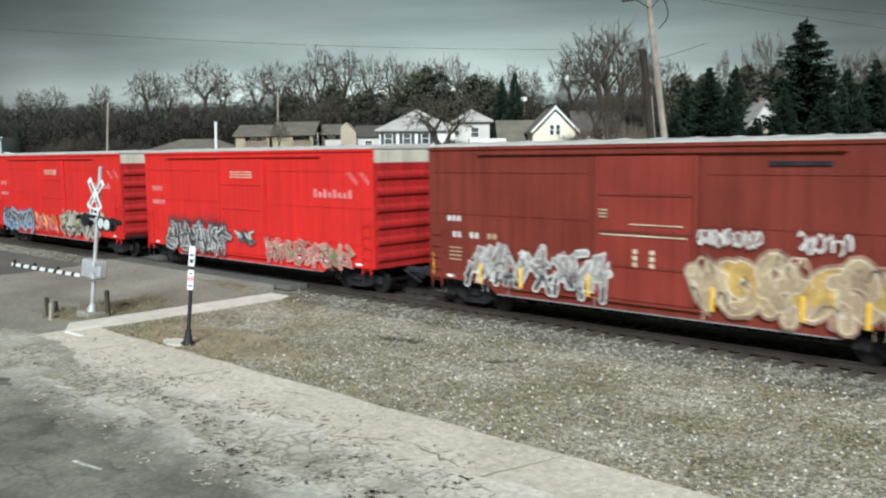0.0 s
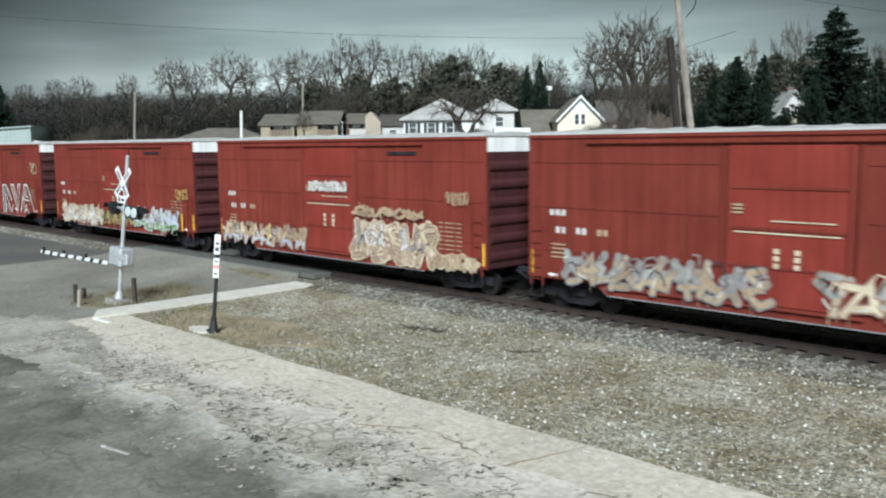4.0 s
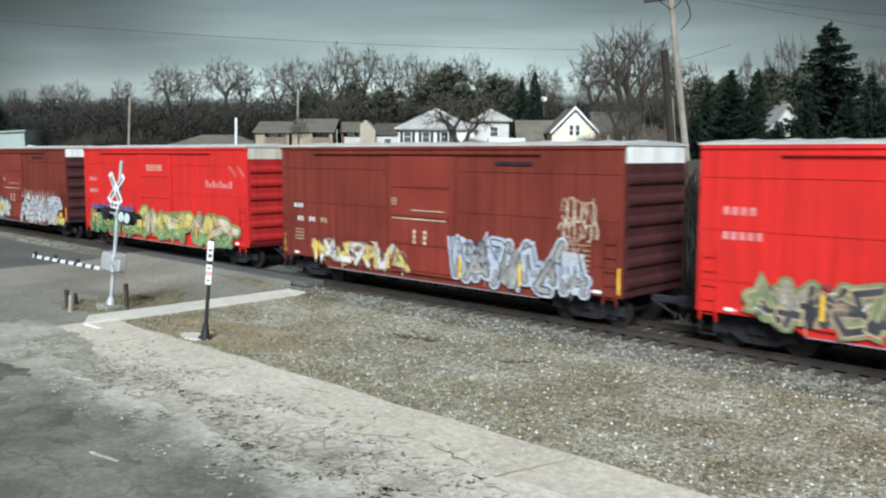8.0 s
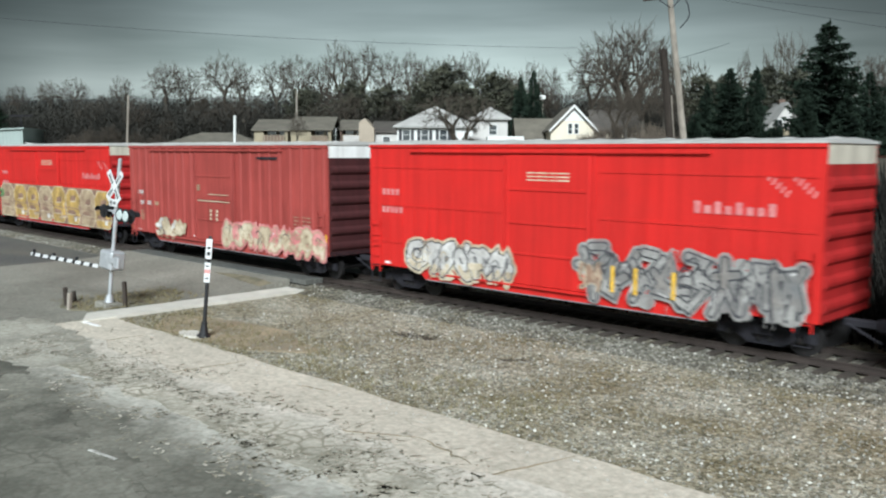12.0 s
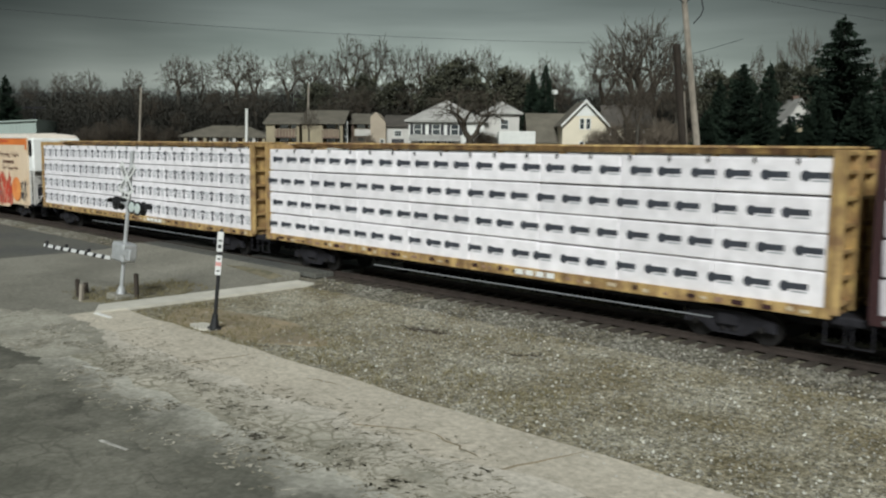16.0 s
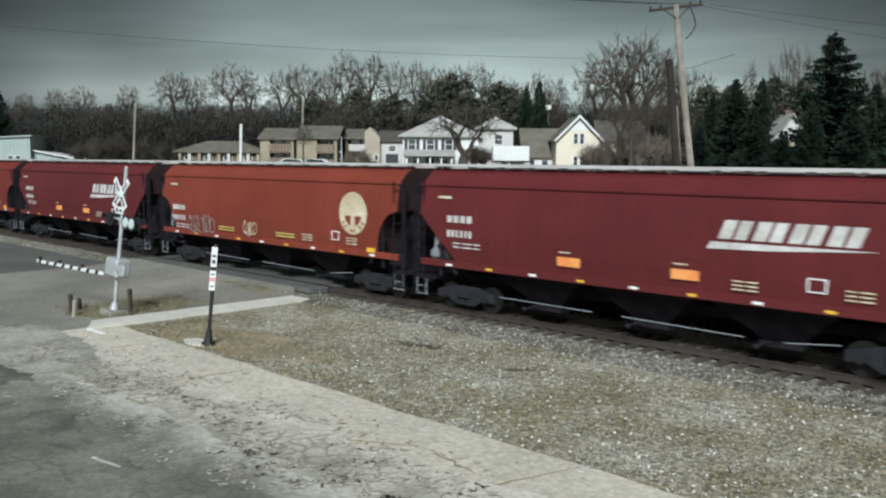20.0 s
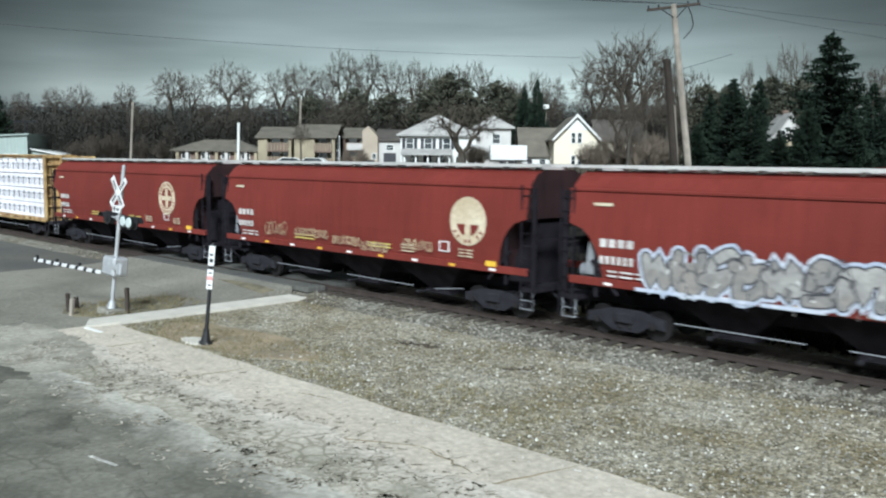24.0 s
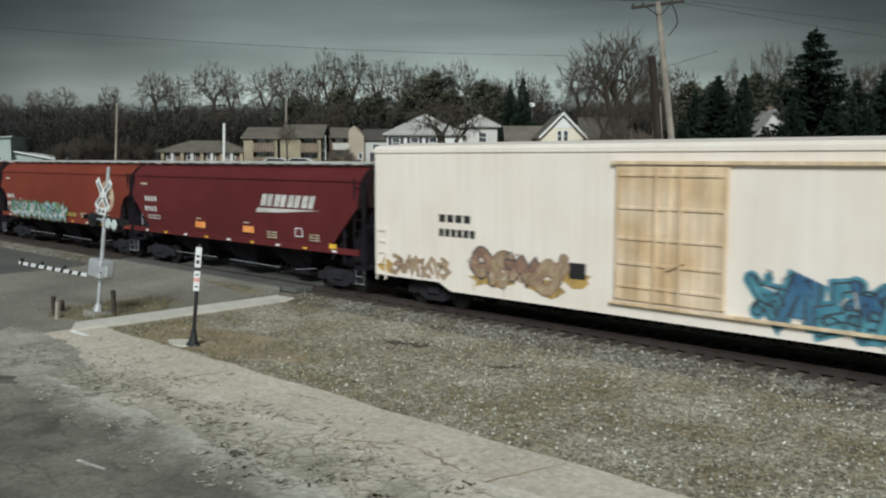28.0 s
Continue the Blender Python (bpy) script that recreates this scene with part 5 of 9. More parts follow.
def thicket(count, seed, a0, a1, d0, d1, h0, h1, cap=None):
    """Tangled undergrowth: a multitude of thin twigs."""
    r = random.Random(seed)
    vs, fs = [], []
    for _ in range(count):
        ahead = r.uniform(d0, d1)
        across = r.uniform(a0, a1) * ahead
        x, y = spot(across, ahead)
        z = terrain(x, y)
        h = r.uniform(h0, h1)
        if cap:
            h = min(h, cap(784 + 1539 * across / ahead, ahead) - z)
            if h < 0.5:
                continue
        for _ in range(8):
            a, t = r.uniform(0, 6.283), r.uniform(0, 1)
            bx, by, bz = x + r.uniform(-1.2, 1.2), y + r.uniform(-1.2, 1.2), z + h * t * 0.85
            ln, e = h * r.uniform(0.07, 0.22), r.uniform(-0.7, 1.1)
            w = r.uniform(0.025, 0.075)
            o = len(vs)
            vs += [(bx - math.sin(a) * w, by + math.cos(a) * w, bz), (bx + math.sin(a) * w, by - math.cos(a) * w, bz), (bx + math.cos(a) * ln * math.cos(e), by + math.sin(a) * ln * math.cos(e), bz + ln * math.sin(e))]
            fs.append((o, o + 1, o + 2))
    return Geo().add(vs, fs)


def woods_cap(px, ahead):
    line = 190 if px < 300 else 190 - (px - 300) / 400 * 22 if px < 700 else 168 if px < 1000 else 172
    line += 26 * noise.noise((px * 0.012, ahead * 0.05, 3.0)) + 10 * noise.noise((px * 0.05, ahead * 0.1, 9.0))
    return EYE + (283 - line) / 1539 * ahead


tagged(part("undergrowth", thicket(44000, 5, -0.6, 0.34, 118, 205, 3, 8.5, woods_cap), TWIG_DARK), "dense brown undergrowth of the winter woods", "woods", kind="stuff")
tagged(part("undergrowth", thicket(14000, 6, 0.02, 0.6, 112, 190, 2, 7, lambda px, a: EYE + (283 - 165) / 1539 * a), TWIG_DARK), "dense brown undergrowth of the winter woods", "woods", kind="stuff")



def brush(count, seed):
    """Low dark brush on the bank behind the track."""
    r = random.Random(seed)
    vs, fs = [], []
    for _ in range(count):
        x, y = r.uniform(-95, 30), r.uniform(24.6, 36)
        z = terrain(x, y)
        h = min(r.uniform(0.8, 3.4), 5.0 - z)
        for _ in range(6):
            a, ln = r.uniform(0, 6.283), h * r.uniform(0.3, 0.9)
            w, bx, by = r.uniform(0.03, 0.09), x + r.uniform(-0.4, 0.4), y + r.uniform(-0.4, 0.4)
            o = len(vs)
            vs += [(bx - math.sin(a) * w, by + math.cos(a) * w, z), (bx + math.sin(a) * w, by - math.cos(a) * w, z), (bx + math.cos(a) * ln * 0.5, by + math.sin(a) * ln * 0.5, z + ln)]
            fs.append((o, o + 1, o + 2))
    return Geo().add(vs, fs)


tagged(part("bank_brush", brush(14000, 15), BRUSH_DARK), "low dark leafless brush on the bank behind the track", "brush", kind="stuff")

# trees and bushes before the houses
bare_tree((826 - 784) / 1539 * 80, 80, 10.6, 6, 20, "trees by the houses", 1.6, "spreading dark leafless tree before the white house")
bare_tree((545 - 784) / 1539 * 95, 95, 9.0, 0, 70, "trees by the houses", 0.8, "small leafless tree before the apartments")
bare_tree((1100 - 784) / 1539 * 84, 84, 12.0, 2, 10, "trees by the houses", 1.0, "brown leafless tree beside the cream house")
bare_tree((1150 - 784) / 1539 * 88, 88, 12.8, 3, 130, "trees by the houses", 1.0, "brown leafless tree beside the cream house")
bare_tree((1120 - 784) / 1539 * 80, 80, 10.6, 0, 210, "trees by the houses", 0.9, "brown leafless tree beside the cream house")
bare_tree((1200 - 784) / 1539 * 92, 92, 12.6, 4, 200, "trees by the houses", 1.1, "brown leafless tree beside the cream house")


def bush_geo(seed):
    r = random.Random(seed)
    g = Geo()
    for _ in range(170):
        a, t = r.uniform(0, 6.283), r.uniform(0.1, 1.0)
        p = Vector((math.cos(a) * 0.15, math.sin(a) * 0.15, 0))
        q = Vector((math.cos(a) * t * 1.0, math.sin(a) * t * 1.0, r.uniform(0.8, 2.1) * (1.15 - 0.5 * t)))
        m = p.lerp(q, 0.5) + Vector((0, 0, 0.25))
        g.tube(p, m, 0.022, 0.016, 3, caps=False).tube(m, q, 0.016, 0.008, 3, caps=False)
        for _ in range(2):
            e = q + Vector((r.uniform(-0.35, 0.35), r.uniform(-0.35, 0.35), r.uniform(0.05, 0.4)))
            g.tube(m.lerp(q, 0.6), e, 0.012, 0.006, 3, caps=False)
    return g


BUSH = bush_geo(3).mesh("bush", TWIG_LIGHT)
BUSH_DARK = bush_geo(4).mesh("bush", TWIG)
rb = random.Random(8)
for px, ahead, s in ((1045, 84, 1.0), (1075, 83, 1.3), (1105, 84, 1.5), (1135, 82, 1.4), (1165, 84, 1.5), (1060, 80, 0.9), (1195, 86, 1.3), (860, 84, 0.8), (845, 83, 0.9), (650, 98, 0.9), (625, 98, 0.8), (180, 108, 1.4), (215, 110, 1.6), (265, 112, 1.3), (150, 108, 1.1), (300, 112, 1.2)):
    o = tagged(new("bush", BUSH_DARK if px < 320 else BUSH), "tangled dark leafless bush before the woods" if px < 320 else "tangled leafless tan bush near the houses", "bush", "bushes by the houses")
    x, y = spot((px - 784) / 1539 * ahead, ahead)
    o.matrix_basis = pose(x, y, terrain(x, y) - 0.1, 0, 0, rb.uniform(0, 360)) @ Matrix.Diagonal((s * 1.2, s * 1.2, s, 1))


def spruce_geo(seed, h):
    """A broad spruce: boughs all round the stem at uneven heights, each a drooping fan of needle sprays with upturned tip."""
    r = random.Random(seed)
    vs, fs = [], []
    for _ in range(520):
        below = 0.15 + (h - 0.5) * r.random() ** 0.8
        a = r.uniform(0, 6.283)
        lump = noise.noise((math.cos(a) * 1.5 + seed * 7, math.sin(a) * 1.5, below * 0.9))
        ln = (0.56 * below * (1 - 0.035 * below) + 0.1) * (r.uniform(0.68, 1.0) + 0.55 * lump)
        droop = r.uniform(0.05, 0.3)
        steps = max(2, int(ln * 3.4))
        for s_ in range(steps):
            u = (s_ + 0.7) / steps
            cx, cy = math.cos(a) * ln * u, math.sin(a) * ln * u
            cz = h - below + ln * (0.16 * u - droop * u * u + 0.12 * u ** 4)
            fan = (0.2 + 0.34 * min(1.0, ln * (1 - u) + 0.35)) * r.uniform(0.8, 1.2)
            for side in (-1, -0.6, 0.6, 1, 0, 0):
                b = a + side * r.uniform(0.5, 1.1) + r.uniform(-0.15, 0.15)
                sl = fan * r.uniform(0.65, 1.1)
                w = sl * r.uniform(0.1, 0.2)
                tilt = r.uniform(-0.5, 0.12)
                o = len(vs)
                vs += [(cx - math.sin(b) * w, cy + math.cos(b) * w, cz + r.uniform(-0.08, 0.06)), (cx + math.sin(b) * w, cy - math.cos(b) * w, cz + r.uniform(-0.08, 0.06)), (cx + math.cos(b) * sl, cy + math.sin(b) * sl, cz + sl * tilt)]
                fs.append((o, o + 1, o + 2))
            for _ in range(2):
                o = len(vs)
                t, d = r.uniform(0.06, 0.16), r.uniform(0.15, 0.42)
                vs += [(cx - math.cos(a) * t, cy - math.sin(a) * t, cz + 0.04), (cx + math.cos(a) * t, cy + math.sin(a) * t, cz + 0.04), (cx + r.uniform(-0.12, 0.12), cy + r.uniform(-0.12, 0.12), cz - d)]
                fs.append((o, o + 1, o + 2))
    # leader
    for i in range(40):
        z, b = h - r.random() * 1.1, r.uniform(0, 6.283)
        q = 0.05 + (h - z) * 0.22
        o = len(vs)
        vs += [(0.03, 0, z + 0.1), (-0.03, 0.02, z + 0.1), (math.cos(b) * q, math.sin(b) * q, z + r.uniform(-0.1, 0.06))]
        fs.append((o, o + 1, o + 2))
    return Geo().add(vs, fs)


SPRUCES = [(spruce_geo(s_, 10).mesh("crown", NEEDLE), Geo().tube((0, 0, -0.3), (0, 0, 9.4), 0.22, 0.03, 8).mesh("trunk", BARK)) for s_ in (1, 2, 3)]


def spruce(px, ahead, top, wide, kind, turn):
    across = (px - 784) / 1539 * ahead
    x, y = spot(across, ahead)
    z = terrain(x, y)
    s = (top - z) / 10.0
    t = tagged(new("spruce"), "dark green spruce with drooping boughs", "tree", "spruces beside the street")
    t.matrix_basis = pose(x, y, z, 0, 0, turn) @ Matrix.Diagonal((s * wide, s * wide, s, 1))
    for nm, me in zip(("crown", "trunk"), SPRUCES[kind]):
        o = new(nm, me)
        o.parent = t


for i, (px, py, ahead, wide) in enumerate(((1472, 50, 60, 1.08), (1548, 138, 63, 0.9), (1301, 132, 64, 0.95), (1347, 130, 70, 0.6), (1262, 160, 70, 0.7), (1600, 120, 66, 0.9), (1435, 168, 57, 0.8), (1335, 180, 60, 0.95), (1385, 226, 58, 1.3), (1422, 228, 57, 1.2), (1510, 176, 56, 1.0), (1240, 214, 62, 1.0), (15, 166, 118, 0.7), (958, 138, 112, 0.55), (935, 150, 118, 0.6))):
    spruce(px, ahead, EYE + (283 - py) / 1539 * ahead, wide, i % 3, i * 61)


def pine_geo(seed):
    """A round-headed evergreen of many small needle clumps."""
    r = random.Random(seed)
    vs, fs = [], []
    for _ in range(420):
        a, b, q = r.uniform(0, 6.283), r.uniform(-0.5, 1.5), r.random() ** 0.4
        c = Vector((math.cos(a) * math.cos(b) * 2.4 * q, math.sin(a) * math.cos(b) * 2.4 * q, 4.6 + math.sin(b) * 2.6 * q))
        c += Vector((r.uniform(-0.4, 0.4), r.uniform(-0.4, 0.4), r.uniform(-0.4, 0.4)))
        for _ in range(9):
            d = Vector((r.uniform(-1, 1), r.uniform(-1, 1), r.uniform(-0.4, 1))).normalized()
            e = d.cross(Vector((r.uniform(-1, 1), r.uniform(-1, 1), 1))).normalized() * 0.08
            o = len(vs)
            vs += [c - e, c + e, c + d * r.uniform(0.3, 0.55)]
            fs.append((o, o + 1, o + 2))
    return Geo().add(vs, fs)


PINE = pine_geo(4).mesh("crown", surface("pine_needles", (0.085, 0.085, 0.055), 0.9, vary=0.5, scale=0.7, other=(0.04, 0.042, 0.03)))
PINE_TRUNK = Geo().tube((0, 0, -0.3), (0.1, 0, 5.2), 0.2, 0.1, 8).mesh("trunk", BARK)
for i, (px, py, ahead, wide) in enumerate(((800, 135, 125, 1.1), (770, 160, 122, 1.0), (835, 165, 122, 0.9), (890, 148, 128, 1.1), (915, 165, 122, 1.0), (640, 162, 135, 1.0), (1290, 152, 100, 0.8), (1415, 138, 100, 0.9), (1365, 135, 102, 0.9), (700, 170, 128, 1.2), (560, 175, 130, 1.1), (1255, 150, 105, 1.0))):
    across = (px - 784) / 1539 * ahead
    x, y = spot(across, ahead)
    z = terrain(x, y)
    s = (EYE + (283 - py) / 1539 * ahead - z) / 7.3
    t = tagged(new("pine"), "dark round-headed evergreen among bare trees", "tree", "evergreens in the woods")
    t.matrix_basis = pose(x, y, z, 0, 0, i * 40) @ Matrix.Diagonal((s * wide, s * wide, s, 1))
    for nm, me in (("crown", PINE), ("trunk", PINE_TRUNK)):
        o = new(nm, me)
        o.parent = t


# ---- the train ----
def truck_parts(car, x):
    """A two-axle truck under a car at x."""
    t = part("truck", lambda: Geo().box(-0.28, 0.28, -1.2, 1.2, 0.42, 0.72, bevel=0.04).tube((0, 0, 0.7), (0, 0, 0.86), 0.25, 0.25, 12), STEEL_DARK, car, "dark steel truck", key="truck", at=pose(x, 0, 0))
    side = [(-1.22, 0.36), (-1.22, 0.62), (-0.95, 0.68), (-0.45, 0.8), (0.45, 0.8), (0.95, 0.68), (1.22, 0.62), (1.22, 0.36), (0.75, 0.4), (0.42, 0.2), (-0.42, 0.2), (-0.75, 0.4)]
    for y in (-1.08, 0.98):
        part("side_frame", lambda: Geo().prism(side, "y", 0, 0.1), STEEL_DARK, t, key="sideframe", at=pose(0, y, 0))
        for sx in (-0.14, 0.14):
            part("spring", lambda: Geo().tube((0, 0.05, 0.3), (0, 0.05, 0.56), 0.075, 0.075, 10), WHEEL_STEEL, t, key="spring", at=pose(sx, y - 0.03 if y < 0 else y + 0.03, 0))
    for wx in (-0.88, 0.88):
        part("axle", lambda: Geo().tube((0, -1.14, 0.42), (0, 1.14, 0.42), 0.08, 0.08, 10), WHEEL_STEEL, t, key="axle", at=pose(wx, 0, 0))
        for y in (-0.82, 0.69):
            part("wheel", lambda: Geo().tube((0, 0, 0.42), (0, 0.13, 0.42), 0.42, 0.42, 24).tube((0, -0.02, 0.42), (0, 0.15, 0.42), 0.16, 0.16, 12), WHEEL_STEEL, t, key="wheel", at=pose(wx, y, 0))
    return t


def coupler(car, x, sgn):
    part("coupler", lambda: Geo().box(0, 0.85, -0.1, 0.1, 0.72, 0.92, bevel=0.03).box(0.8, 1.12, -0.16, 0.14, 0.66, 0.98, bevel=0.05).tube((0.2, -0.4, 0.85), (0.95, -0.3, 0.45), 0.03, 0.03, 8), STEEL_DARK, car, "", key="coupler", at=pose(x, 0, 0) @ (pose(0, 0, 0) if sgn > 0 else pose(0, 0, 0, 0, 0, 180)))


def paint_mix(name, a, b):
    return surface("spray_" + name, a, 0.6, vary=0.45, scale=1.6, other=b, fine=9.0)


SPRAY = {
    "white": paint_mix("white", (0.62, 0.6, 0.57), (0.42, 0.4, 0.38)),
    "black": paint_mix("black", (0.025, 0.025, 0.03), (0.06, 0.06, 0.07)),
    "grey": paint_mix("grey", (0.33, 0.32, 0.3), (0.22, 0.21, 0.2)),
    "darkgrey": paint_mix("darkgrey", (0.16, 0.16, 0.16), (0.24, 0.22, 0.2)),
    "blue": paint_mix("blue", (0.04, 0.1, 0.2), (0.07, 0.18, 0.28)),
    "paleblue": paint_mix("paleblue", (0.34, 0.38, 0.47), (0.46, 0.48, 0.54)),
    "cyan": paint_mix("cyan", (0.1, 0.28, 0.34), (0.05, 0.17, 0.25)),
    "green": paint_mix("green", (0.17, 0.3, 0.1), (0.09, 0.2, 0.08)),
    "lime": paint_mix("lime", (0.36, 0.4, 0.12), (0.2, 0.3, 0.09)),
    "olive": paint_mix("olive", (0.2, 0.22, 0.11), (0.12, 0.15, 0.075)),
    "yellow": paint_mix("yellow", (0.58, 0.48, 0.14), (0.44, 0.34, 0.1)),
    "tan": paint_mix("tan", (0.4, 0.31, 0.2), (0.28, 0.2, 0.13)),
    "gold": paint_mix("gold", (0.5, 0.33, 0.1), (0.3, 0.2, 0.07)),
    "orange": paint_mix("orange", (0.8, 0.34, 0.1), (0.68, 0.2, 0.06)),
    "red": paint_mix("red", (0.55, 0.06, 0.03), (0.36, 0.05, 0.03)),
    "pink": paint_mix("pink", (0.6, 0.26, 0.25), (0.5, 0.16, 0.16)),
    "cream": paint_mix("cream", (0.58, 0.5, 0.37), (0.42, 0.34, 0.23)),
    "purple": paint_mix("purple", (0.2, 0.12, 0.36), (0.14, 0.1, 0.26)),
    "brown": paint_mix("brown", (0.3, 0.19, 0.13), (0.2, 0.12, 0.09)),
}


def worn_paint(base):
    """Spray paint that has faded and rubbed through in places."""
    m = base.copy()
    m.name = base.name + "_worn"
    n, l = m.node_tree.nodes, m.node_tree.links
    tc, no, ra = n.new("ShaderNodeTexCoord"), n.new("ShaderNodeTexNoise"), n.new("ShaderNodeValToRGB")
    no.inputs["Scale"].default_value, no.inputs["Detail"].default_value = 3.2, 6.0
    ra.color_ramp.elements[0].position, ra.color_ramp.elements[1].position = 0.34, 0.6
    ra.color_ramp.elements[0].color, ra.color_ramp.elements[1].color = (0.82, 0.82, 0.82, 1), (1.0, 1.0, 1.0, 1)
    l.new(tc.outputs["Object"], no.inputs["Vector"])
    l.new(no.outputs["Fac"], ra.inputs[0])
    l.new(ra.outputs[0], n["Principled BSDF"].inputs["Alpha"])
    return m


WORN = {c: worn_paint(m) for c, m in SPRAY.items()}


def stroke_band(g, pts, w, y, slot):
    """A painted line in the side's plane: one ribbon with mitred bends and rounded ends."""
    n = len(pts)
    dirs = []
    for (x0, z0), (x1, z1) in zip(pts, pts[1:]):
        ln = math.hypot(x1 - x0, z1 - z0) or 1e-6
        dirs.append(((x1 - x0) / ln, (z1 - z0) / ln))
    left, right = [], []
    for i, (x, z) in enumerate(pts):
        d0, d1 = dirs[max(0, i - 1)], dirs[min(n - 2, i)]
        mx, mz = -(d0[1] + d1[1]), d0[0] + d1[0]
        ml = math.hypot(mx, mz)
        if ml < 0.5:
            mx, mz, ml = -d1[1], d1[0], 1.0
        k = w / 2 / max(0.62, ml / 2) / ml
        left.append((x + mx * k, z + mz * k))
        right.append((x - mx * k, z - mz * k))

    rows = [(left[i], right[i]) for i in range(n)]
    vs, fs = [], []
    for a, b in rows:
        vs += [a, b]
    for i in range(n - 1):
        fs.append((2 * i, 2 * i + 1, 2 * i + 3, 2 * i + 2))
    for (x, z), (dx, dz), pair in ((pts[0], (-dirs[0][0], -dirs[0][1]), (1, 0)), (pts[-1], dirs[-1], (2 * n - 2, 2 * n - 1))):
        o = len(vs)
        vs += [(x + w / 2 * (math.cos(a) * dx - math.sin(a) * dz), z + w / 2 * (math.cos(a) * dz + math.sin(a) * dx)) for a in (1.05, 0.35, -0.35, -1.05)]
        fs.append((pair[0], o, o + 1, o + 2, o + 3, pair[1]))
    g.add([(x, y, max(0.7, z)) for x, z in vs], fs, slot)


def patch_shape(g, pts, y, slot):
    """A filled flat shape in the side's plane, fanned from its middle."""
    n = len(pts)
    cx, cz = sum(p[0] for p in pts) / n, sum(p[1] for p in pts) / n
    g.add([(a, y, b) for a, b in pts] + [(cx, y, cz)], [(i, (i + 1) % n, n) for i in range(n)], slot)


def rounded(pts, steps=4):
    """A smooth curve through the points."""
    out = []
    for i in range(len(pts) - 1):
        a, b, c, d = pts[max(0, i - 1)], pts[i], pts[i + 1], pts[min(len(pts) - 1, i + 2)]
        for k in range(steps):
            t = k / steps
            out.append(tuple(0.5 * (2 * b[q] + (c[q] - a[q]) * t + (2 * a[q] - 5 * b[q] + 4 * c[q] - d[q]) * t * t + (3 * b[q] - a[q] - 3 * c[q] + d[q]) * t ** 3) for q in (0, 1)))
    return out + [pts[-1]]


# abstract painted forms, each a few strokes in a cell from -1 to 1 across and 0 to 1 up
BLOCK_FORMS = [
    [[(-0.8, 0.1), (-0.4, 0.95), (-0.1, 0.2), (0.3, 1), (0.7, 0.1)]],
    [[(-0.6, 0), (-0.65, 1)], [(-0.6, 0.75), (0.4, 0.85), (0.2, 0.45), (0.7, 0.3), (0.3, 0)]],
    [[(-0.7, 0.2), (0.1, 0.6), (-0.2, 1)], [(0.1, 0.6), (0.8, 0.1)], [(-0.4, 0.0), (0.4, 0.05)]],
    [[(0.7, 1), (-0.2, 0.9), (0.3, 0.5), (-0.6, 0.4), (0.1, 0), (0.8, 0.15)]],
    [[(-0.7, 0.05), (0.1, 0.95), (0.6, 0.3), (-0.3, 0.25)]],
    [[(0, 0), (0.05, 0.5), (-0.6, 1)], [(0.05, 0.5), (0.3, 0.75), (0.7, 0.95)], [(-0.5, 0.3), (0.6, 0.25)]],
    [[(-0.8, 0), (-0.5, 0.45), (-0.1, 0.4), (0.1, 0.9), (0.6, 0.85), (0.55, 0.2)]],
]
BUBBLE_FORMS = [
    [[(-0.6, 0), (-0.65, 0.6), (-0.2, 1), (0.35, 0.85), (0.5, 0.4), (0.1, 0.2), (-0.2, 0.45)]],
    [[(-0.7, 0.1), (-0.6, 0.8), (-0.1, 0.9), (0, 0.3), (0.2, 0.9), (0.65, 0.75), (0.6, 0.05)]],
    [[(0, 1), (-0.55, 0.4), (-0.1, 0), (0.5, 0.25), (0.2, 0.75)]],
    [[(0.6, 0.9), (-0.3, 0.8), (-0.5, 0.35), (0.2, 0.1), (0.6, 0.45), (0.2, 0.6)]],
    [[(-0.7, 0.3), (-0.3, 0.85), (0.1, 0.25), (0.5, 0.8), (0.8, 0.2)]],
]


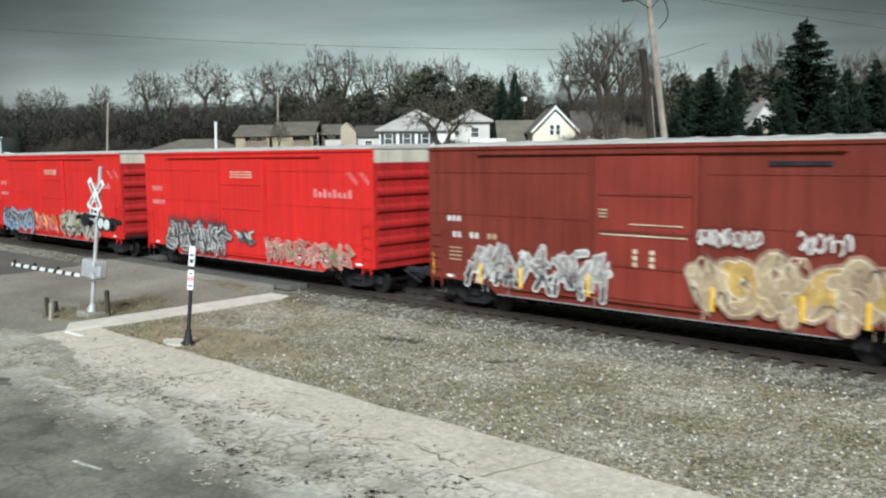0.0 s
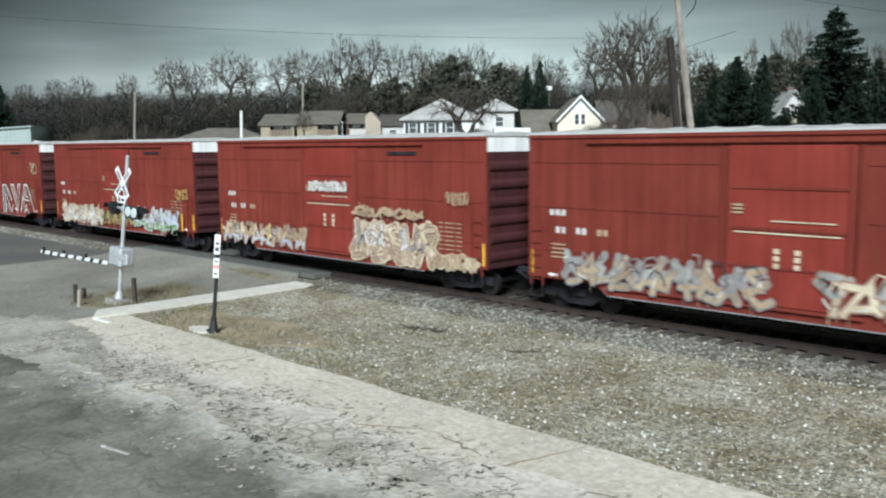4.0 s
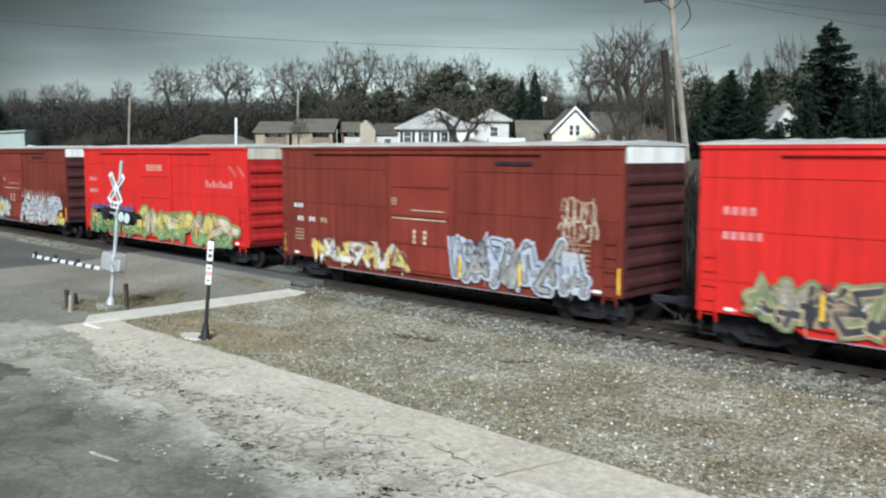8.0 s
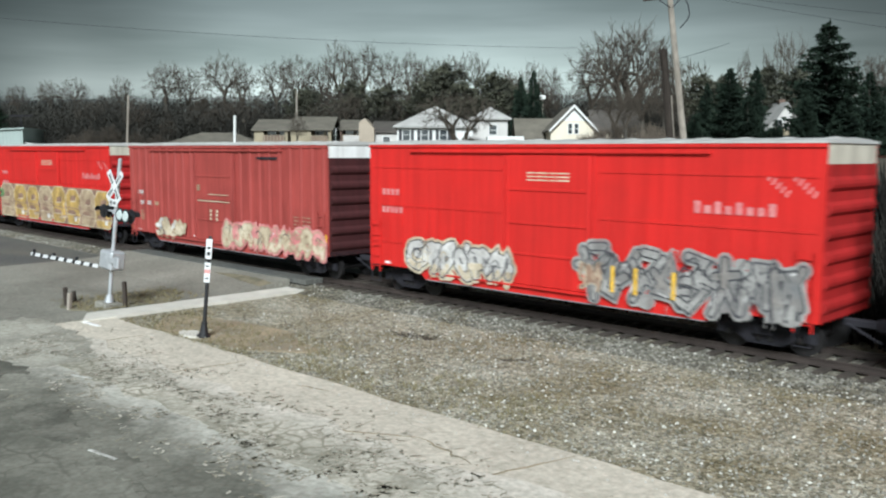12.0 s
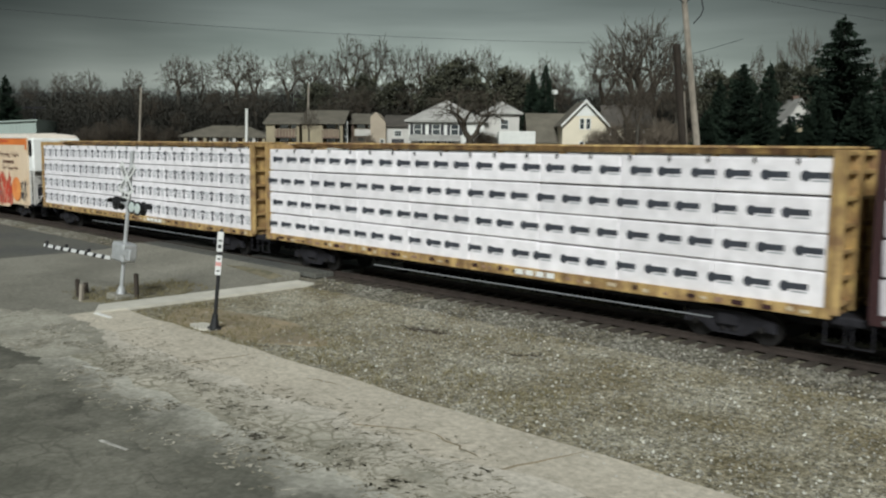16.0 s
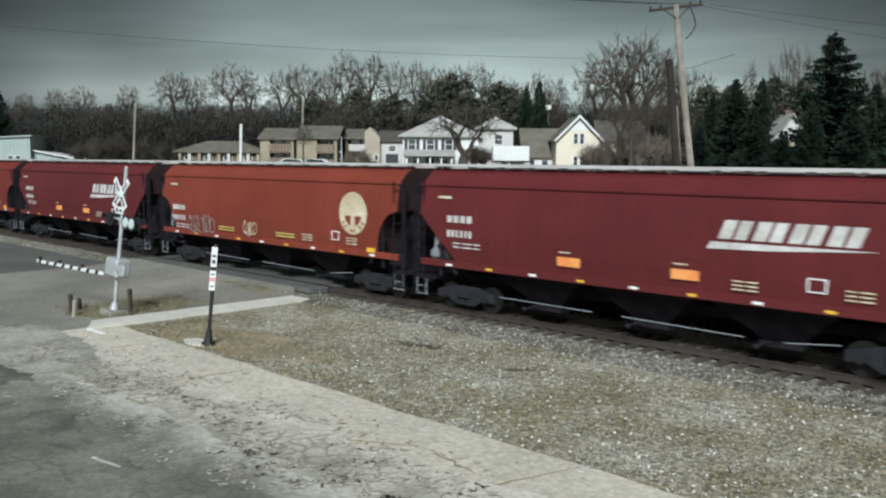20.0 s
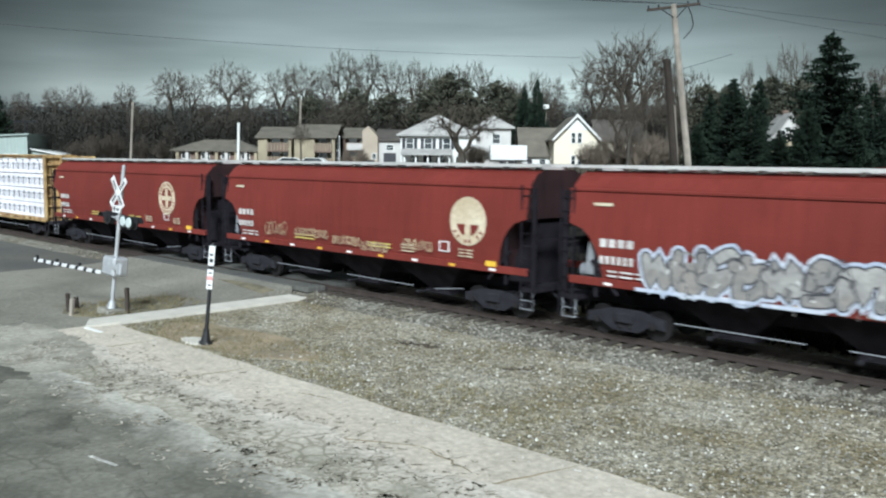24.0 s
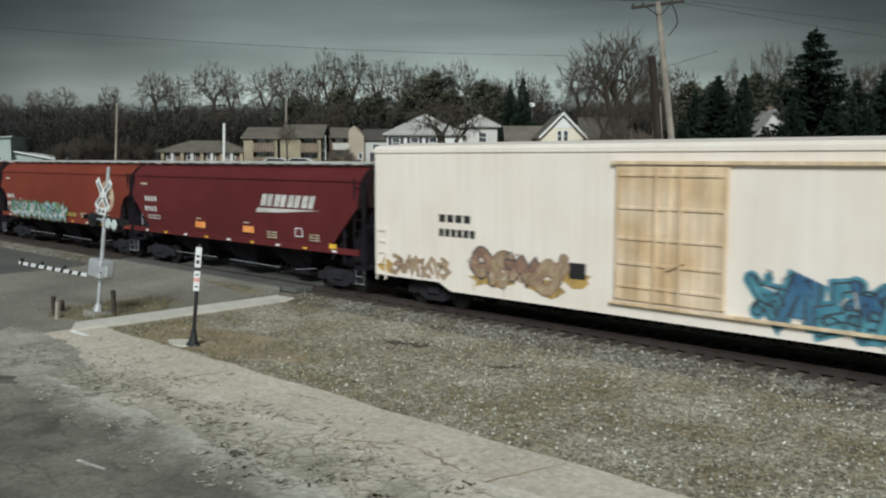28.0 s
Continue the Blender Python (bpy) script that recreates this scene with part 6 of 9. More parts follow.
def graffiti(car, x0, x1, z0, z1, fills, outline, seed, y, kind="block", n=0, cloud=None, label="", spikes="", low="", thick=0.3, fresh=False):
    """Spray-painted abstract forms on the side between x0..x1 and z0..z1: halo, outlined forms in two tones, shine, drips, each a thin skin of paint."""
    r = random.Random(seed)
    w, h = x1 - x0, z1 - z0
    n = n or max(3, round(w / (h * (0.62 if kind == "bubble" else 0.56))))
    low = low or fills[-1]
    names = list(dict.fromkeys([*([cloud] if cloud else []), outline, *fills, low, *([spikes] if spikes else []), "white", "black"]))
    slot = {c: i for i, c in enumerate(names)}
    g = Geo()
    k = [0]

    def lift():
        k[0] += 1
        return y - 0.00025 * k[0]
    cell = w / n
    t = min(thick, cell * (0.32 if kind == "bubble" else 0.23), h * 0.2) if thick < 0.4 else thick
    rim = 0.045 if h > 0.9 else 0.028
    shapes, last = [], None
    for i in range(n):
        forms = BUBBLE_FORMS if kind == "bubble" else BLOCK_FORMS
        last = pick = r.choice([f for f in forms if f is not last])
        cx, lean = x0 + (i + 0.5) * cell, r.uniform(-0.25, 0.35)
        fu, fv = r.choice((-1, 1)), r.random() < 0.5
        pick = [[(u * fu, 1 - v if fv else v) for u, v in st] for st in pick]
        # a slash or an arrow that cuts into the neighbour
        if r.random() < 0.75:
            v = r.uniform(0.1, 0.9)
            pick.append([(r.uniform(-1.1, -0.5), v), (r.uniform(-0.2, 0.3), r.uniform(0.2, 0.8)), (r.uniform(0.7, 1.3), 1 - v)])
        zb, zt = z0 + t * 0.45 + h * r.uniform(0.0, 0.06), z1 - t * 0.4 - h * r.uniform(0.0, 0.12)
        wide = cell * r.uniform(0.58, 0.8)
        strokes = []
        for st in pick:
            pts = [(cx + u * wide + lean * (v - 0.5) * h + r.uniform(-0.04, 0.04), zb + v * (zt - zb) + r.uniform(-0.03, 0.03)) for u, v in st]
            strokes.append(rounded(pts) if kind == "bubble" else pts)
        shapes.append(strokes)
    if cloud:
        for strokes in shapes:
            for st in strokes:
                stroke_band(g, st, t + 2 * rim + 0.16, lift(), slot[cloud])
        for i in range(int(w * 1.4)):
            x = x0 + w * r.random()
            rx, rz = r.uniform(0.12, 0.3), r.uniform(0.08, 0.22)
            zc = z0 + h * r.choice((0.1, 0.2, 0.85))
            patch_shape(g, [(x + rx * math.cos(a * 0.571), max(0.7, zc + rz * math.sin(a * 0.571))) for a in range(11)], lift(), slot[cloud])
    for i, strokes in enumerate(shapes):
        fill = fills[i % len(fills)] if len(fills) < 3 else fills[r.randrange(len(fills))]
        edge = outline if outline != fill else "black"
        for st in strokes:
            stroke_band(g, st, t + 2 * rim, lift(), slot[edge])
        for st in strokes:
            stroke_band(g, st, t, lift(), slot[fill])
        # the lower part in a second tone
        if low != fill:
            cut = z0 + h * r.uniform(0.3, 0.45)
            for st in strokes:
                run = []
                for a, b in zip(st, st[1:]):
                    for q in range(5):
                        p_ = (a[0] + (b[0] - a[0]) * q / 4, a[1] + (b[1] - a[1]) * q / 4)
                        if p_[1] < cut:
                            if not run or math.hypot(p_[0] - run[-1][0], p_[1] - run[-1][1]) > 0.02:
                                run.append(p_)
                        else:
                            if len(run) > 1:
                                stroke_band(g, run, t * 0.82, lift(), slot[low])
                            run = []
                if len(run) > 1:
                    stroke_band(g, run, t * 0.82, lift(), slot[low])
        # shine along the first stroke
        if h > 0.9:
            a, b = strokes[0][0], strokes[0][min(len(strokes[0]) - 1, 2)]
            p_, q_ = (a[0] * 0.5 + b[0] * 0.5, a[1] * 0.45 + b[1] * 0.55), (a[0] * 0.15 + b[0] * 0.85, a[1] * 0.15 + b[1] * 0.85)
            stroke_band(g, [(p_[0] - t * 0.22, p_[1]), (q_[0] - t * 0.22, q_[1])], 0.045, lift(), slot["white"])
    if spikes:
        for i in range(n * 2):
            x = x0 + w * (i + 0.5) / (2 * n)
            yy, hh = lift(), r.uniform(0.2, 0.45)
            g.add([(x - 0.07, yy, z1 - 0.15), (x + 0.07, yy, z1 - 0.15), (x + r.uniform(-0.05, 0.05), yy, z1 + hh)], [(0, 1, 2)], slot[spikes])
    # thin contour lines that wander through the forms
    if h > 0.9:
        for _ in range(int(w * 3.2)):
            x, z = r.uniform(x0, x1), z0 + h * r.uniform(0.1, 0.7)
            d, up = r.choice((-1, 1)) * r.uniform(0.15, 0.4), h * r.uniform(0.15, 0.4)
            pts = [(x, z), (x + d * 0.4, z + up * 0.8), (x + d, z + up), (x + d * 1.5, z + up * r.uniform(0.0, 0.7))]
            pts = [(min(max(px, x0), x1), min(max(pz, z0), z1)) for px, pz in pts]
            stroke_band(g, pts if kind == "block" else rounded(pts, 3), r.uniform(0.02, 0.05), lift(), slot[r.choice((outline, outline, "black", "black", low))])
    # short cuts and ticks over it all
    for _ in range(int(w * 1.6)):
        x, z, a, ln = r.uniform(x0, x1), z0 + h * r.uniform(0.15, 0.85), r.uniform(0, 3.14), r.uniform(0.12, 0.35)
        stroke_band(g, [(x, z), (x + ln * math.cos(a), z + ln * math.sin(a)), (x + ln * 1.2 * math.cos(a + 0.5), z + ln * 1.2 * math.sin(a + 0.5))], r.uniform(0.025, 0.05), lift(), slot[r.choice((outline, "black", low))])
    # drips
    for _ in range(int(w * 1.2)):
        x = r.uniform(x0, x1)
        stroke_band(g, [(x, z0 + r.uniform(0.05, 0.3)), (x + r.uniform(-0.02, 0.02), max(0.72, z0 - r.uniform(0.0, 0.2)))], r.uniform(0.015, 0.03), lift(), slot[outline if r.random() < 0.5 else low])
    return tagged(part("graffiti", g, [(SPRAY if fresh else WORN)[c] for c in names], car, label or "spray-painted graffiti shapes"), kind="stuff")


def tag_line(car, x0, x1, z0, z1, colour, seed, y, width=0.04, loops=2.0):
    """A quick hand-drawn scrawl of loops and strokes in one thin line."""
    r = random.Random(seed)
    g = Geo()
    w, h = x1 - x0, z1 - z0
    n = max(2, round(w / (h * 0.45) * loops / 2))
    pts = []
    for i in range(n):
        cx = x0 + w * (i + 0.5) / n
        rx, zc, a0 = w / n * r.uniform(0.4, 0.75), z0 + h * r.uniform(0.35, 0.6), r.uniform(2.2, 3.8)
        turn = r.choice((-1, 1)) * r.uniform(4.0, 6.5)
        for j in range(8):
            a = a0 + turn * j / 7
            pts.append((cx + rx * math.cos(a), zc + h * r.uniform(0.34, 0.5) * math.sin(a)))
        if r.random() < 0.5:
            pts.append((cx + rx * 0.4, z0 + h * r.choice((0.0, 1.0))))
    pts = rounded(pts, 2)
    for i in range(0, len(pts) - 1, 6):
        stroke_band(g, pts[i:i + 7], width, y - 0.0002 * i, 0)
    return tagged(part("scrawl", g, SPRAY[colour], car, "thin spray-painted scrawl"), kind="stuff")


def text_bars(car, x, z, widths, y, mat, h=0.22, name="lettering", rows=1, gap=0.09, pitch=0.34, label="white lettering bars"):
    g = Geo()
    for j in range(rows):
        px = x
        for w in widths:
            g.box(px, px + w, y - 0.004, y, z - j * pitch - h / 2, z - j * pitch + h / 2)
            px += w + gap
    return tagged(part(name, g, mat, car, label), kind="stuff")


def ladder(car, x, y, z0, z1, mat, n=5, w=0.42, name="ladder"):
    g = Geo()
    for dx in (-w / 2, w / 2):
        g.box(x + dx - 0.02, x + dx + 0.02, y - 0.07, y - 0.045, z0, z1)
    for i in range(n):
        z = z0 + (z1 - z0) * (i + 0.5) / n
        g.tube((x - w / 2, y - 0.06, z), (x + w / 2, y - 0.06, z), 0.014, 0.014, 6)
    for dx in (-w / 2, w / 2):
        for z in (z0 + 0.1, z1 - 0.1):
            g.box(x + dx - 0.015, x + dx + 0.015, y - 0.06, y + 0.01, z - 0.02, z + 0.02)
    return part(name, g, mat, car)


HALF = 7.65
SIDE_Y = -1.58


def boxcar(label, body_mat, end_mat, end_top, ribbed=False, stripes=True):
    """A tall fifty-foot boxcar with a sliding door, ribbed ends and pale roof."""
    c = thing("boxcar", label, "freight car", group="cars of the freight train")
    H, W = HALF, 1.58
    key = ("box", body_mat.name)
    side = [(-H, 0.95), (-H, 5.0), (H, 5.0), (H, 0.95), (5.35, 0.95), (4.9, 0.64), (-4.9, 0.64), (-5.35, 0.95)]
    for y0, y1 in ((-W, -W + 0.06), (W - 0.06, W)):
        part("side_wall", Geo().prism(side, "y", y0, y1), body_mat, c, key=(*key, "side", y0))
    # welded seams, top chord and sill
    def trims():
        g = Geo()
        for z in (4.28, 3.02, 1.78):
            for a, b in ((-H + 0.15, -1.72), (1.72, H - 0.15)):
                g.box(a, b, -W - 0.022, -W, z - 0.035, z + 0.03)
                g.box(a, b, W, W + 0.022, z - 0.035, z + 0.03)
        g.box(-H, H, -W - 0.05, -W, 4.92, 5.02, bevel=0.01).box(-H, H, W, W + 0.05, 4.92, 5.02, bevel=0.01)
        return g
    if not ribbed:
        part("side_seams", trims, body_mat, c, key=(*key, "trim"))
    else:
        for i in range(9):
            for sx in (-1, 1):
                part("side_post", lambda: Geo().prism([(-0.09, -W), (-0.06, -W - 0.045), (0.06, -W - 0.045), (0.09, -W)], "z", 1.0, 4.9), body_mat, c, key=(*key, "rib"), at=pose(sx * (1.95 + i * 0.68), 0, 0))
        part("top_chord", lambda: Geo().box(-H, H, -W - 0.05, -W, 4.9, 5.02, bevel=0.01), body_mat, c, key=(*key, "chord"))
    def faint():
        g = Geo()
        for i in range(10):
            for sx in (-1, 1):
                x = sx * (2.0 + i * 0.58)
                g.box(x - 0.022, x + 0.022, -W - 0.016, -W, 0.99, 2.98)
                if i % 2:
                    g.box(x - 0.015, x + 0.015, -W - 0.006, -W, 3.06, 4.86)
        return g
    tagged(part("panel_joints", faint, body_mat, c, key=(*key, "joints")), kind="stuff")
    part("door_track", lambda: Geo().box(-5.6, 4.9, -W - 0.1, -W - 0.002, 4.76, 4.84, bevel=0.01), body_mat, c, key=(*key, "dtrack"))
    part("door_track", lambda: Geo().box(-4.6, 1.75, -W - 0.1, -W - 0.002, 0.86, 0.94, bevel=0.01), body_mat, c, key=(*key, "dtrack_low"))
    d = part("door", lambda: Geo().box(-1.48, 1.42, -W - 0.055, -W - 0.003, 0.95, 4.7, bevel=0.015), BROWN_DOOR if body_mat in (BROWN, BROWN2) else body_mat, c, key=(*key, "door"))
    def door_ribs():
        g = Geo()
        for z in (3.72, 2.75, 1.85):
            g.box(-1.42, 1.36, -W - 0.085, -W - 0.056, z - 0.04, z + 0.04, bevel=0.01)
        for x in (-1.46, 1.36):
            g.box(x - 0.03, x + 0.05, -W - 0.09, -W - 0.056, 0.97, 4.68, bevel=0.01)
        return g
    part("door_ribs", door_ribs, body_mat, d, key=(*key, "dribs"))
    for x in (-1.62, 1.56):
        part("lock_bar", lambda: Geo().tube((0, -W - 0.05, 0.95), (0, -W - 0.05, 4.7), 0.028, 0.028, 8), body_mat, d, key=(*key, "lock"), at=pose(x, 0, 0))
    part("roof", lambda: Geo().prism([(-1.64, 5.02), (-1.64, 5.07), (-0.8, 5.13), (0, 5.16), (0.8, 5.13), (1.64, 5.07), (1.64, 5.02)], "x", -H - 0.04, H + 0.04), ROOF_GALV, c, "pale galvanised roof", key="boxroof")
    part("roof_ribs", lambda: [g := Geo(), [g.prism([(-1.64, 5.07), (-0.8, 5.13), (0, 5.16), (0.8, 5.13), (1.64, 5.07), (1.58, 5.09), (0, 5.19), (-1.58, 5.09)], "x", -H + 0.55 + i * 1.1, -H + 0.62 + i * 1.1) for i in range(14)]][0], ROOF_GALV, c, key="boxroofribs")
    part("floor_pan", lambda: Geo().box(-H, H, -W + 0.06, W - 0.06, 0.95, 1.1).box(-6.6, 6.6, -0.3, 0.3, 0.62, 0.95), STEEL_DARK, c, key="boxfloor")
    for sx in (-1, 1):
        x = sx * (H - 0.03)
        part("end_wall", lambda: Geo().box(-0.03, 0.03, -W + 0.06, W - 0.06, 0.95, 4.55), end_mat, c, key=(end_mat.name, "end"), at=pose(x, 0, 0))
        part("end_top_panel", lambda: Geo().box(-0.035, 0.035, -W + 0.05, W - 0.05, 4.55, 5.06), end_top, c, "pale panel at the top of the end", key=(end_top.name, "endtop"), at=pose(x, 0, 0))
        def corrug():
            g = Geo()
            for i in range(6):
                z = 1.3 + i * 0.56
                g.prism([(-0.0, z - 0.17), (0.075, z - 0.08), (0.09, z), (0.075, z + 0.08), (0.0, z + 0.17)], "y", -W + 0.12, W - 0.12)
            return g
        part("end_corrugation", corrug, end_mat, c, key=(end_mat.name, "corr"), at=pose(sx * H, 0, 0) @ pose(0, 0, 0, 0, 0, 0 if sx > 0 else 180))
        truck_parts(c, sx * 6.2)
        coupler(c, sx * H, sx)
    for sx in (-1, 1):
        ladder(c, sx * (H - 0.35), -W, 0.72, 2.5 if sx < 0 else 2.6, body_mat, 5)
        part("sill_step", lambda: Geo().tube((-0.2, 0, 0.74), (-0.2, 0, 0.38), 0.018, 0.018, 6).tube((0.2, 0, 0.74), (0.2, 0, 0.38), 0.018, 0.018, 6).tube((-0.2, 0, 0.4), (0.2, 0, 0.4), 0.018, 0.018, 6), STEEL_DARK, c, key="boxstep", at=pose(sx * (H - 0.35), -W - 0.05, 0))
        if stripes:
            part("yellow_mark", Geo().box(sx * (H - 0.12) - 0.05, sx * (H - 0.12) + 0.05, -W - 0.012, -W - 0.003, 1.05, 1.75), YELLOW, c, "yellow reflective strip")
    part("sill_marks", lambda: [g := Geo(), [g.box(-6.9 + i * 1.7, -6.6 + i * 1.7, -W - 0.012, -W - 0.004, 1.02, 1.1) for i in range(9)]][0], WHITE, c, "white reflective sill marks", key="sillmarks")
    # thin pale strip that paints the highlight on the sill's lower edge
    part("sill_edge", lambda: Geo().box(-4.9, 4.9, -W - 0.012, -W - 0.002, 0.635, 0.665), PIPE, c, "pale strip painted as a highlight along the side sill", key="silledge")
    part("brake_pipe", lambda: Geo().tube((-5.0, -0.7, 0.62), (5.0, -0.7, 0.62), 0.035, 0.035, 6).box(-1.4, 0.2, -0.9, -0.3, 0.5, 0.92, bevel=0.05), STEEL_DARK, c, key="boxpipe")
    return c


def red_boxcar(label):
    c = boxcar(label, RED, RED_END_SHADED, END_BUFF, stripes=False)
    text_bars(c, -0.75, 4.2, [0.3, 0.42, 0.2, 0.42], SIDE_Y - 0.06, SPRAY["cream"], 0.04, rows=3, pitch=0.1, gap=0.05, label="small white lettering bars on the door")
    text_bars(c, -7.0, 3.45, [0.14] * 4, SIDE_Y - 0.01, SPRAY["pink"], 0.2, label="faded lettering bars", gap=0.08)
    text_bars(c, -7.0, 2.86, [0.14] * 5, SIDE_Y - 0.018, SPRAY["pink"], 0.2, label="faded lettering bars", gap=0.07)
    g = Geo()
    for i in range(8):
        x = 4.5 + i * 0.27
        g.box(x, x + 0.17, SIDE_Y - 0.024, SIDE_Y - 0.019, 3.32, 3.62 if i in (0, 2, 4, 7) else 3.52)
    tagged(part("lettering", g, SPRAY["pink"], c, "pale faded name bars"), kind="stuff")
    g = Geo()
    for q in range(2):
        for i in range(5):
            x, z = 6.3 + q * 0.62 + i * 0.11, 4.25 - i * 0.09
            g.add([(x, SIDE_Y - 0.012, z - 0.1), (x + 0.06, SIDE_Y - 0.012, z - 0.1), (x + 0.14, SIDE_Y - 0.012, z + 0.06), (x + 0.08, SIDE_Y - 0.012, z + 0.06)], [(0, 1, 2, 3)])
    tagged(part("emblem", g, SPRAY["pink"], c, "pale speckled emblem"), kind="stuff")
    return c


def brown_boxcar(label, mat=None, ribbed=False):
    c = boxcar(label, mat or BROWN, BROWN_END_SHADED, END_WHITE, ribbed)
    text_bars(c, -6.85, 2.85, [0.13] * 3, SIDE_Y - 0.024, SPRAY["white"], 0.17, gap=0.07)
    text_bars(c, -6.65, 2.36, [0.13] * 2, SIDE_Y - 0.018, SPRAY["white"], 0.18, gap=0.07)
    text_bars(c, -5.95, 2.36, [0.13] * 2, SIDE_Y - 0.018, SPRAY["white"], 0.18, gap=0.07)
    text_bars(c, -5.25, 2.36, [0.13] * 2, SIDE_Y - 0.018, SPRAY["tan"], 0.17, gap=0.07)
    text_bars(c, -6.8, 1.95, [0.5], SIDE_Y - 0.024, SPRAY["tan"], 0.04, rows=4, pitch=0.12, label="small white data bars")
    text_bars(c, 5.6, 2.3, [0.2, 0.4, 0.25], SIDE_Y - 0.024, SPRAY["tan"], 0.035, rows=7, pitch=0.14, label="small white data bars")
    text_bars(c, -1.35, 3.3, [0.05, 0.2], SIDE_Y - 0.09, SPRAY["tan"], 0.05, rows=3, pitch=0.09, gap=0.02, label="small pale data marks")
    text_bars(c, -0.4, 2.95, [1.5], SIDE_Y - 0.09, SPRAY["cream"], 0.03, label="pale line on the door")
    text_bars(c, -1.3, 2.66, [2.5], SIDE_Y - 0.09, SPRAY["cream"], 0.035, label="pale line on the door")
    text_bars(c, -0.3, 2.25, [0.13, 0.13], SIDE_Y - 0.09, SPRAY["cream"], 0.12, gap=0.36, rows=3, pitch=0.17, label="pale marks on the door")
    part("dark_vent", Geo().box(3.2, 4.6, SIDE_Y - 0.05, SIDE_Y - 0.022, 4.46, 4.56), STEEL_DARK, c)
    return c


GY = SIDE_Y - 0.095
TRAIN = []


def paint_up(car, pieces, seed):
    for i, (x0, x1, z0, z1, fills, outline, kind, cloud, more) in enumerate(pieces):
        graffiti(car, x0, x1, z0, z1, fills, outline, seed * 31 + i, GY - 0.012 * i, kind, cloud=cloud, label="%s and %s spray-painted graffiti shapes" % (fills[0], outline) if fills[0] != outline else "spray-painted graffiti", **more)


def strips(car, places, z0, z1, w=0.1):
    """Yellow reflective strips along the side."""
    for x in places:
        part("yellow_mark", Geo().box(x - w / 2, x + w / 2, SIDE_Y - 0.19, SIDE_Y - 0.185, z0, z1), YELLOW, car, "yellow reflective strip")


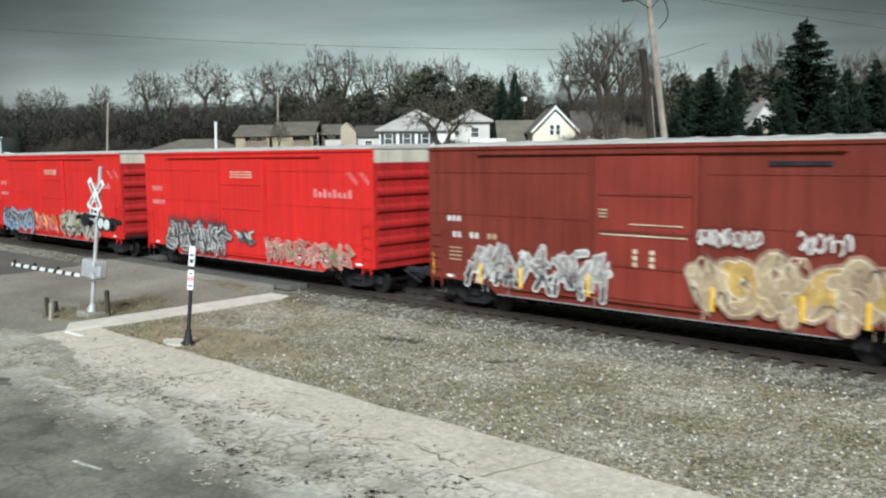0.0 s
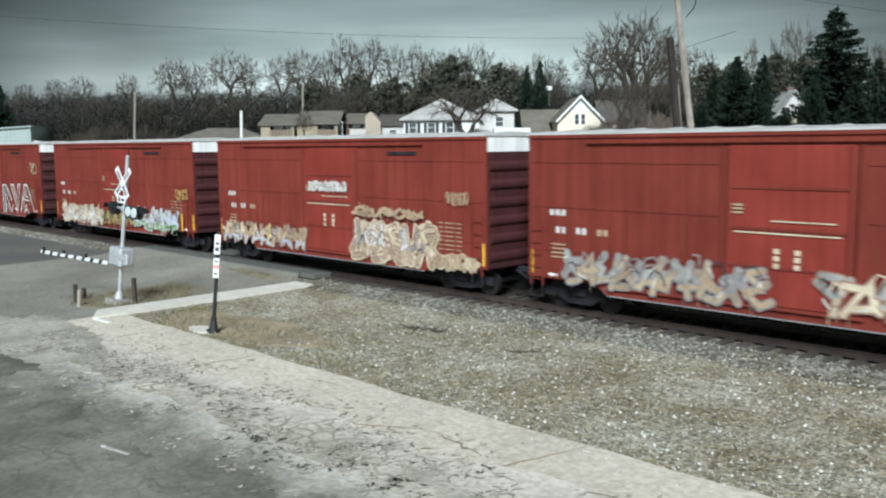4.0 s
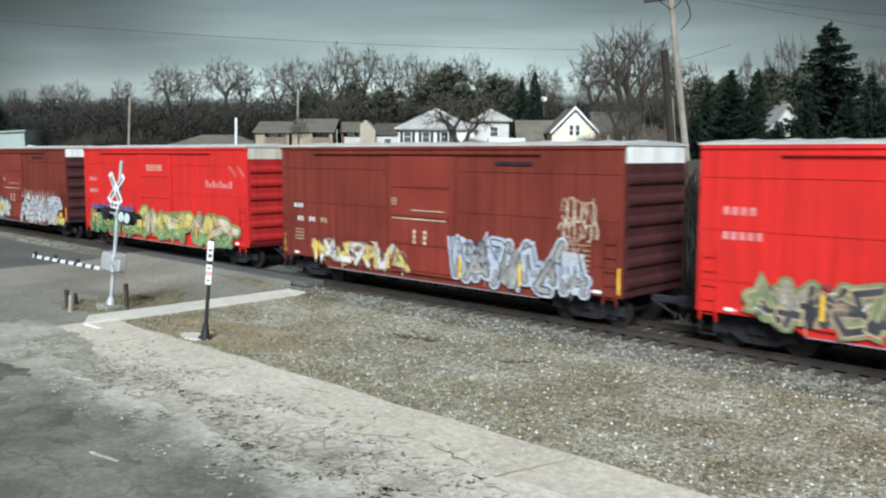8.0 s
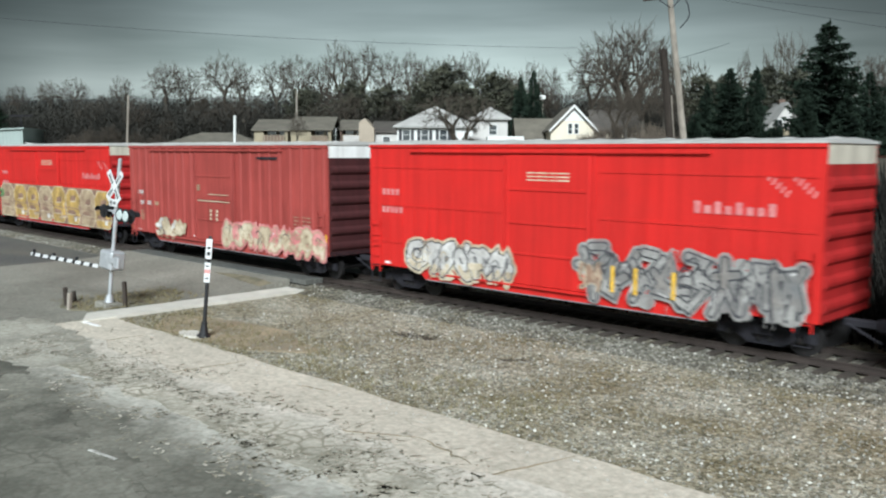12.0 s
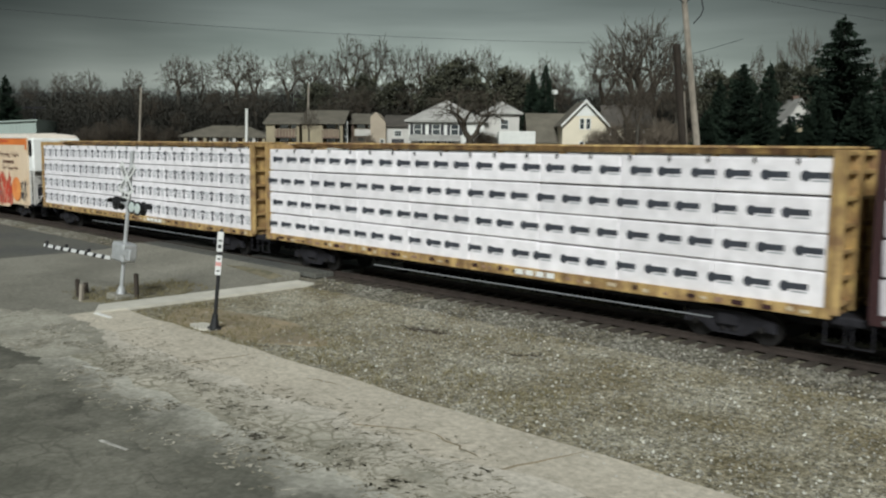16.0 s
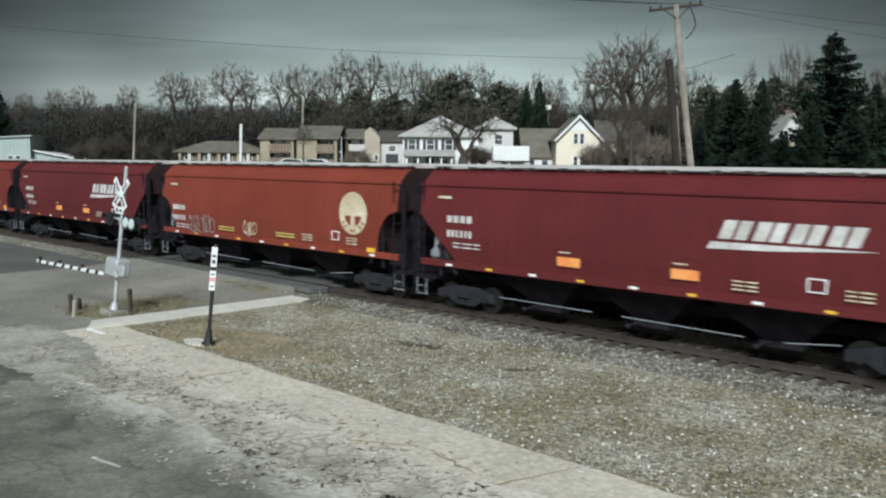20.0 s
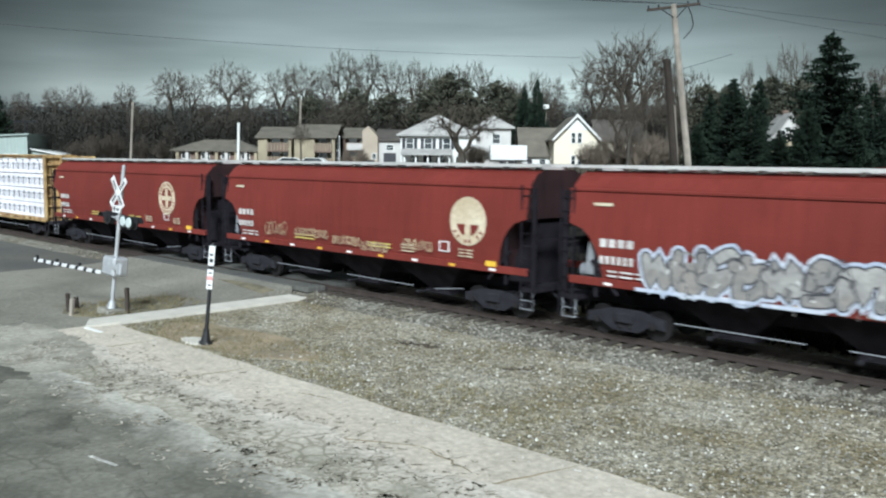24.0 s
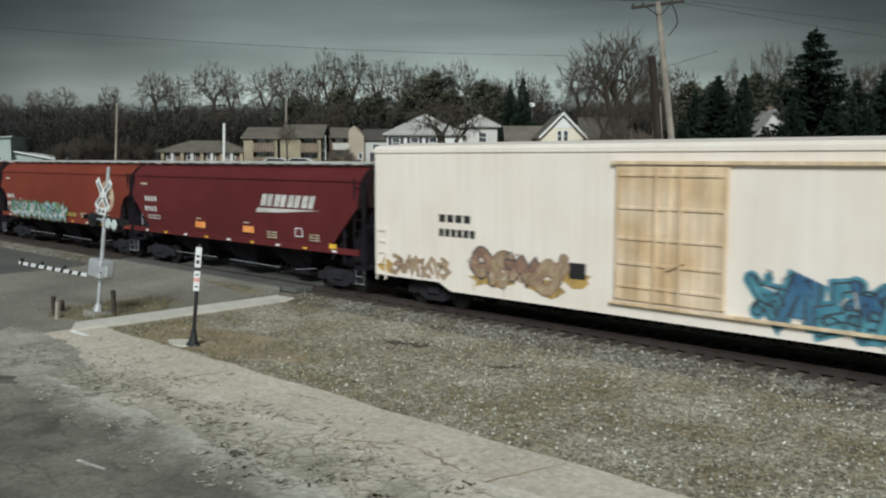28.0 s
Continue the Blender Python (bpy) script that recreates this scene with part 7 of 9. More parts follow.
BOXCARS = [
    ("brown", "dark brown boxcar with grey, yellow and white graffiti", [(-5.9, -1.0, 0.78, 2.25, ["darkgrey", "grey", "tan"], "white", "block", None, {"low": "black", "n": 8}), (1.4, 7.5, 0.8, 2.45, ["tan", "gold"], "cream", "bubble", "brown", {"low": "tan", "n": 7})]),
    ("red", "bright red boxcar with black and faded pink graffiti", [(-5.7, -1.1, 0.8, 2.15, ["black", "black"], "white", "block", "black", {"n": 8, "fresh": True, "spikes": "black"}), (1.7, 6.6, 0.8, 1.75, ["brown", "olive", "tan"], "pink", "block", None, {"low": "brown", "n": 8}), (-0.35, 0.75, 1.35, 1.95, ["white", "black"], "black", "block", None, {"n": 3})]),
    ("red", "bright red boxcar with blue-black and grey graffiti", [(-6.6, -2.6, 0.8, 2.1, ["black", "black"], "white", "bubble", "blue", {"n": 6, "low": "blue", "fresh": True}), (-2.2, 0.6, 0.9, 1.95, ["orange", "pink"], "red", "block", None, {}), (1.2, 5.6, 0.82, 2.2, ["olive", "grey"], "cream", "block", "grey", {"low": "black"})]),
    ("red", "bright red boxcar with white, blue and green graffiti", [(-6.6, -2.0, 0.84, 2.2, ["white", "pink"], "brown", "bubble", "white", {"n": 6}), (-2.0, -0.6, 0.84, 1.6, ["blue"], "paleblue", "block", "blue", {}), (1.4, 7.2, 0.8, 2.2, ["olive", "green"], "yellow", "block", "olive", {"low": "lime", "n": 8})]),
    ("brown", "dark brown boxcar with faint grey graffiti", [(-6.4, -0.4, 0.82, 1.9, ["grey", "tan"], "darkgrey", "block", None, {}), (0.8, 6.4, 0.82, 1.95, ["grey", "cream"], "brown", "block", None, {})]),
    ("brown2", "reddish-brown boxcar with yellow, blue and white graffiti", [(-7.2, -1.4, 0.8, 1.75, ["cream", "yellow", "tan"], "brown", "block", None, {"low": "paleblue"}), (1.4, 5.6, 0.8, 2.25, ["grey", "cream", "white"], "brown", "block", "cream", {"low": "tan", "n": 7}), (5.6, 7.3, 0.8, 1.35, ["tan"], "cream", "bubble", None, {}), (1.5, 4.9, 2.3, 2.7, ["tan"], "brown", "bubble", None, {"n": 5})]),
    ("brown2", "reddish-brown boxcar with cream and green graffiti", [(-6.5, -1.6, 0.8, 1.75, ["cream", "white"], "tan", "block", "cream", {"n": 7}), (-1.5, 1.8, 0.85, 1.6, ["olive", "gold"], "black", "block", None, {}), (2.0, 6.3, 0.8, 2.0, ["grey", "green", "paleblue"], "white", "block", None, {"low": "green", "n": 6})]),
    ("brown2", "brown boxcar with large white outlined graffiti", [(-5.4, -1.5, 0.8, 1.9, ["darkgrey", "cyan"], "white", "block", "paleblue", {"n": 6, "low": "white"})]),
    ("red", "bright red boxcar with dark green graffiti in pale outlines", [(-6.2, -0.9, 0.82, 2.0, ["black", "olive", "darkgrey"], "tan", "block", "olive", {"n": 8, "low": "black", "fresh": True}), (-0.4, 1.4, 0.95, 1.6, ["blue", "darkgrey"], "black", "bubble", None, {}), (1.8, 7.2, 0.8, 2.05, ["black", "olive", "darkgrey"], "tan", "block", "olive", {"n": 9, "low": "black", "fresh": True})]),
    ("brown", "dark brown boxcar with yellow and pale lilac graffiti", [(-5.6, -0.6, 0.8, 1.75, ["yellow", "white"], "brown", "block", None, {"low": "white", "n": 7}), (1.6, 6.4, 0.8, 2.35, ["paleblue", "grey"], "black", "block", "paleblue", {"n": 7})]),
    ("red", "bright red boxcar with long green and yellow graffiti", [(-6.8, -1.9, 0.78, 1.95, ["yellow", "lime"], "black", "block", "green", {"low": "green", "n": 7}), (-1.7, 6.6, 0.78, 2.2, ["yellow", "cream"], "brown", "bubble", "green", {"low": "green", "n": 8}), (-6.6, -2.0, 1.95, 2.2, ["black", "purple"], "purple", "block", None, {})]),
    ("brown", "dark brown boxcar with yellow and pale blue graffiti", [(-5.5, -0.7, 0.8, 2.0, ["yellow", "cream"], "cyan", "bubble", "cyan", {"n": 6, "low": "cream"}), (1.5, 6.8, 0.8, 2.3, ["paleblue", "white"], "black", "block", "white", {"spikes": "white", "n": 7}), (6.2, 7.5, 0.8, 1.3, ["yellow"], "brown", "bubble", None, {})]),
    ("red", "bright red boxcar with white and grey graffiti", [(-5.2, -0.7, 0.82, 2.2, ["white", "cream"], "black", "block", "white", {"n": 6, "low": "tan"}), (2.0, 6.2, 0.82, 2.3, ["grey", "grey"], "black", "bubble", "grey", {"n": 6, "low": "tan"})]),
    ("red", "bright red boxcar with white and large grey graffiti", [(-5.7, -1.4, 0.8, 2.0, ["white", "white"], "black", "bubble", "cream", {"n": 6, "low": "cream"}), (1.3, 7.3, 0.8, 2.4, ["grey", "darkgrey"], "black", "block", "grey", {"n": 8, "low": "grey"}), (1.2, 1.9, 1.0, 1.9, ["brown"], "cream", "bubble", None, {"n": 3})]),
    ("ribbed", "faded rust-red ribbed boxcar with pale graffiti", [(-4.8, -2.6, 0.85, 1.8, ["white", "cream"], "tan", "bubble", None, {}), (0.8, 7.5, 0.8, 1.9, ["cream", "pink"], "tan", "bubble", "pink", {"low": "cream"})]),
    ("red", "bright red boxcar with large gold block graffiti", [(-7.4, -6.7, 1.9, 2.5, ["green"], "black", "block", None, {"n": 3})]),
]
for i, (sort, label, pieces) in enumerate(BOXCARS):
    if sort == "red":
        car = red_boxcar(label)
    elif sort == "ribbed":
        car = brown_boxcar(label, RUSTRED, True)
    else:
        car = brown_boxcar(label, BROWN if sort == "brown" else BROWN2)
    paint_up(car, pieces, i + 3)
    TRAIN.append(car)
# three tall hollow letter forms in white lines, with faint blue and grey inside
g = Geo()
big = [[(1.6, 0.85), (1.6, 2.5), (2.3, 2.5), (3.1, 1.6)], [(2.1, 0.85), (2.1, 2.1), (3.0, 0.85)], [(3.1, 2.55), (4.0, 0.9), (4.6, 2.6), (4.25, 2.6), (3.95, 1.7), (3.6, 2.55), (3.1, 2.55)], [(4.5, 0.9), (5.3, 2.6), (5.75, 2.6), (6.7, 1.0)], [(4.95, 1.75), (5.9, 1.65)], [(5.1, 0.9), (5.45, 1.4), (5.8, 0.9)], [(5.3, 1.95), (5.5, 2.25), (5.75, 1.85), (5.3, 1.95)], [(1.6, 0.85), (2.1, 0.85)], [(3.0, 0.85), (3.3, 1.3)]]
for k, (col, pts) in enumerate(((1, [(1.85, 0.95), (1.85, 2.3)]), (1, [(2.3, 2.3), (2.75, 1.9)]), (2, [(3.5, 2.3), (4.0, 1.3)]), (2, [(2.45, 1.2), (2.7, 0.95)]), (2, [(5.0, 1.3), (5.5, 2.4)]))):
    stroke_band(g, pts, 0.34, GY - 0.0004 * k, col)
for k, pts in enumerate(big):
    stroke_band(g, pts, 0.1, GY - 0.004 - 0.0004 * k, 0)
tagged(part("graffiti", g, [WORN["white"], WORN["darkgrey"], WORN["brown"]], TRAIN[7], "tall hollow letter shapes in white spray paint"), kind="stuff")


def mural(car):
    """Tall gold forms with cut corners and dark slits, edged in cream, over the whole lower side."""
    r = random.Random(77)
    g = Geo()
    k = [0]

    def lay(pts, slot):
        k[0] += 1
        patch_shape(g, pts, GY - 0.0003 * k[0], slot)
    lay([(-7.3, 0.8), (7.3, 0.8), (7.3, 2.62), (6.6, 2.8), (-6.8, 2.8), (-7.3, 2.4)], 2)
    x = -7.2
    i = 0
    while x < 6.2:
        w, top = r.uniform(1.7, 2.2), 2.78 - r.uniform(0.0, 0.12)
        for grow, slot in ((0.05, 1), (0.0, 0 if i % 3 else 3)):
            c_ = 0.42
            x0, x1, z0, z1 = x - grow, x + w + grow, 0.86 - grow, top + grow
            lay([(x0 + 0.2, z0), (x1 - c_ * 0.7, z0), (x1, z0 + c_), (x1 - 0.06, (z0 + z1) / 2 - 0.12), (x1 - 0.24, (z0 + z1) / 2), (x1 - 0.03, (z0 + z1) / 2 + 0.18), (x1, z1 - c_), (x1 - c_, z1), (x0 + c_, z1), (x0, z1 - c_ * 0.9)], slot)
        # slits: one long, one wedge, with a pale lower edge
        for zc, hh, u0, u1, tilt in ((2.12, 0.3, 0.32, 0.74, 0.1), (1.45, 0.26, 0.12, 0.72, -0.08), (1.2, 0.1, 0.5, 1.02, 0.05)):
            zc += r.uniform(-0.08, 0.08)
            a, b = x + w * u0, x + w * u1
            lay([(a, zc - hh / 2), (b - 0.1, zc - hh / 2 + tilt * 0.3), (b, zc + tilt), (b - 0.22, zc + hh / 2 + tilt * 0.5), (a + 0.12, zc + hh / 2)], 2)
            k[0] += 1
            stroke_band(g, [(a, zc - hh / 2), (b - 0.1, zc - hh / 2 + tilt * 0.3), (b, zc + tilt)], 0.045, GY - 0.0003 * k[0], 1)
        k[0] += 1
        stroke_band(g, [(x + 0.05, 1.72), (x + w * 0.5, 1.7), (x + w - 0.1, 1.66)], 0.05, GY - 0.0003 * k[0], 2)
        lay([(x + w * 0.6, 1.0), (x + w * 0.6 + 0.3, 1.0), (x + w * 0.6 + 0.3, 1.25), (x + w * 0.6, 1.25)], 4 if i % 2 else 3)
        x += w + r.uniform(-0.06, 0.14)
        i += 1
    tagged(part("graffiti", g, [WORN["gold"], WORN["cream"], WORN["brown"], WORN["tan"], WORN["white"]], car, "huge gold spray-painted block shapes edged in cream"), kind="stuff")


mural(TRAIN[15])
tag_line(TRAIN[0], 1.5, 3.1, 2.55, 2.95, "white", 7, GY, 0.035, 3)
tag_line(TRAIN[0], 3.9, 5.1, 2.5, 2.95, "white", 8, GY, 0.04)
tag_line(TRAIN[5], -1.15, 1.15, 3.15, 3.5, "white", 9, GY - 0.02, 0.06, 3)
tag_line(TRAIN[5], 6.0, 7.0, 2.9, 3.3, "tan", 14, GY, 0.035)
tag_line(TRAIN[6], 6.2, 7.3, 2.4, 2.9, "gold", 5, GY, 0.05)
tag_line(TRAIN[7], -7.3, -6.4, 2.9, 3.3, "cream", 6, GY, 0.04)
tag_line(TRAIN[7], 6.3, 7.3, 3.3, 3.95, "cream", 12, GY, 0.04)
tag_line(TRAIN[9], 5.6, 6.9, 2.4, 3.0, "cream", 4, GY, 0.03, 3)
tag_line(TRAIN[9], 5.7, 6.8, 2.9, 3.6, "cream", 13, GY - 0.006, 0.03, 3)
tag_line(TRAIN[9], 5.7, 6.5, 1.75, 2.3, "tan", 23, GY - 0.03, 0.025, 3)
strips(TRAIN[0], (-5.4, -3.9, -1.6, 1.95, 4.1, 5.5), 0.95, 1.55)
strips(TRAIN[8], (-4.5, -1.9, 2.8, 4.3), 1.1, 1.7)
strips(TRAIN[9], (-5.3, -1.4, 1.9, 4.3), 0.95, 1.6)
strips(TRAIN[10], (-1.2, 3.9), 1.1, 1.6)
strips(TRAIN[13], (2.3, 3.0, 4.1), 1.1, 1.8)
strips(TRAIN[6], (6.85,), 1.0, 1.8)
strips(TRAIN[11], (7.3, -7.3), 1.25, 1.5, 0.28)


# ---- lumber cars ----
def lumber_car(label, steel, wrap, print_kind, seed, n_cols=9, gap=0.0):
    c = thing("lumber_car", label, "freight car", group="cars of the freight train")
    H = 11.2
    part("deck", Geo().box(-H, H, -1.42, 1.42, 1.0, 1.2, bevel=0.02), steel, c)
    for y0, y1 in ((-1.5, -1.42), (1.42, 1.5)):
        part("side_sill", Geo().prism([(-H, 1.0), (-H, 1.24), (H, 1.24), (H, 1.0), (8.6, 1.0), (7.4, 0.95), (-7.4, 0.95), (-8.6, 1.0)], "y", y0, y1), steel, c)
    g = Geo()
    r = random.Random(seed + 5)
    x = -10.9
    while x < 10.7:
        w, z = r.uniform(0.07, 0.3), r.uniform(1.02, 1.08)
        g.box(x, x + w, -1.53, -1.502, z, z + r.uniform(0.05, 0.13), r.choice((0, 0, 1, 1, 2)))
        x += w + r.choice((0.04, 0.08, 0.2, 0.45)) + r.uniform(0, 0.15)
    tagged(part("strap_winch", g, [FLAT_BROWN, SPRAY["brown"], SPRAY["cream"]] if steel is CAR_YELLOW else [SPRAY["darkgrey"], SPRAY["brown"], SPRAY["white"]], c, "uneven row of strap winches and marks along the sill"), kind="stuff")
    part("center_beam", Geo().box(-H + 0.1, H - 0.1, -0.12, 0.12, 4.66, 4.82, bevel=0.02).box(-H + 0.1, H - 0.1, -0.05, 0.05, 1.2, 1.5), steel, c)
    part("top_chord", Geo().box(-H, H, -0.42, 0.42, 4.82, 4.88, bevel=0.01), steel, c)
    for i in range(9):
        part("beam_post", Geo().box(-10 + i * 2.5 - 0.06, -10 + i * 2.5 + 0.06, -0.09, 0.09, 1.2, 4.68), steel, c)
    for sx in (-1, 1):
        b = part("bulkhead", Geo().box(-0.06, 0.06, -1.48, 1.48, 1.1, 4.8, bevel=0.015), steel, c, at=pose(sx * (H - 0.08), 0, 0))
        g = Geo()
        for z in (1.3, 1.9, 2.5, 3.1, 3.7, 4.3, 4.72):
            g.box(0.06, 0.2 if sx > 0 else 0.11, -1.46, 1.46, z - 0.05, z + 0.05, bevel=0.01)
        for y in (-1.44, -0.5, 0.5, 1.44):
            g.box(0.06, 0.26 if sx > 0 else 0.12, y - 0.05, y + 0.05, 1.1, 4.8, bevel=0.01)
        part("bulkhead_ribs", g, steel, b, at=pose(0, 0, 0, 0, 0, 0 if sx > 0 else 180))
        part("end_platform", Geo().box(-0.3, 0.3, -1.3, 1.3, 0.85, 1.05, bevel=0.03), STEEL_DARK, c, at=pose(sx * (H + 0.25), 0, 0))
        truck_parts(c, sx * 8.6)
        coupler(c, sx * (H + 0.1), sx)
        part("corner_step", Geo().tube((sx * (H - 0.1), -1.45, 0.95), (sx * (H - 0.1), -1.45, 0.4), 0.02, 0.02, 6).tube((sx * (H + 0.35), -1.45, 0.95), (sx * (H + 0.35), -1.45, 0.4), 0.02, 0.02, 6).tube((sx * (H - 0.1), -1.45, 0.42), (sx * (H + 0.35), -1.45, 0.42), 0.02, 0.02, 6), STEEL_DARK, c)
    part("brake_pipe", Geo().tube((-4.6, -1.4, 0.6), (8.3, -1.4, 0.62), 0.022, 0.022, 6), PIPE, c, "pale brake pipe")
    part("center_sill", Geo().box(-H, H, -0.35, 0.35, 0.6, 1.0), STEEL_DARK, c)
    r = random.Random(seed)
    usable = 2 * H - 0.36
    tier = 0.855
    for k in range(4):
        z0 = 1.21 + k * tier
        for side in (-1, 1):
            cols = n_cols if side < 0 else 5
            x = -usable / 2
            for i in range(cols):
                w = usable / cols
                j = r.uniform(-0.015, 0.015) + (0.05 if gap and x < gap - 0.1 else 0.0)
                cutx = 0.28 if gap and abs(x + w - gap) < w * 0.55 else 0.0
                y0, y1 = (-1.43 + j, -0.14) if side < 0 else (0.14, 1.43 + j)
                bn = part("lumber_pack", Geo().box(x + 0.008, x + w - 0.008 - cutx, y0, y1, z0, z0 + tier - 0.035 + r.uniform(-0.012, 0.008), bevel=0.03), wrap, c)
                if side < 0 and print_kind:
                    g = Geo()
                    m = 3 if print_kind == "pill" else 6
                    yy = y0 - 0.004
                    zc = z0 + tier * 0.5
                    for q in range(m):
                        px = x + w * (q + 0.5) / m
                        if print_kind == "icon":
                            px += r.uniform(-0.04, 0.04)
                        if print_kind == "pill":
                            px += r.uniform(-0.05, 0.05) + (k % 2) * w / m * 0.4 - w / m * 0.2
                            hw = w / m * 0.3
                            g.tube((px - hw, yy, zc), (px - hw, y0 - 0.001, zc), 0.13, 0.13, 12, 0)
                            g.box(px - hw + 0.1, px + hw, yy, y0 - 0.001, zc - 0.06, zc + 0.09, 0)
                            g.box(px - hw + 0.16, px + hw * 0.9, yy, y0 - 0.001, zc - 0.13, zc - 0.09, 1)
                        elif q % 2 == 0:
                            g.tube((px, yy, zc + 0.1), (px, y0 - 0.001, zc + 0.1), 0.125, 0.125, 12, 0)
                            g.box(px - 0.2, px + 0.2, yy + 0.001, y0 - 0.001, zc + 0.09, zc + 0.15, 0)
                            g.box(px - 0.05, px + 0.06, yy - 0.001, y0 - 0.001, zc + 0.05, zc + 0.1, 2)
                            g.prism([(px - 0.1, zc - 0.22), (px + 0.06, zc - 0.22), (px + 0.1, zc - 0.05), (px - 0.04, zc - 0.02)], "y", yy, y0 - 0.001, 0)
                            g.box(px - 0.16, px - 0.05, yy + 0.001, y0 - 0.001, zc - 0.12, zc - 0.06, 1)
                        else:
                            for dz_, hw_ in ((0.14, 0.19), (0.07, 0.15), (0.0, 0.19), (-0.08, 0.12), (-0.15, 0.16)):
                                g.box(px - hw_, px + hw_, yy, y0 - 0.001, zc + dz_ - 0.02, zc + dz_ + 0.02, 1)
                    tagged(part("print", g, [INK, INK_GREY, wrap], bn, "dark printed marks on the wrapping"), kind="stuff")
                x += w
    if not print_kind:
        g = Geo()
        for k in range(4):
            for i in range(36):
                x = -usable / 2 + (i + 0.5) * usable / 36 + r.uniform(-0.08, 0.08)
                g.box(x - 0.012, x + 0.012, -1.452, -1.44, 1.25 + k * tier, 1.21 + (k + 1) * tier - 0.07)
        tagged(part("wrap_seam", g, WRAP_GREY, c, "grey seams in the wrapping"), kind="stuff")
        for k in range(4):
            for x0, x1 in ((-usable / 2 + 0.02, -usable / 2 + 0.3), (usable / 2 - 0.62, usable / 2 - 0.02)):
                part("end_fold", Geo().prism([(x0, 1.24 + k * tier), (x1, 1.24 + k * tier), (x1, 1.16 + (k + 1) * tier), (x0 - 0.04, 1.16 + (k + 1) * tier)], "y", -1.462, -1.452), WRAP_FOLD, c, "greyish folded end of the wrapping")
    hooks = Geo()
    for i in range(19):
        x = -usable / 2 + 0.5 + i * 1.16 + r.uniform(-0.1, 0.1)
        hooks.box(x - 0.03, x + 0.03, -1.48, -1.45, 4.48, 4.6)
    tagged(part("strap_hook", hooks, BLACK, c, "small dark strap hooks along the top tier"), kind="stuff")
    if print_kind:
        text_bars(c, 2.0, 1.11, [0.3, 0.3, 0.3, 0.3], -1.535, WHITE, 0.16, label="white lettering bars on the sill")
    # grey sheet over the load's end, shade put in as colour
    part("end_load_shade", Geo().box(-0.01, 0.01, -1.3, -0.2, 1.25, 4.5), WRAP_GREY, c, "grey sheet that paints shade on the end of the load", at=pose(H - 0.17, 0, 0))
    return c


TRAIN.append(lumber_car("dark brown centerbeam flatcar loaded with plain white-wrapped lumber", FLAT_BROWN, WRAP, "", 41, 6))
TRAIN.append(lumber_car("yellow centerbeam flatcar loaded with white-wrapped lumber with dark bar prints", CAR_YELLOW, WRAP, "pill", 42, 8))
TRAIN.append(lumber_car("yellow centerbeam flatcar loaded with white-wrapped lumber with small dark prints", CAR_YELLOW, WRAP, "icon", 43, 9))


# ---- refrigerator cars ----
SLOGAN_BROWN = surface("slogan_brown", (0.13, 0.06, 0.04), 0.6, vary=0.25, scale=3.0)


def slogan(car, words, x, z, size, y):
    """Lettering on a car's side, as a thin mesh."""
    cu = bpy.data.curves.new("slogan", "FONT")
    cu.body, cu.size, cu.extrude = words, size, 0.002
    tmp = bpy.data.objects.new("slogan_text", cu)
    me = bpy.data.meshes.new_from_object(tmp)
    bpy.data.objects.remove(tmp)
    me.materials.clear()
    me.materials.append(SLOGAN_BROWN)
    ob = new("lettering", me)
    ob.parent = car
    ob.matrix_basis = pose(x, y, z, 90, 0, 0)
    return tagged(ob, "brown painted slogan", kind="stuff")


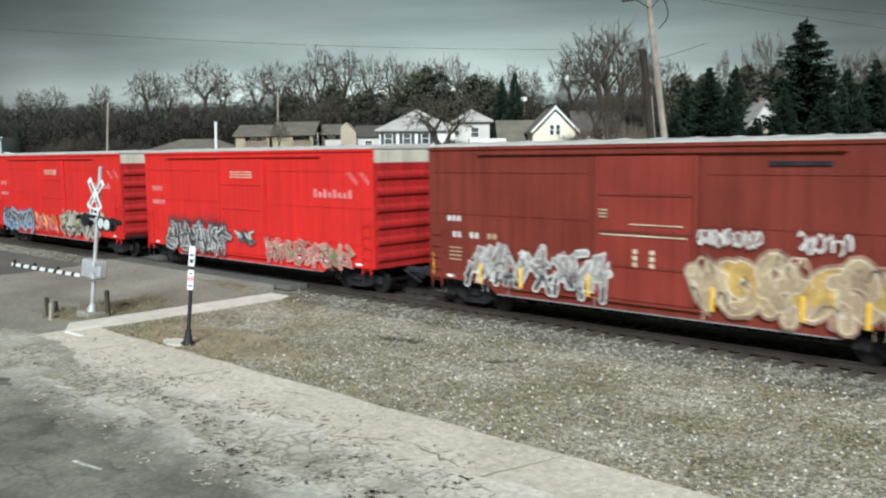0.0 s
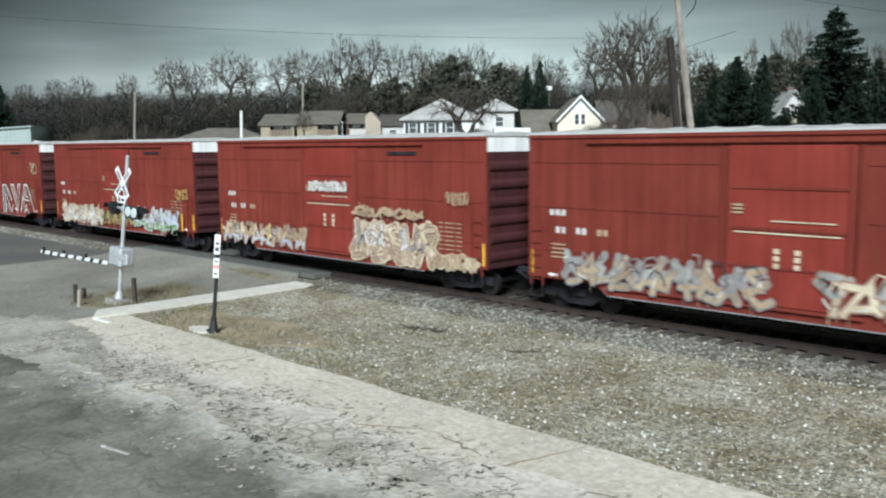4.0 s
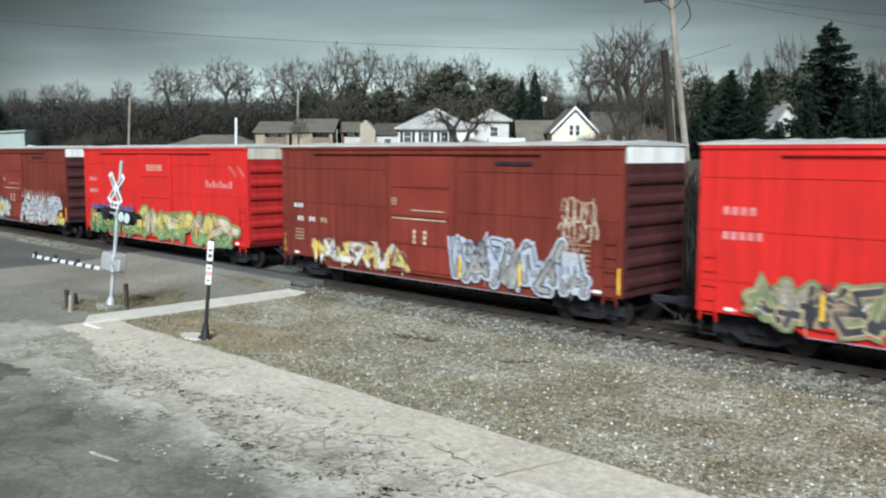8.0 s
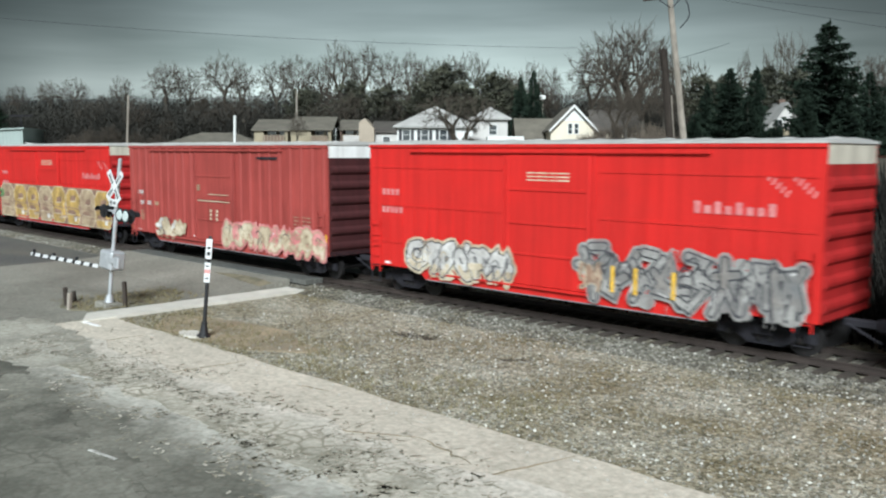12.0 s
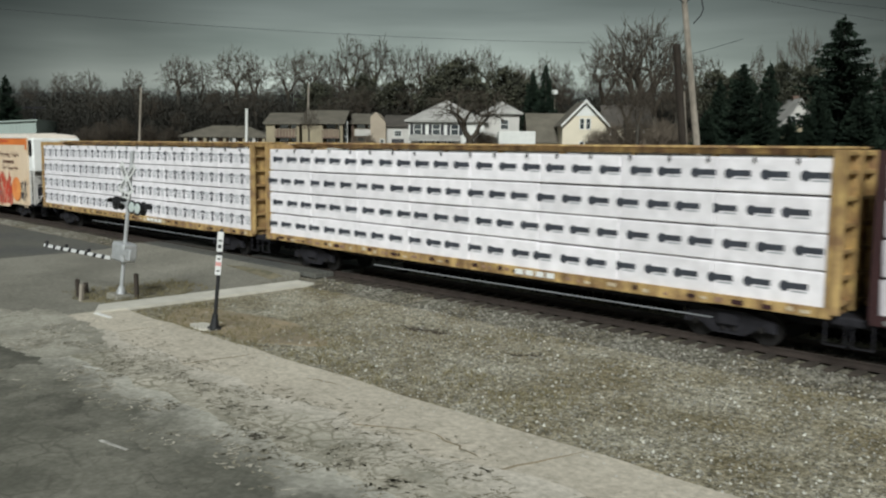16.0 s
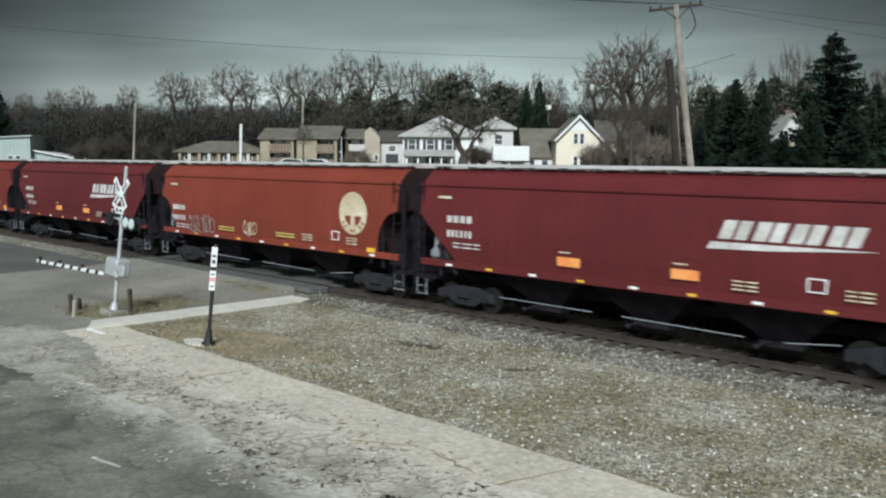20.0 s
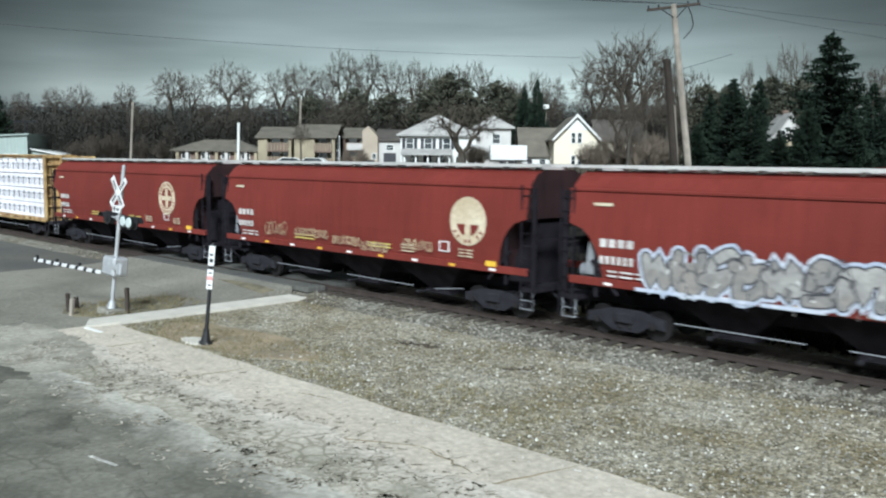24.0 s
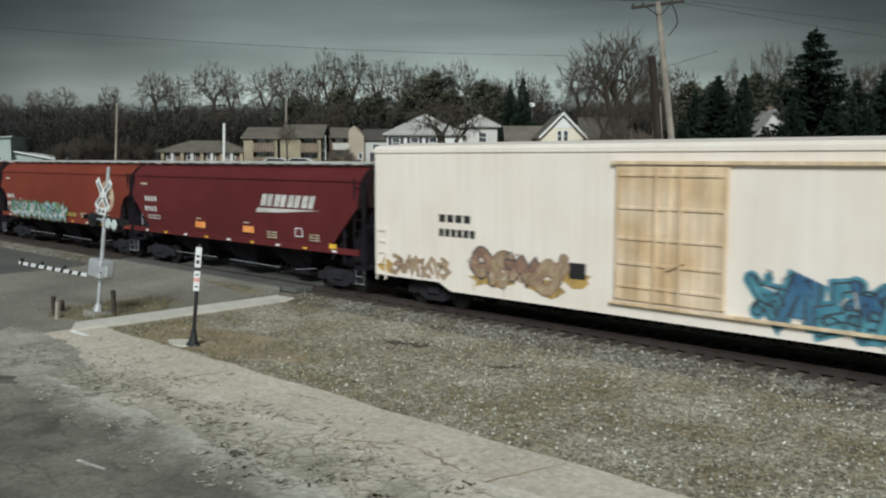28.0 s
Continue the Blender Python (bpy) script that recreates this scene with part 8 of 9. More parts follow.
def reefer(label, body_mat, top_mat, door_mat, roof_mat, dx, frame_mat):
    c = thing("refrigerator_car", label, "freight car", group="cars of the freight train")
    H, W = 11.1, 1.52
    side = [(-H, 0.9), (-H, 5.05), (H, 5.05), (H, 0.9), (8.1, 0.9), (7.6, 0.66), (-7.6, 0.66), (-8.1, 0.9)]
    for y0, y1 in ((-W, -W + 0.08), (W - 0.08, W)):
        part("side_wall", Geo().prism(side, "y", y0, y1), body_mat, c)
    if top_mat is not body_mat:
        band = part("top_band", Geo().box(-H, H, -W - 0.008, -W, 4.6, 5.0), top_mat, c, "orange band along the top")
        part("band_line", Geo().box(-H + 4.5, H - 3.2, -W - 0.03, -W - 0.008, 4.78, 4.86), SPRAY["red"], band)
    part("roof", Geo().prism([(-W - 0.04, 5.0), (-W - 0.04, 5.12), (-W + 0.1, 5.22), (0, 5.34), (W - 0.1, 5.22), (W + 0.04, 5.12), (W + 0.04, 5.0)], "x", -H - 0.02, H + 0.02), roof_mat, c, "white rounded roof")
    part("floor_pan", Geo().box(-H, H, -W + 0.08, W - 0.08, 0.95, 1.1).box(-9, 9, -0.3, 0.3, 0.6, 0.95), STEEL_DARK, c)
    g = Geo()
    for i in range(16):
        x = -H + 0.7 + i * 1.38
        if not -4.3 < x - dx < -0.5:
            g.box(x - 0.008, x + 0.008, -W - 0.003, -W, 0.9, 4.58)
    tagged(part("panel_joints", g, body_mat, c), kind="stuff")
    d = part("door", Geo().box(-3.95, -0.85, -W - 0.07, -W - 0.003, 1.12, 4.62, bevel=0.02), door_mat, c, "weathered plug door", at=pose(dx, 0, 0))
    g = Geo()
    for z in (1.5, 2.1, 2.75, 3.55, 4.4):
        g.box(-3.9, -0.9, -W - 0.11, -W - 0.071, z - 0.045, z + 0.045, bevel=0.012)
    for x in (-3.9, -2.4, -0.92):
        g.box(x - 0.05, x + 0.05, -W - 0.1, -W - 0.071, 1.15, 4.6, bevel=0.012)
    part("door_ribs", g, door_mat, d)
    part("lock_rod", Geo().tube((-2.75, -W - 0.13, 1.15), (-2.75, -W - 0.13, 4.6), 0.03, 0.03, 8).tube((-2.05, -W - 0.13, 1.15), (-2.05, -W - 0.13, 4.6), 0.03, 0.03, 8).tube((-2.4, -W - 0.14, 2.0), (-1.9, -W - 0.14, 2.25), 0.03, 0.03, 8), door_mat, d)
    part("door_track", Geo().box(-4.1, 3.2, -W - 0.12, -W - 0.003, 4.66, 4.76, bevel=0.01).box(-4.1, 3.2, -W - 0.13, -W - 0.003, 0.98, 1.06, bevel=0.01), door_mat, c, at=pose(dx, 0, 0))
    # cooling unit and end platform
    part("end_wall", Geo().box(H - 0.04, H, -W + 0.08, W - 0.08, 1.0, 5.05), SPRAY["white"] if frame_mat is not STEEL_DARK else BROWN_END_SHADED, c, "end wall behind the cooling unit")
    part("end_wall", Geo().box(-H, -H + 0.04, -W + 0.08, W - 0.08, 1.0, 5.05), body_mat, c)
    u = part("cooling_unit", Geo().box(H + 0.002, H + 0.72, -1.46, 1.46, 2.95, 5.02, bevel=0.1), WHITE, c, "white cooling unit on the end")
    rim = [(H + 0.36 + 0.27 * math.copysign(abs(math.cos(a * 0.3142)) ** 0.5, math.cos(a * 0.3142)), 4.4 + 0.5 * math.copysign(abs(math.sin(a * 0.3142)) ** 0.5, math.sin(a * 0.3142))) for a in range(20)]
    part("vent", Geo().prism(rim, "y", -1.475, -1.462), BLACK, u, "black rounded vent opening")
    part("grille", Geo().box(H + 0.722, H + 0.735, -0.75, -0.45, 4.55, 4.75), BLACK, u, "small black grille")
    for i in range(4):
        part("louvre", Geo().box(H + 0.722, H + 0.74, -0.9, 0.9, 3.3 + i * 0.18, 3.38 + i * 0.18), SPRAY["grey"], u)
    part("corner_panel", Geo().box(H - 0.32, H - 0.02, -W - 0.011, -W - 0.009, 4.3, 4.62), BLACK if frame_mat is STEEL_DARK else ORANGE, c, "small corner panel")
    g = Geo()
    for x in (H + 0.06, H + 0.62):
        for y in (-1.4, 1.4):
            g.box(x - 0.04, x + 0.04, y - 0.05, y + 0.05, 0.95, 3.2)
    for z in (1.5, 2.1, 2.7, 3.2):
        g.tube((H + 0.62, -1.4, z), (H + 0.62, 1.4, z), 0.025, 0.025, 6).tube((H + 0.06, -1.4, z), (H + 0.62, -1.4, z), 0.025, 0.025, 6)
    g.tube((H + 0.62, -1.3, 1.0), (H + 0.62, 0.2, 3.2), 0.03, 0.03, 6)
    part("end_frame", g, frame_mat, c, "end frame with rungs")
    part("fuel_tank", Geo().box(H, H + 0.5, -1.0, 1.0, 1.2, 2.2, bevel=0.06), STEEL_DARK, c)
    part("end_platform", Geo().box(H, H + 0.7, -1.45, 1.45, 0.9, 1.0), STEEL_DARK, c)
    for sx in (-1, 1):
        truck_parts(c, sx * 8.7)
        coupler(c, sx * (H + (0.3 if sx > 0 else 0)), sx)
        ladder(c, sx * (H - 0.35), -W, 0.75, 2.6, body_mat, 5)
    part("data_plate", Geo().box(-3.1, -2.55, -W - 0.008, -W, 1.5, 1.95), BLACK, c, "black data plate")
    return c


car = reefer("cream refrigerator car with orange top band and red graffiti", CREAM, ORANGE, CREAM, REEFER_WHITE, 1.9, SPRAY["white"])
e_ = part("emblem", Geo().tube((-9.0, -1.53, 4.0), (-9.0, -1.525, 4.0), 0.42, 0.42, 6).box(-8.8, -8.2, -1.53, -1.525, 4.2, 4.42).box(-8.62, -8.4, -1.53, -1.525, 3.6, 4.2), ORANGE, car, "orange emblem")
text_bars(car, -9.95, 3.0, [0.2] * 9, -1.53, SLOGAN_BROWN, 0.22, label="brown name bars", gap=0.06)
slogan(car, "Protecting Today's", 6.35, 3.86, 0.44, -1.53)
text_bars(car, 6.95, 3.52, [0.13] * 10, -1.53, SLOGAN_BROWN, 0.2, label="brown slogan bars", gap=0.06)
slogan(car, "For Tomorrow", 6.8, 3.02, 0.44, -1.53)
graffiti(car, -9.6, -1.7, 0.85, 2.3, ["grey", "white"], "black", 901, -1.54, "block", n=10, spikes="darkgrey", low="darkgrey", label="grey and black spray-painted graffiti")
graffiti(car, 1.1, 8.3, 0.82, 2.75, ["red", "red"], "cream", 902, -1.54, "block", cloud="red", n=7, low="red", thick=0.42, fresh=True, label="red and orange spray-painted graffiti")
part("graffiti", Geo().tube((9.2, -1.572, 1.85), (9.2, -1.568, 1.85), 0.75, 0.75, 24), SPRAY["orange"], car, "round orange spray-painted shape")
graffiti(car, 9.9, 10.9, 1.2, 2.4, ["cream", "black"], "black", 903, -1.54, "block", label="black spray-painted graffiti")
TRAIN.append(car)


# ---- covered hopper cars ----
# grimy underframe steel, deep shade put into its near-black colour
SHADE_BLACK = surface("sooty_underframe", (0.02, 0.018, 0.022), 0.95, vary=0.4, scale=2.0, spec=0.05)
# slope-sheet ends: body brown taken near black, shade put into the colour
HOPPER_END_SHADED = surface("grimy_hopper_end", (0.03, 0.012, 0.013), 0.7, vary=0.4, scale=1.2, streak=0.3)


def hopper(label, mat, emblem, at=5.8):
    c = thing("hopper_car", label, "freight car", group="cars of the freight train")
    E = 8.2
    flank = [(1.46, 1.5), (1.485, 1.75), (1.53, 2.1), (1.555, 2.45), (1.56, 2.75), (1.556, 2.95), (1.548, 3.1), (1.515, 3.4), (1.475, 3.7), (1.43, 3.98), (1.34, 4.12), (1.08, 4.4), (0.75, 4.54)]
    ring = [(-y, z) for y, z in flank] + [(y, z) for y, z in reversed(flank)]

    def body():
        g = Geo()
        n = len(ring)
        def reach(z):
            if z > 3.05:
                return E - 0.1
            # a straight slope on the cars with the slanted emblem, an arch on the others
            return E - 0.1 - 1.05 * (3.1 - z) if emblem == "swoosh" else E - 0.1 - 1.1 * math.sqrt(max(0.0, 1 - ((z - 1.45) / 1.65) ** 2))
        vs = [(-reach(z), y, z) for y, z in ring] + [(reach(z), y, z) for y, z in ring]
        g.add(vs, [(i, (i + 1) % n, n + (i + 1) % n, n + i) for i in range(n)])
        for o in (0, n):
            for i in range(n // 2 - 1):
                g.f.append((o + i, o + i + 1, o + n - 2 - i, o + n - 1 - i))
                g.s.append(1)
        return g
    part("body", body, [mat, HOPPER_END_SHADED], c, key=("hop", mat.name, emblem == "swoosh"))
    part("eave_plate", lambda: Geo().box(-E + 0.05, E - 0.05, -1.48, -1.38, 3.99, 4.06, bevel=0.01).box(-E + 0.05, E - 0.05, 1.38, 1.48, 3.99, 4.06, bevel=0.01), mat, c, key=("hopeave", mat.name))
    part("running_board", lambda: [g := Geo().box(-E, E, -1.0, -0.55, 4.62, 4.7).box(-E, E, 0.55, 1.0, 4.62, 4.7), [g.box(-E + 0.3 + i * 1.2, -E + 0.38 + i * 1.2, -0.8, 0.8, 4.5, 4.62) for i in range(14)]][0], ROOF_GALV, c, "galvanised running boards on the roof", key="hopboard")
    for i in range(6):
        part("hatch", lambda: Geo().box(-0.9, 0.9, -0.4, 0.4, 4.56, 4.68, bevel=0.03), ROOF_GALV, c, key="hophatch", at=pose(-6.1 + i * 2.4, 0, 0))
    part("side_sill", lambda: Geo().box(-E + 0.1, E - 0.1, -1.53, -1.4, 1.42, 1.64, bevel=0.015).box(-E + 0.1, E - 0.1, 1.4, 1.53, 1.42, 1.64, bevel=0.015), mat, c, key=("hopsill", mat.name))
    for i in range(9):
        part("reflector", lambda: Geo().box(-0.13, 0.13, -1.536, -1.531, 1.47, 1.54), YELLOW if i % 2 else WHITE, c, "orange reflective mark" if i % 2 else "white reflective mark", key=("refl", i % 2), at=pose(-6.8 + i * 1.7, 0, 0))
    def bay():
        top, bot = [(-1.75, -1.35), (1.75, -1.35), (1.75, 1.35), (-1.75, 1.35)], [(-0.45, -0.5), (0.45, -0.5), (0.45, 0.5), (-0.45, 0.5)]
        return Geo().add([(x, y, 1.52) for x, y in top] + [(x, y, 0.45) for x, y in bot], [(0, 1, 5, 4), (1, 2, 6, 5), (2, 3, 7, 6), (3, 0, 4, 7), (4, 5, 6, 7)]).box(-0.55, 0.55, -0.62, 0.62, 0.32, 0.45)
    for x in (-3.6, 0, 3.6):
        part("hopper_bay", bay, SHADE_BLACK, c, key="hopbay", at=pose(x, 0, 0))
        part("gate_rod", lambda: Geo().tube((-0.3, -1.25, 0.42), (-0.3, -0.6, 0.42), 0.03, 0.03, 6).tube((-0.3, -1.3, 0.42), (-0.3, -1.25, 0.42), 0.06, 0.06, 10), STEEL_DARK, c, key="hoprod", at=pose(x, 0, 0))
    part("center_sill", lambda: Geo().box(-E, E, -0.32, 0.32, 0.8, 1.1), SHADE_BLACK, c, key="hopcenter")
    part("brake_pipe", lambda: Geo().tube((-5.0, -1.1, 0.62), (-1.6, -1.1, 0.6), 0.018, 0.018, 6).tube((-0.6, -1.1, 0.6), (2.9, -1.1, 0.56), 0.018, 0.018, 6).tube((3.9, -1.1, 0.56), (5.2, -1.1, 0.7), 0.018, 0.018, 6), PIPE, c, "pale brake pipe", key="hoppipe")
    for sx in (-1, 1):
        def frame_end():
            g = Geo().box(-0.35, 0.25, -1.45, 1.45, 0.95, 1.08)
            for y in (-1.42, 1.42):
                g.box(0.1, 0.2, y - 0.05, y + 0.05, 1.0, 4.0)
                g.tube((-0.75, y, 2.1), (-1.6, y, 1.2), 0.05, 0.05, 6).box(-0.95, -0.85, y - 0.04, y + 0.04, 1.1, 2.6)
            g.box(0.1, 0.2, -1.42, 1.42, 2.4, 2.5)
            return g
        end = part("end_frame", frame_end, SHADE_BLACK, c, key="hopend", at=pose(sx * (E - 0.05), 0, 0) @ pose(0, 0, 0, 0, 0, 0 if sx > 0 else 180))
        def lad():
            g = Geo()
            for i in range(8):
                g.tube((-0.25, -1.5, 1.2 + i * 0.37), (0.15, -1.5, 1.2 + i * 0.37), 0.015, 0.015, 6)
            for x in (-0.27, 0.17):
                g.box(x - 0.02, x + 0.02, -1.52, -1.48, 0.5, 4.1)
            return g
        part("ladder", lad, SHADE_BLACK, c, key="hoplad", at=pose(sx * (E - 0.05), 0, 0))
        # added dark block: fills the end opening to paint its shade
        part("slope_bulkhead", lambda: Geo().prism([(-1.4, 1.1), (-0.3, 1.1), (-0.14, 2.95), (-0.6, 2.95)], "y", -0.7, 0.7), SHADE_BLACK, c, "dark added block for the shade under the slope sheet", key="hopbulk", at=pose(sx * (E - 0.1), 0, 0) @ pose(0, 0, 0, 0, 0, 0 if sx > 0 else 180))
        if sx < 0:
            part("air_reservoir", lambda: Geo().tube((-0.35, 0, 0), (0.35, 0, 0), 0.2, 0.2, 14).tube((-0.42, 0, 0), (-0.35, 0, 0), 0.1, 0.2, 14).tube((0.35, 0, 0), (0.42, 0, 0), 0.2, 0.1, 14), PIPE, c, "pale grey air reservoir", key="hopair", at=pose(-E + 0.55, -0.95, 1.75))
            part("gusset", lambda: Geo().prism([(-0.3, 1.7), (0.1, 1.7), (-0.1, 2.6), (-0.22, 2.6)], "y", -1.36, -1.33), PIPE, c, "pale gusset plate", key="hopgus", at=pose(-E + 0.85, 0, 0))
            part("brake_wheel", lambda: Geo().tube((-0.03, 0, 0), (0.03, 0, 0), 0.26, 0.26, 18), STEEL_DARK, c, key="hopwheel", at=pose(-E - 0.1, -0.6, 2.4))
        part("sill_step", lambda: Geo().tube((-0.22, 0, 0.95), (-0.22, 0, 0.42), 0.018, 0.018, 6).tube((0.22, 0, 0.95), (0.22, 0, 0.42), 0.018, 0.018, 6).tube((-0.22, 0, 0.44), (0.22, 0, 0.44), 0.018, 0.018, 6).tube((-0.22, 0, 0.7), (0.22, 0, 0.7), 0.018, 0.018, 6), PIPE, c, "pale sill step", key="hopstep", at=pose(sx * (E - 0.1), -1.46, 0))
        truck_parts(c, sx * 6.5)
        coupler(c, sx * (E - 0.2), sx)
    y = -1.57
    nx, nz = (-6.85, 2.98) if emblem == "swoosh" else (-7.05, 2.62)
    text_bars(c, nx, nz, [0.2] * 4, y, SPRAY["white"], 0.22, gap=0.08)
    text_bars(c, nx, nz - 0.46, [0.11] * 6, y, SPRAY["white"], 0.22, gap=0.075)
    part("end_plate", Geo().box(6.55, 6.95, -1.56, -1.531, 1.6, 1.76), YELLOW, c, "orange reflective plate")
    text_bars(c, nx + 0.25, nz - 0.76, [0.3, 0.4, 0.25], y + 0.01, SPRAY["white"], 0.045, rows=2, pitch=0.12, label="small white data bars")
    text_bars(c, -7.3, 3.65, [0.6], y + 0.04, SPRAY["cream"], 0.08, label="small pale bar")
    for x in ((-2.5, 1.1) if emblem == "swoosh" else (-3.2, 1.05)):
        if emblem == "swoosh":
            text_bars(c, x, 2.0, [0.78], y + 0.012, SPRAY["orange"], 0.26, label="orange warning field")
            text_bars(c, x + 0.06, 2.26, [0.4], y + 0.01, SPRAY["cream"], 0.04, label="small pale bar")
        else:
            text_bars(c, x, 1.93, [1.2], y + 0.012, SPRAY["yellow"], 0.045, rows=2, pitch=0.11, label="small yellow warning bars")
    text_bars(c, 2.75, 1.98, [0.3, 0.3], y + 0.012, SPRAY["cream"], 0.04, rows=3, pitch=0.1, gap=0.05, label="small pale data bars")
    text_bars(c, 5.4, 2.02, [0.25, 0.3], y + 0.012, SPRAY["cream"], 0.04, rows=3, pitch=0.1, gap=0.06, label="small pale data bars")
    g = Geo()
    for x0, x1, z0, z1 in ((4.55, 5.0, 2.2, 2.23), (4.55, 5.0, 1.9, 1.93), (4.55, 4.59, 1.9, 2.23), (4.96, 5.0, 1.9, 2.23)):
        g.box(x0, x1, y + 0.01, y + 0.016, z0, z1)
    part("data_frame", g, WHITE, c, "small white square frame")
    if emblem in ("swoosh", "faded"):
        g = Geo()
        for i in range(4):
            for k, w in ((0.0, 0.33), (0.41, 0.3)):
                x = 2.35 + i * 0.86 + k
                g.prism([(x, 2.98), (x + w, 2.98), (x + w + 0.18, 3.44), (x + 0.18, 3.44)], "y", y - 0.008, y)
        g.prism([(2.06, 2.72), (3.6, 2.76), (6.1, 2.92), (2.16, 2.9)], "y", y - 0.008, y)
        part("emblem", g, SPRAY["white"] if emblem == "swoosh" else SPRAY["tan"], c, "white slanted block emblem with wedge underline" if emblem == "swoosh" else "faded slanted block emblem with wedge underline")
    else:
        round_emblem(c, at, 2.92, 0.76, y, SPRAY["cream"], mat, None, emblem == "worn")
    return c


def round_emblem(car, x, z, r, y, light, dark, cross=None, worn=False):
    g = Geo()
    g.tube((x, y - 0.006, z), (x, y, z), r, r, 32, 0)
    for i in range(22):
        if i % 11 not in (0, 1) and not (worn and (i < 12 or i % 3 == 0)):
            a = 2 * math.pi * i / 22
            cx, cz = x + math.cos(a) * r * 0.83, z + math.sin(a) * r * 0.83
            b = Geo().box(-r * 0.05, r * 0.05, -0.004, 0.0, -r * 0.08, r * 0.08, 1)
            b.moved(pose(cx, y - 0.006, cz, 0, 90 - math.degrees(a), 0))
            g.add(b.v, b.f, 1)
    if worn:
        # only the lower quarters of the field still show
        for sx in (-1, 1):
            arc = [(x + sx * r * 0.15, z - r * 0.13)] + [(x + sx * r * 0.62 * math.cos(a * 0.1), z - r * 0.62 * math.sin(a * 0.1)) for a in range(2, 14)]
            patch_shape(g, arc, y - 0.008, 1)
        return tagged(part("emblem", g, [light, dark], car, "faded round cream emblem"), kind="stuff")
    g.tube((x, y - 0.01, z), (x, y - 0.006, z), r * 0.64, r * 0.64, 32, 1)
    c_ = 2 if cross else 0
    g.box(x - r * 0.15, x + r * 0.15, y - 0.014, y - 0.01, z - r * 0.58, z + r * 0.58, c_)
    g.box(x - r * 0.58, x + r * 0.58, y - 0.018, y - 0.014, z - r * 0.13, z + r * 0.13, c_)
    return tagged(part("emblem", g, [light, dark] + ([cross] if cross else []), car, "round emblem with a cross"), kind="stuff")


HOPPERS = [("dark brown covered hopper car with white slanted emblem", HOPPER2, "swoosh"), ("orange-brown covered hopper car with faded round cream emblem", HOPPER3, "worn"), ("dark brown covered hopper car with white slanted emblem", HOPPER2, "swoosh"), ("brown covered hopper car with faded emblem", HOPPER, "faded"), ("brown covered hopper car with grey and orange graffiti", HOPPER, "round"), ("brown covered hopper car with scrawls and faded round emblem", HOPPER, "worn"), ("brown covered hopper car with round cream emblem", HOPPER, "round")]
for label, mat, emblem in HOPPERS:
    TRAIN.append(hopper(label, mat, emblem, 4.87 if label.startswith("brown covered hopper car with round") else 5.8))
HG = -1.585
tag_line(TRAIN[21], -5.7, -3.5, 1.55, 2.35, "grey", 71, HG, 0.035, 2.4)
tag_line(TRAIN[21], -1.25, -0.3, 1.72, 2.3, "cream", 72, HG, 0.035)
graffiti(TRAIN[24], -5.6, 0.2, 1.45, 2.72, ["grey", "darkgrey"], "black", 74, HG, "bubble", cloud="paleblue", n=7, low="darkgrey", fresh=True, label="grey and black spray-painted graffiti")
text_bars(TRAIN[24], -5.9, 1.48, [1.5, 1.6, 1.5], HG - 0.02, SPRAY["paleblue"], 0.1, name="paint_band", gap=0.15, label="white sprayed band along the sill")
graffiti(TRAIN[24], 0.6, 5.2, 1.45, 2.55, ["yellow", "orange"], "black", 75, HG - 0.02, "block", cloud="cream", n=6, low="orange", label="orange and yellow spray-painted graffiti")
graffiti(TRAIN[24], 4.8, 6.4, 1.45, 2.05, ["green", "olive"], "green", 76, HG, "block", cloud="green", label="green spray-painted graffiti")
for i, (x0, x1, z0, z1) in enumerate(((-5.1, -3.7, 1.85, 2.35), (-3.2, -1.1, 1.9, 2.2), (-0.9, 0.7, 1.75, 2.05), (0.7, 2.1, 1.65, 1.95), (2.9, 4.3, 1.85, 2.2))):
    tag_line(TRAIN[25], x0, x1, z0, z1, "tan", 78 + i, HG, 0.03)

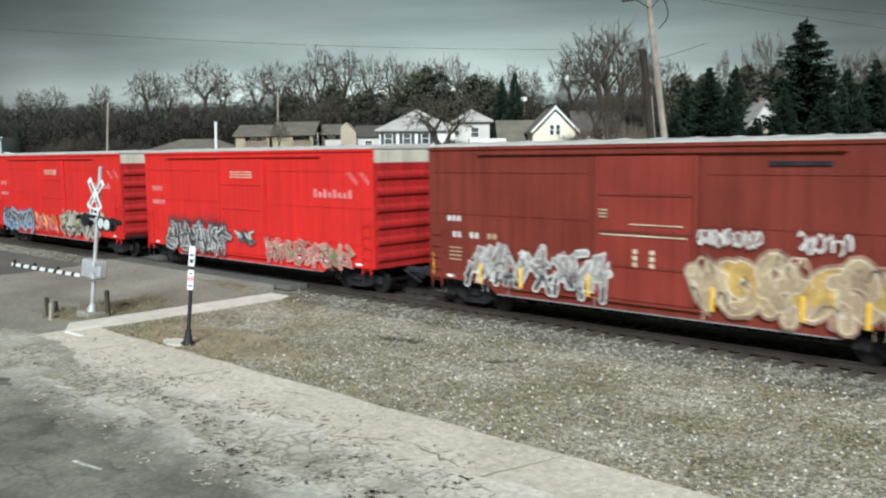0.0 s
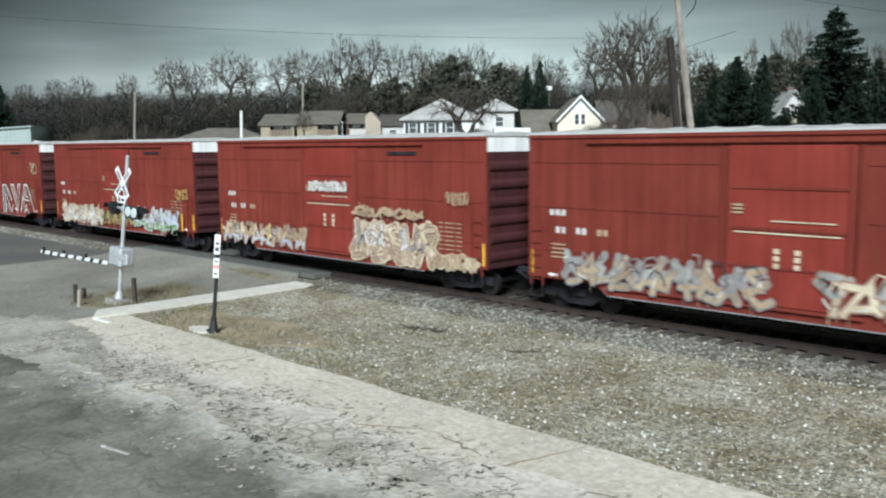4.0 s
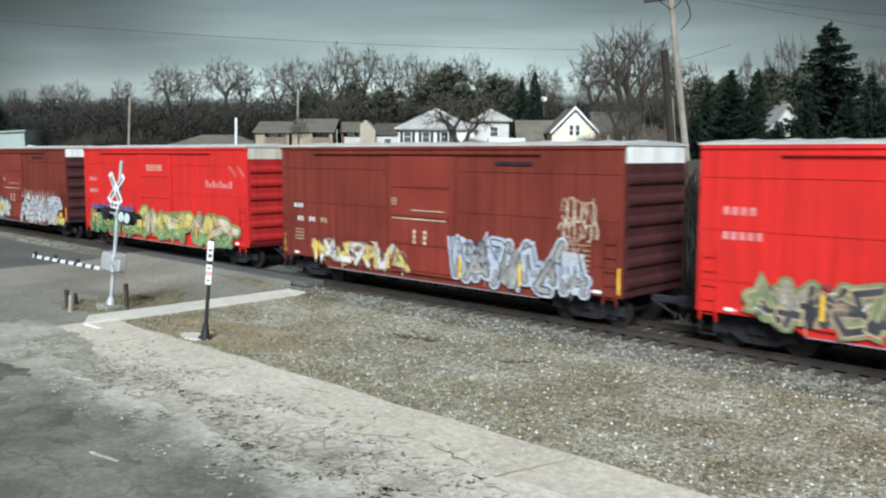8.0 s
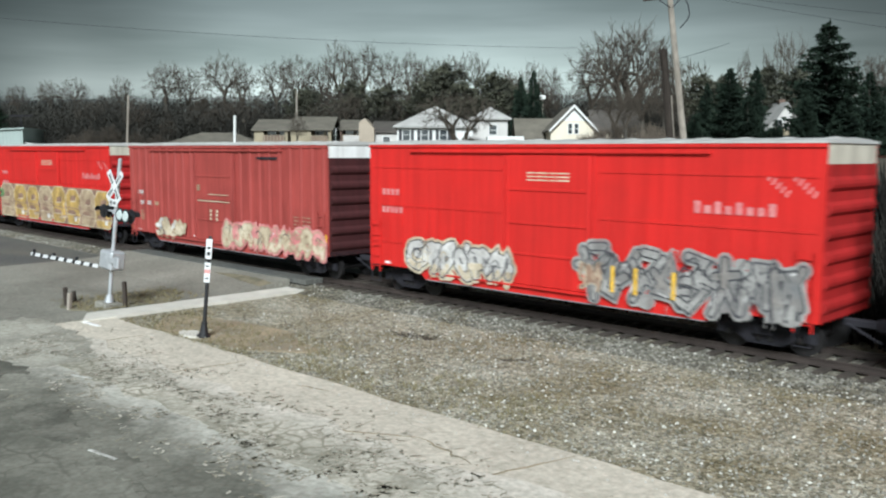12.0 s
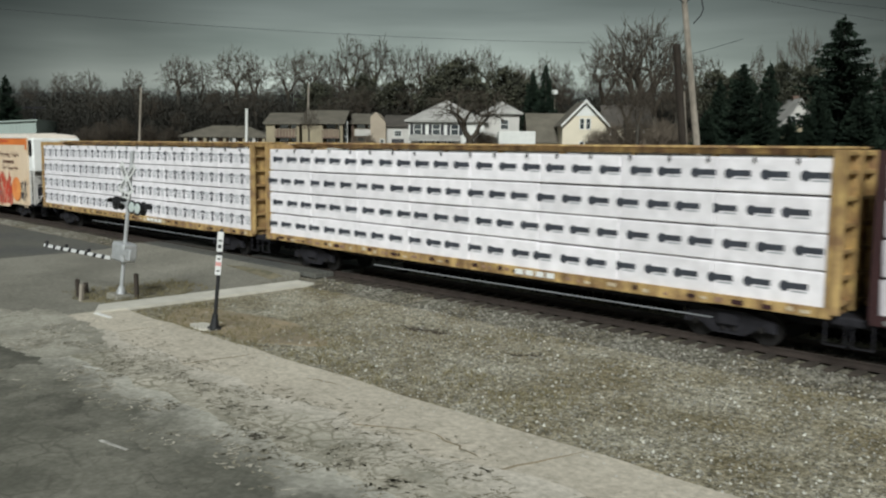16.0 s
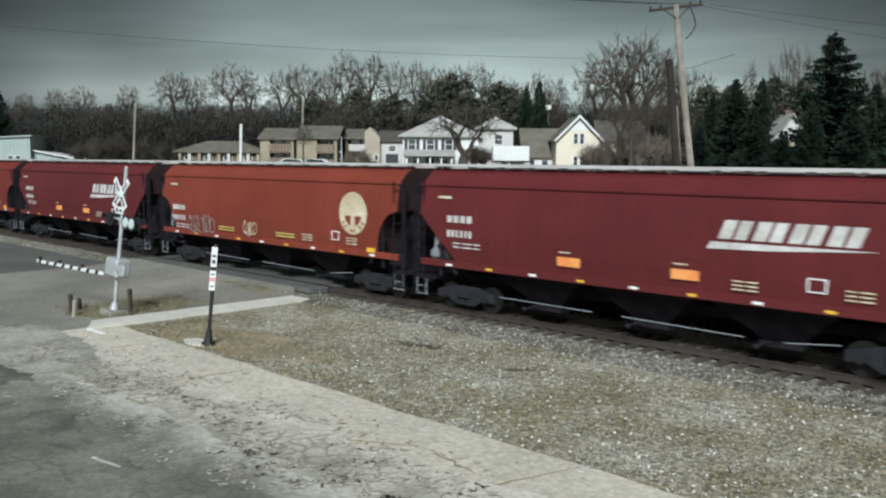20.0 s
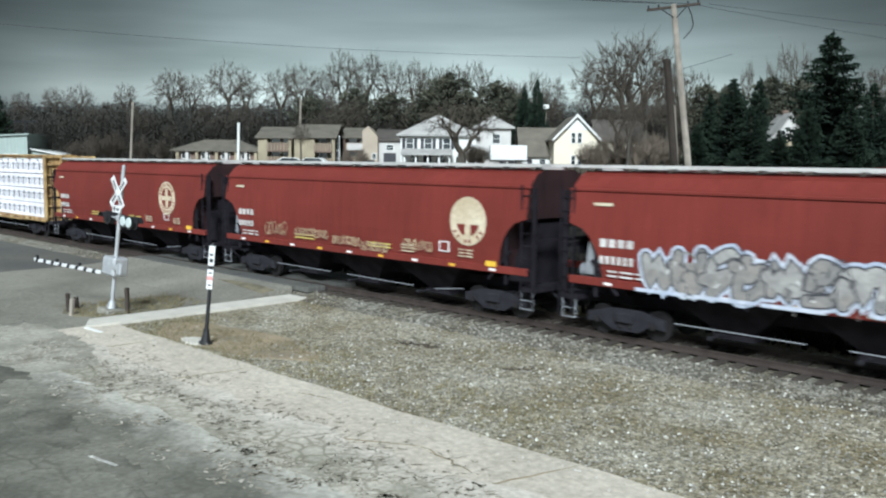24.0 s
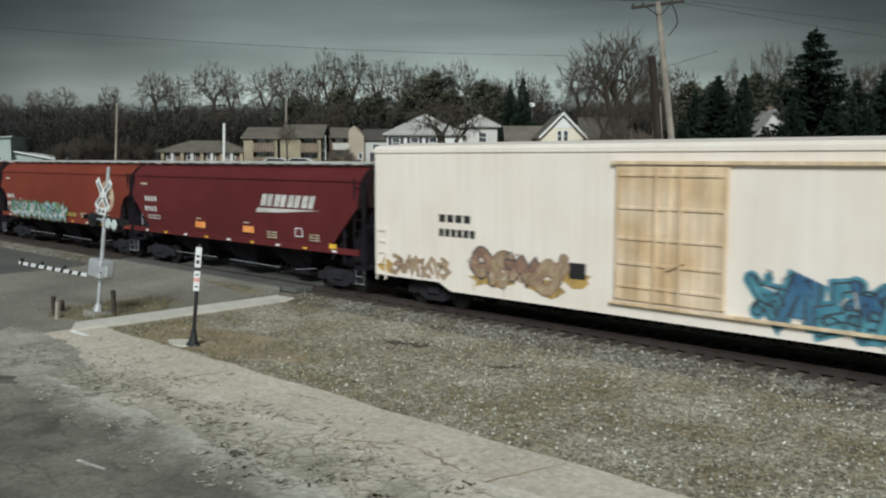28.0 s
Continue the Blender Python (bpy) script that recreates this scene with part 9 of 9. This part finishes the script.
TRAIN.append(lumber_car("yellow centerbeam flatcar loaded with white-wrapped lumber with small dark prints", CAR_YELLOW, WRAP, "icon", 44, 9, 0.9))
car = reefer("white refrigerator car with rusty door, dark round emblem and blue graffiti", REEFER_WHITE, REEFER_WHITE, DOOR_RUST, REEFER_WHITE, 2.35, STEEL_DARK)
round_emblem(car, 7.68, 3.4, 0.86, -1.523, BLACK, WHITE, SPRAY["blue"])
text_bars(car, -8.1, 2.95, [0.26, 0.26, 0.26, 0.26], -1.522, BLACK, 0.24, label="black lettering bars")
text_bars(car, -8.1, 2.5, [0.2] * 6, -1.522, BLACK, 0.24, label="black lettering bars", gap=0.06)
graffiti(car, -6.7, -3.4, 0.95, 2.2, ["brown", "tan"], "brown", 801, -1.54, "bubble", n=4, label="faded brown spray-painted graffiti")
graffiti(car, 2.2, 7.2, 0.85, 2.25, ["cyan", "blue"], "black", 802, -1.54, "block", cloud="cyan", n=7, low="cyan", label="blue spray-painted graffiti")
graffiti(car, 8.0, 10.9, 0.9, 2.0, ["grey", "grey"], "darkgrey", 803, -1.54, "bubble", cloud="grey", n=5, low="grey", label="grey and pale blue spray-painted graffiti")
graffiti(car, -10.2, -7.6, 1.0, 1.7, ["tan"], "brown", 804, -1.54, "block", label="faint tan spray-painted graffiti")
rs = random.Random(88)
g = Geo()
for cx, cz, rx, rz in ((-10.6, 1.2, 0.4, 0.25), (-6.0, 1.15, 0.9, 0.22), (-3.9, 1.1, 0.7, 0.25), (-2.9, 1.5, 0.5, 0.3), (6.9, 1.0, 0.5, 0.2), (9.6, 1.05, 0.8, 0.2)):
    patch_shape(g, [(cx + rx * math.cos(a_ / 14 * 6.283) * rs.uniform(0.6, 1.2), max(0.8, cz + rz * math.sin(a_ / 14 * 6.283) * rs.uniform(0.5, 1.3))) for a_ in range(14)], -1.5235 - 0.0005 * len(g.f) / 14, 0)
tagged(part("rust_stain", g, WORN["gold"], car, "rusty stains along the lower side"), kind="stuff")
TRAIN.append(car)
TRAIN.append(hopper("dark brown covered hopper car with white slanted emblem", HOPPER2, "swoosh"))
TRAIN.append(hopper("brown covered hopper car with green graffiti and round emblem", HOPPER3, "round"))
graffiti(TRAIN[30], -6.3, 1.0, 1.48, 2.4, ["green", "white"], "cyan", 811, HG, "block", cloud="olive", label="green and white spray-painted graffiti")
TRAIN.append(hopper("brown covered hopper car with round cream emblem", HOPPER, "round"))


def motions():
    for middle, car in zip(MIDDLES, TRAIN):
        walk(car, [(t, pose(middle + way, TRACK_Y, 0)) for t, way in WAY])


motions()
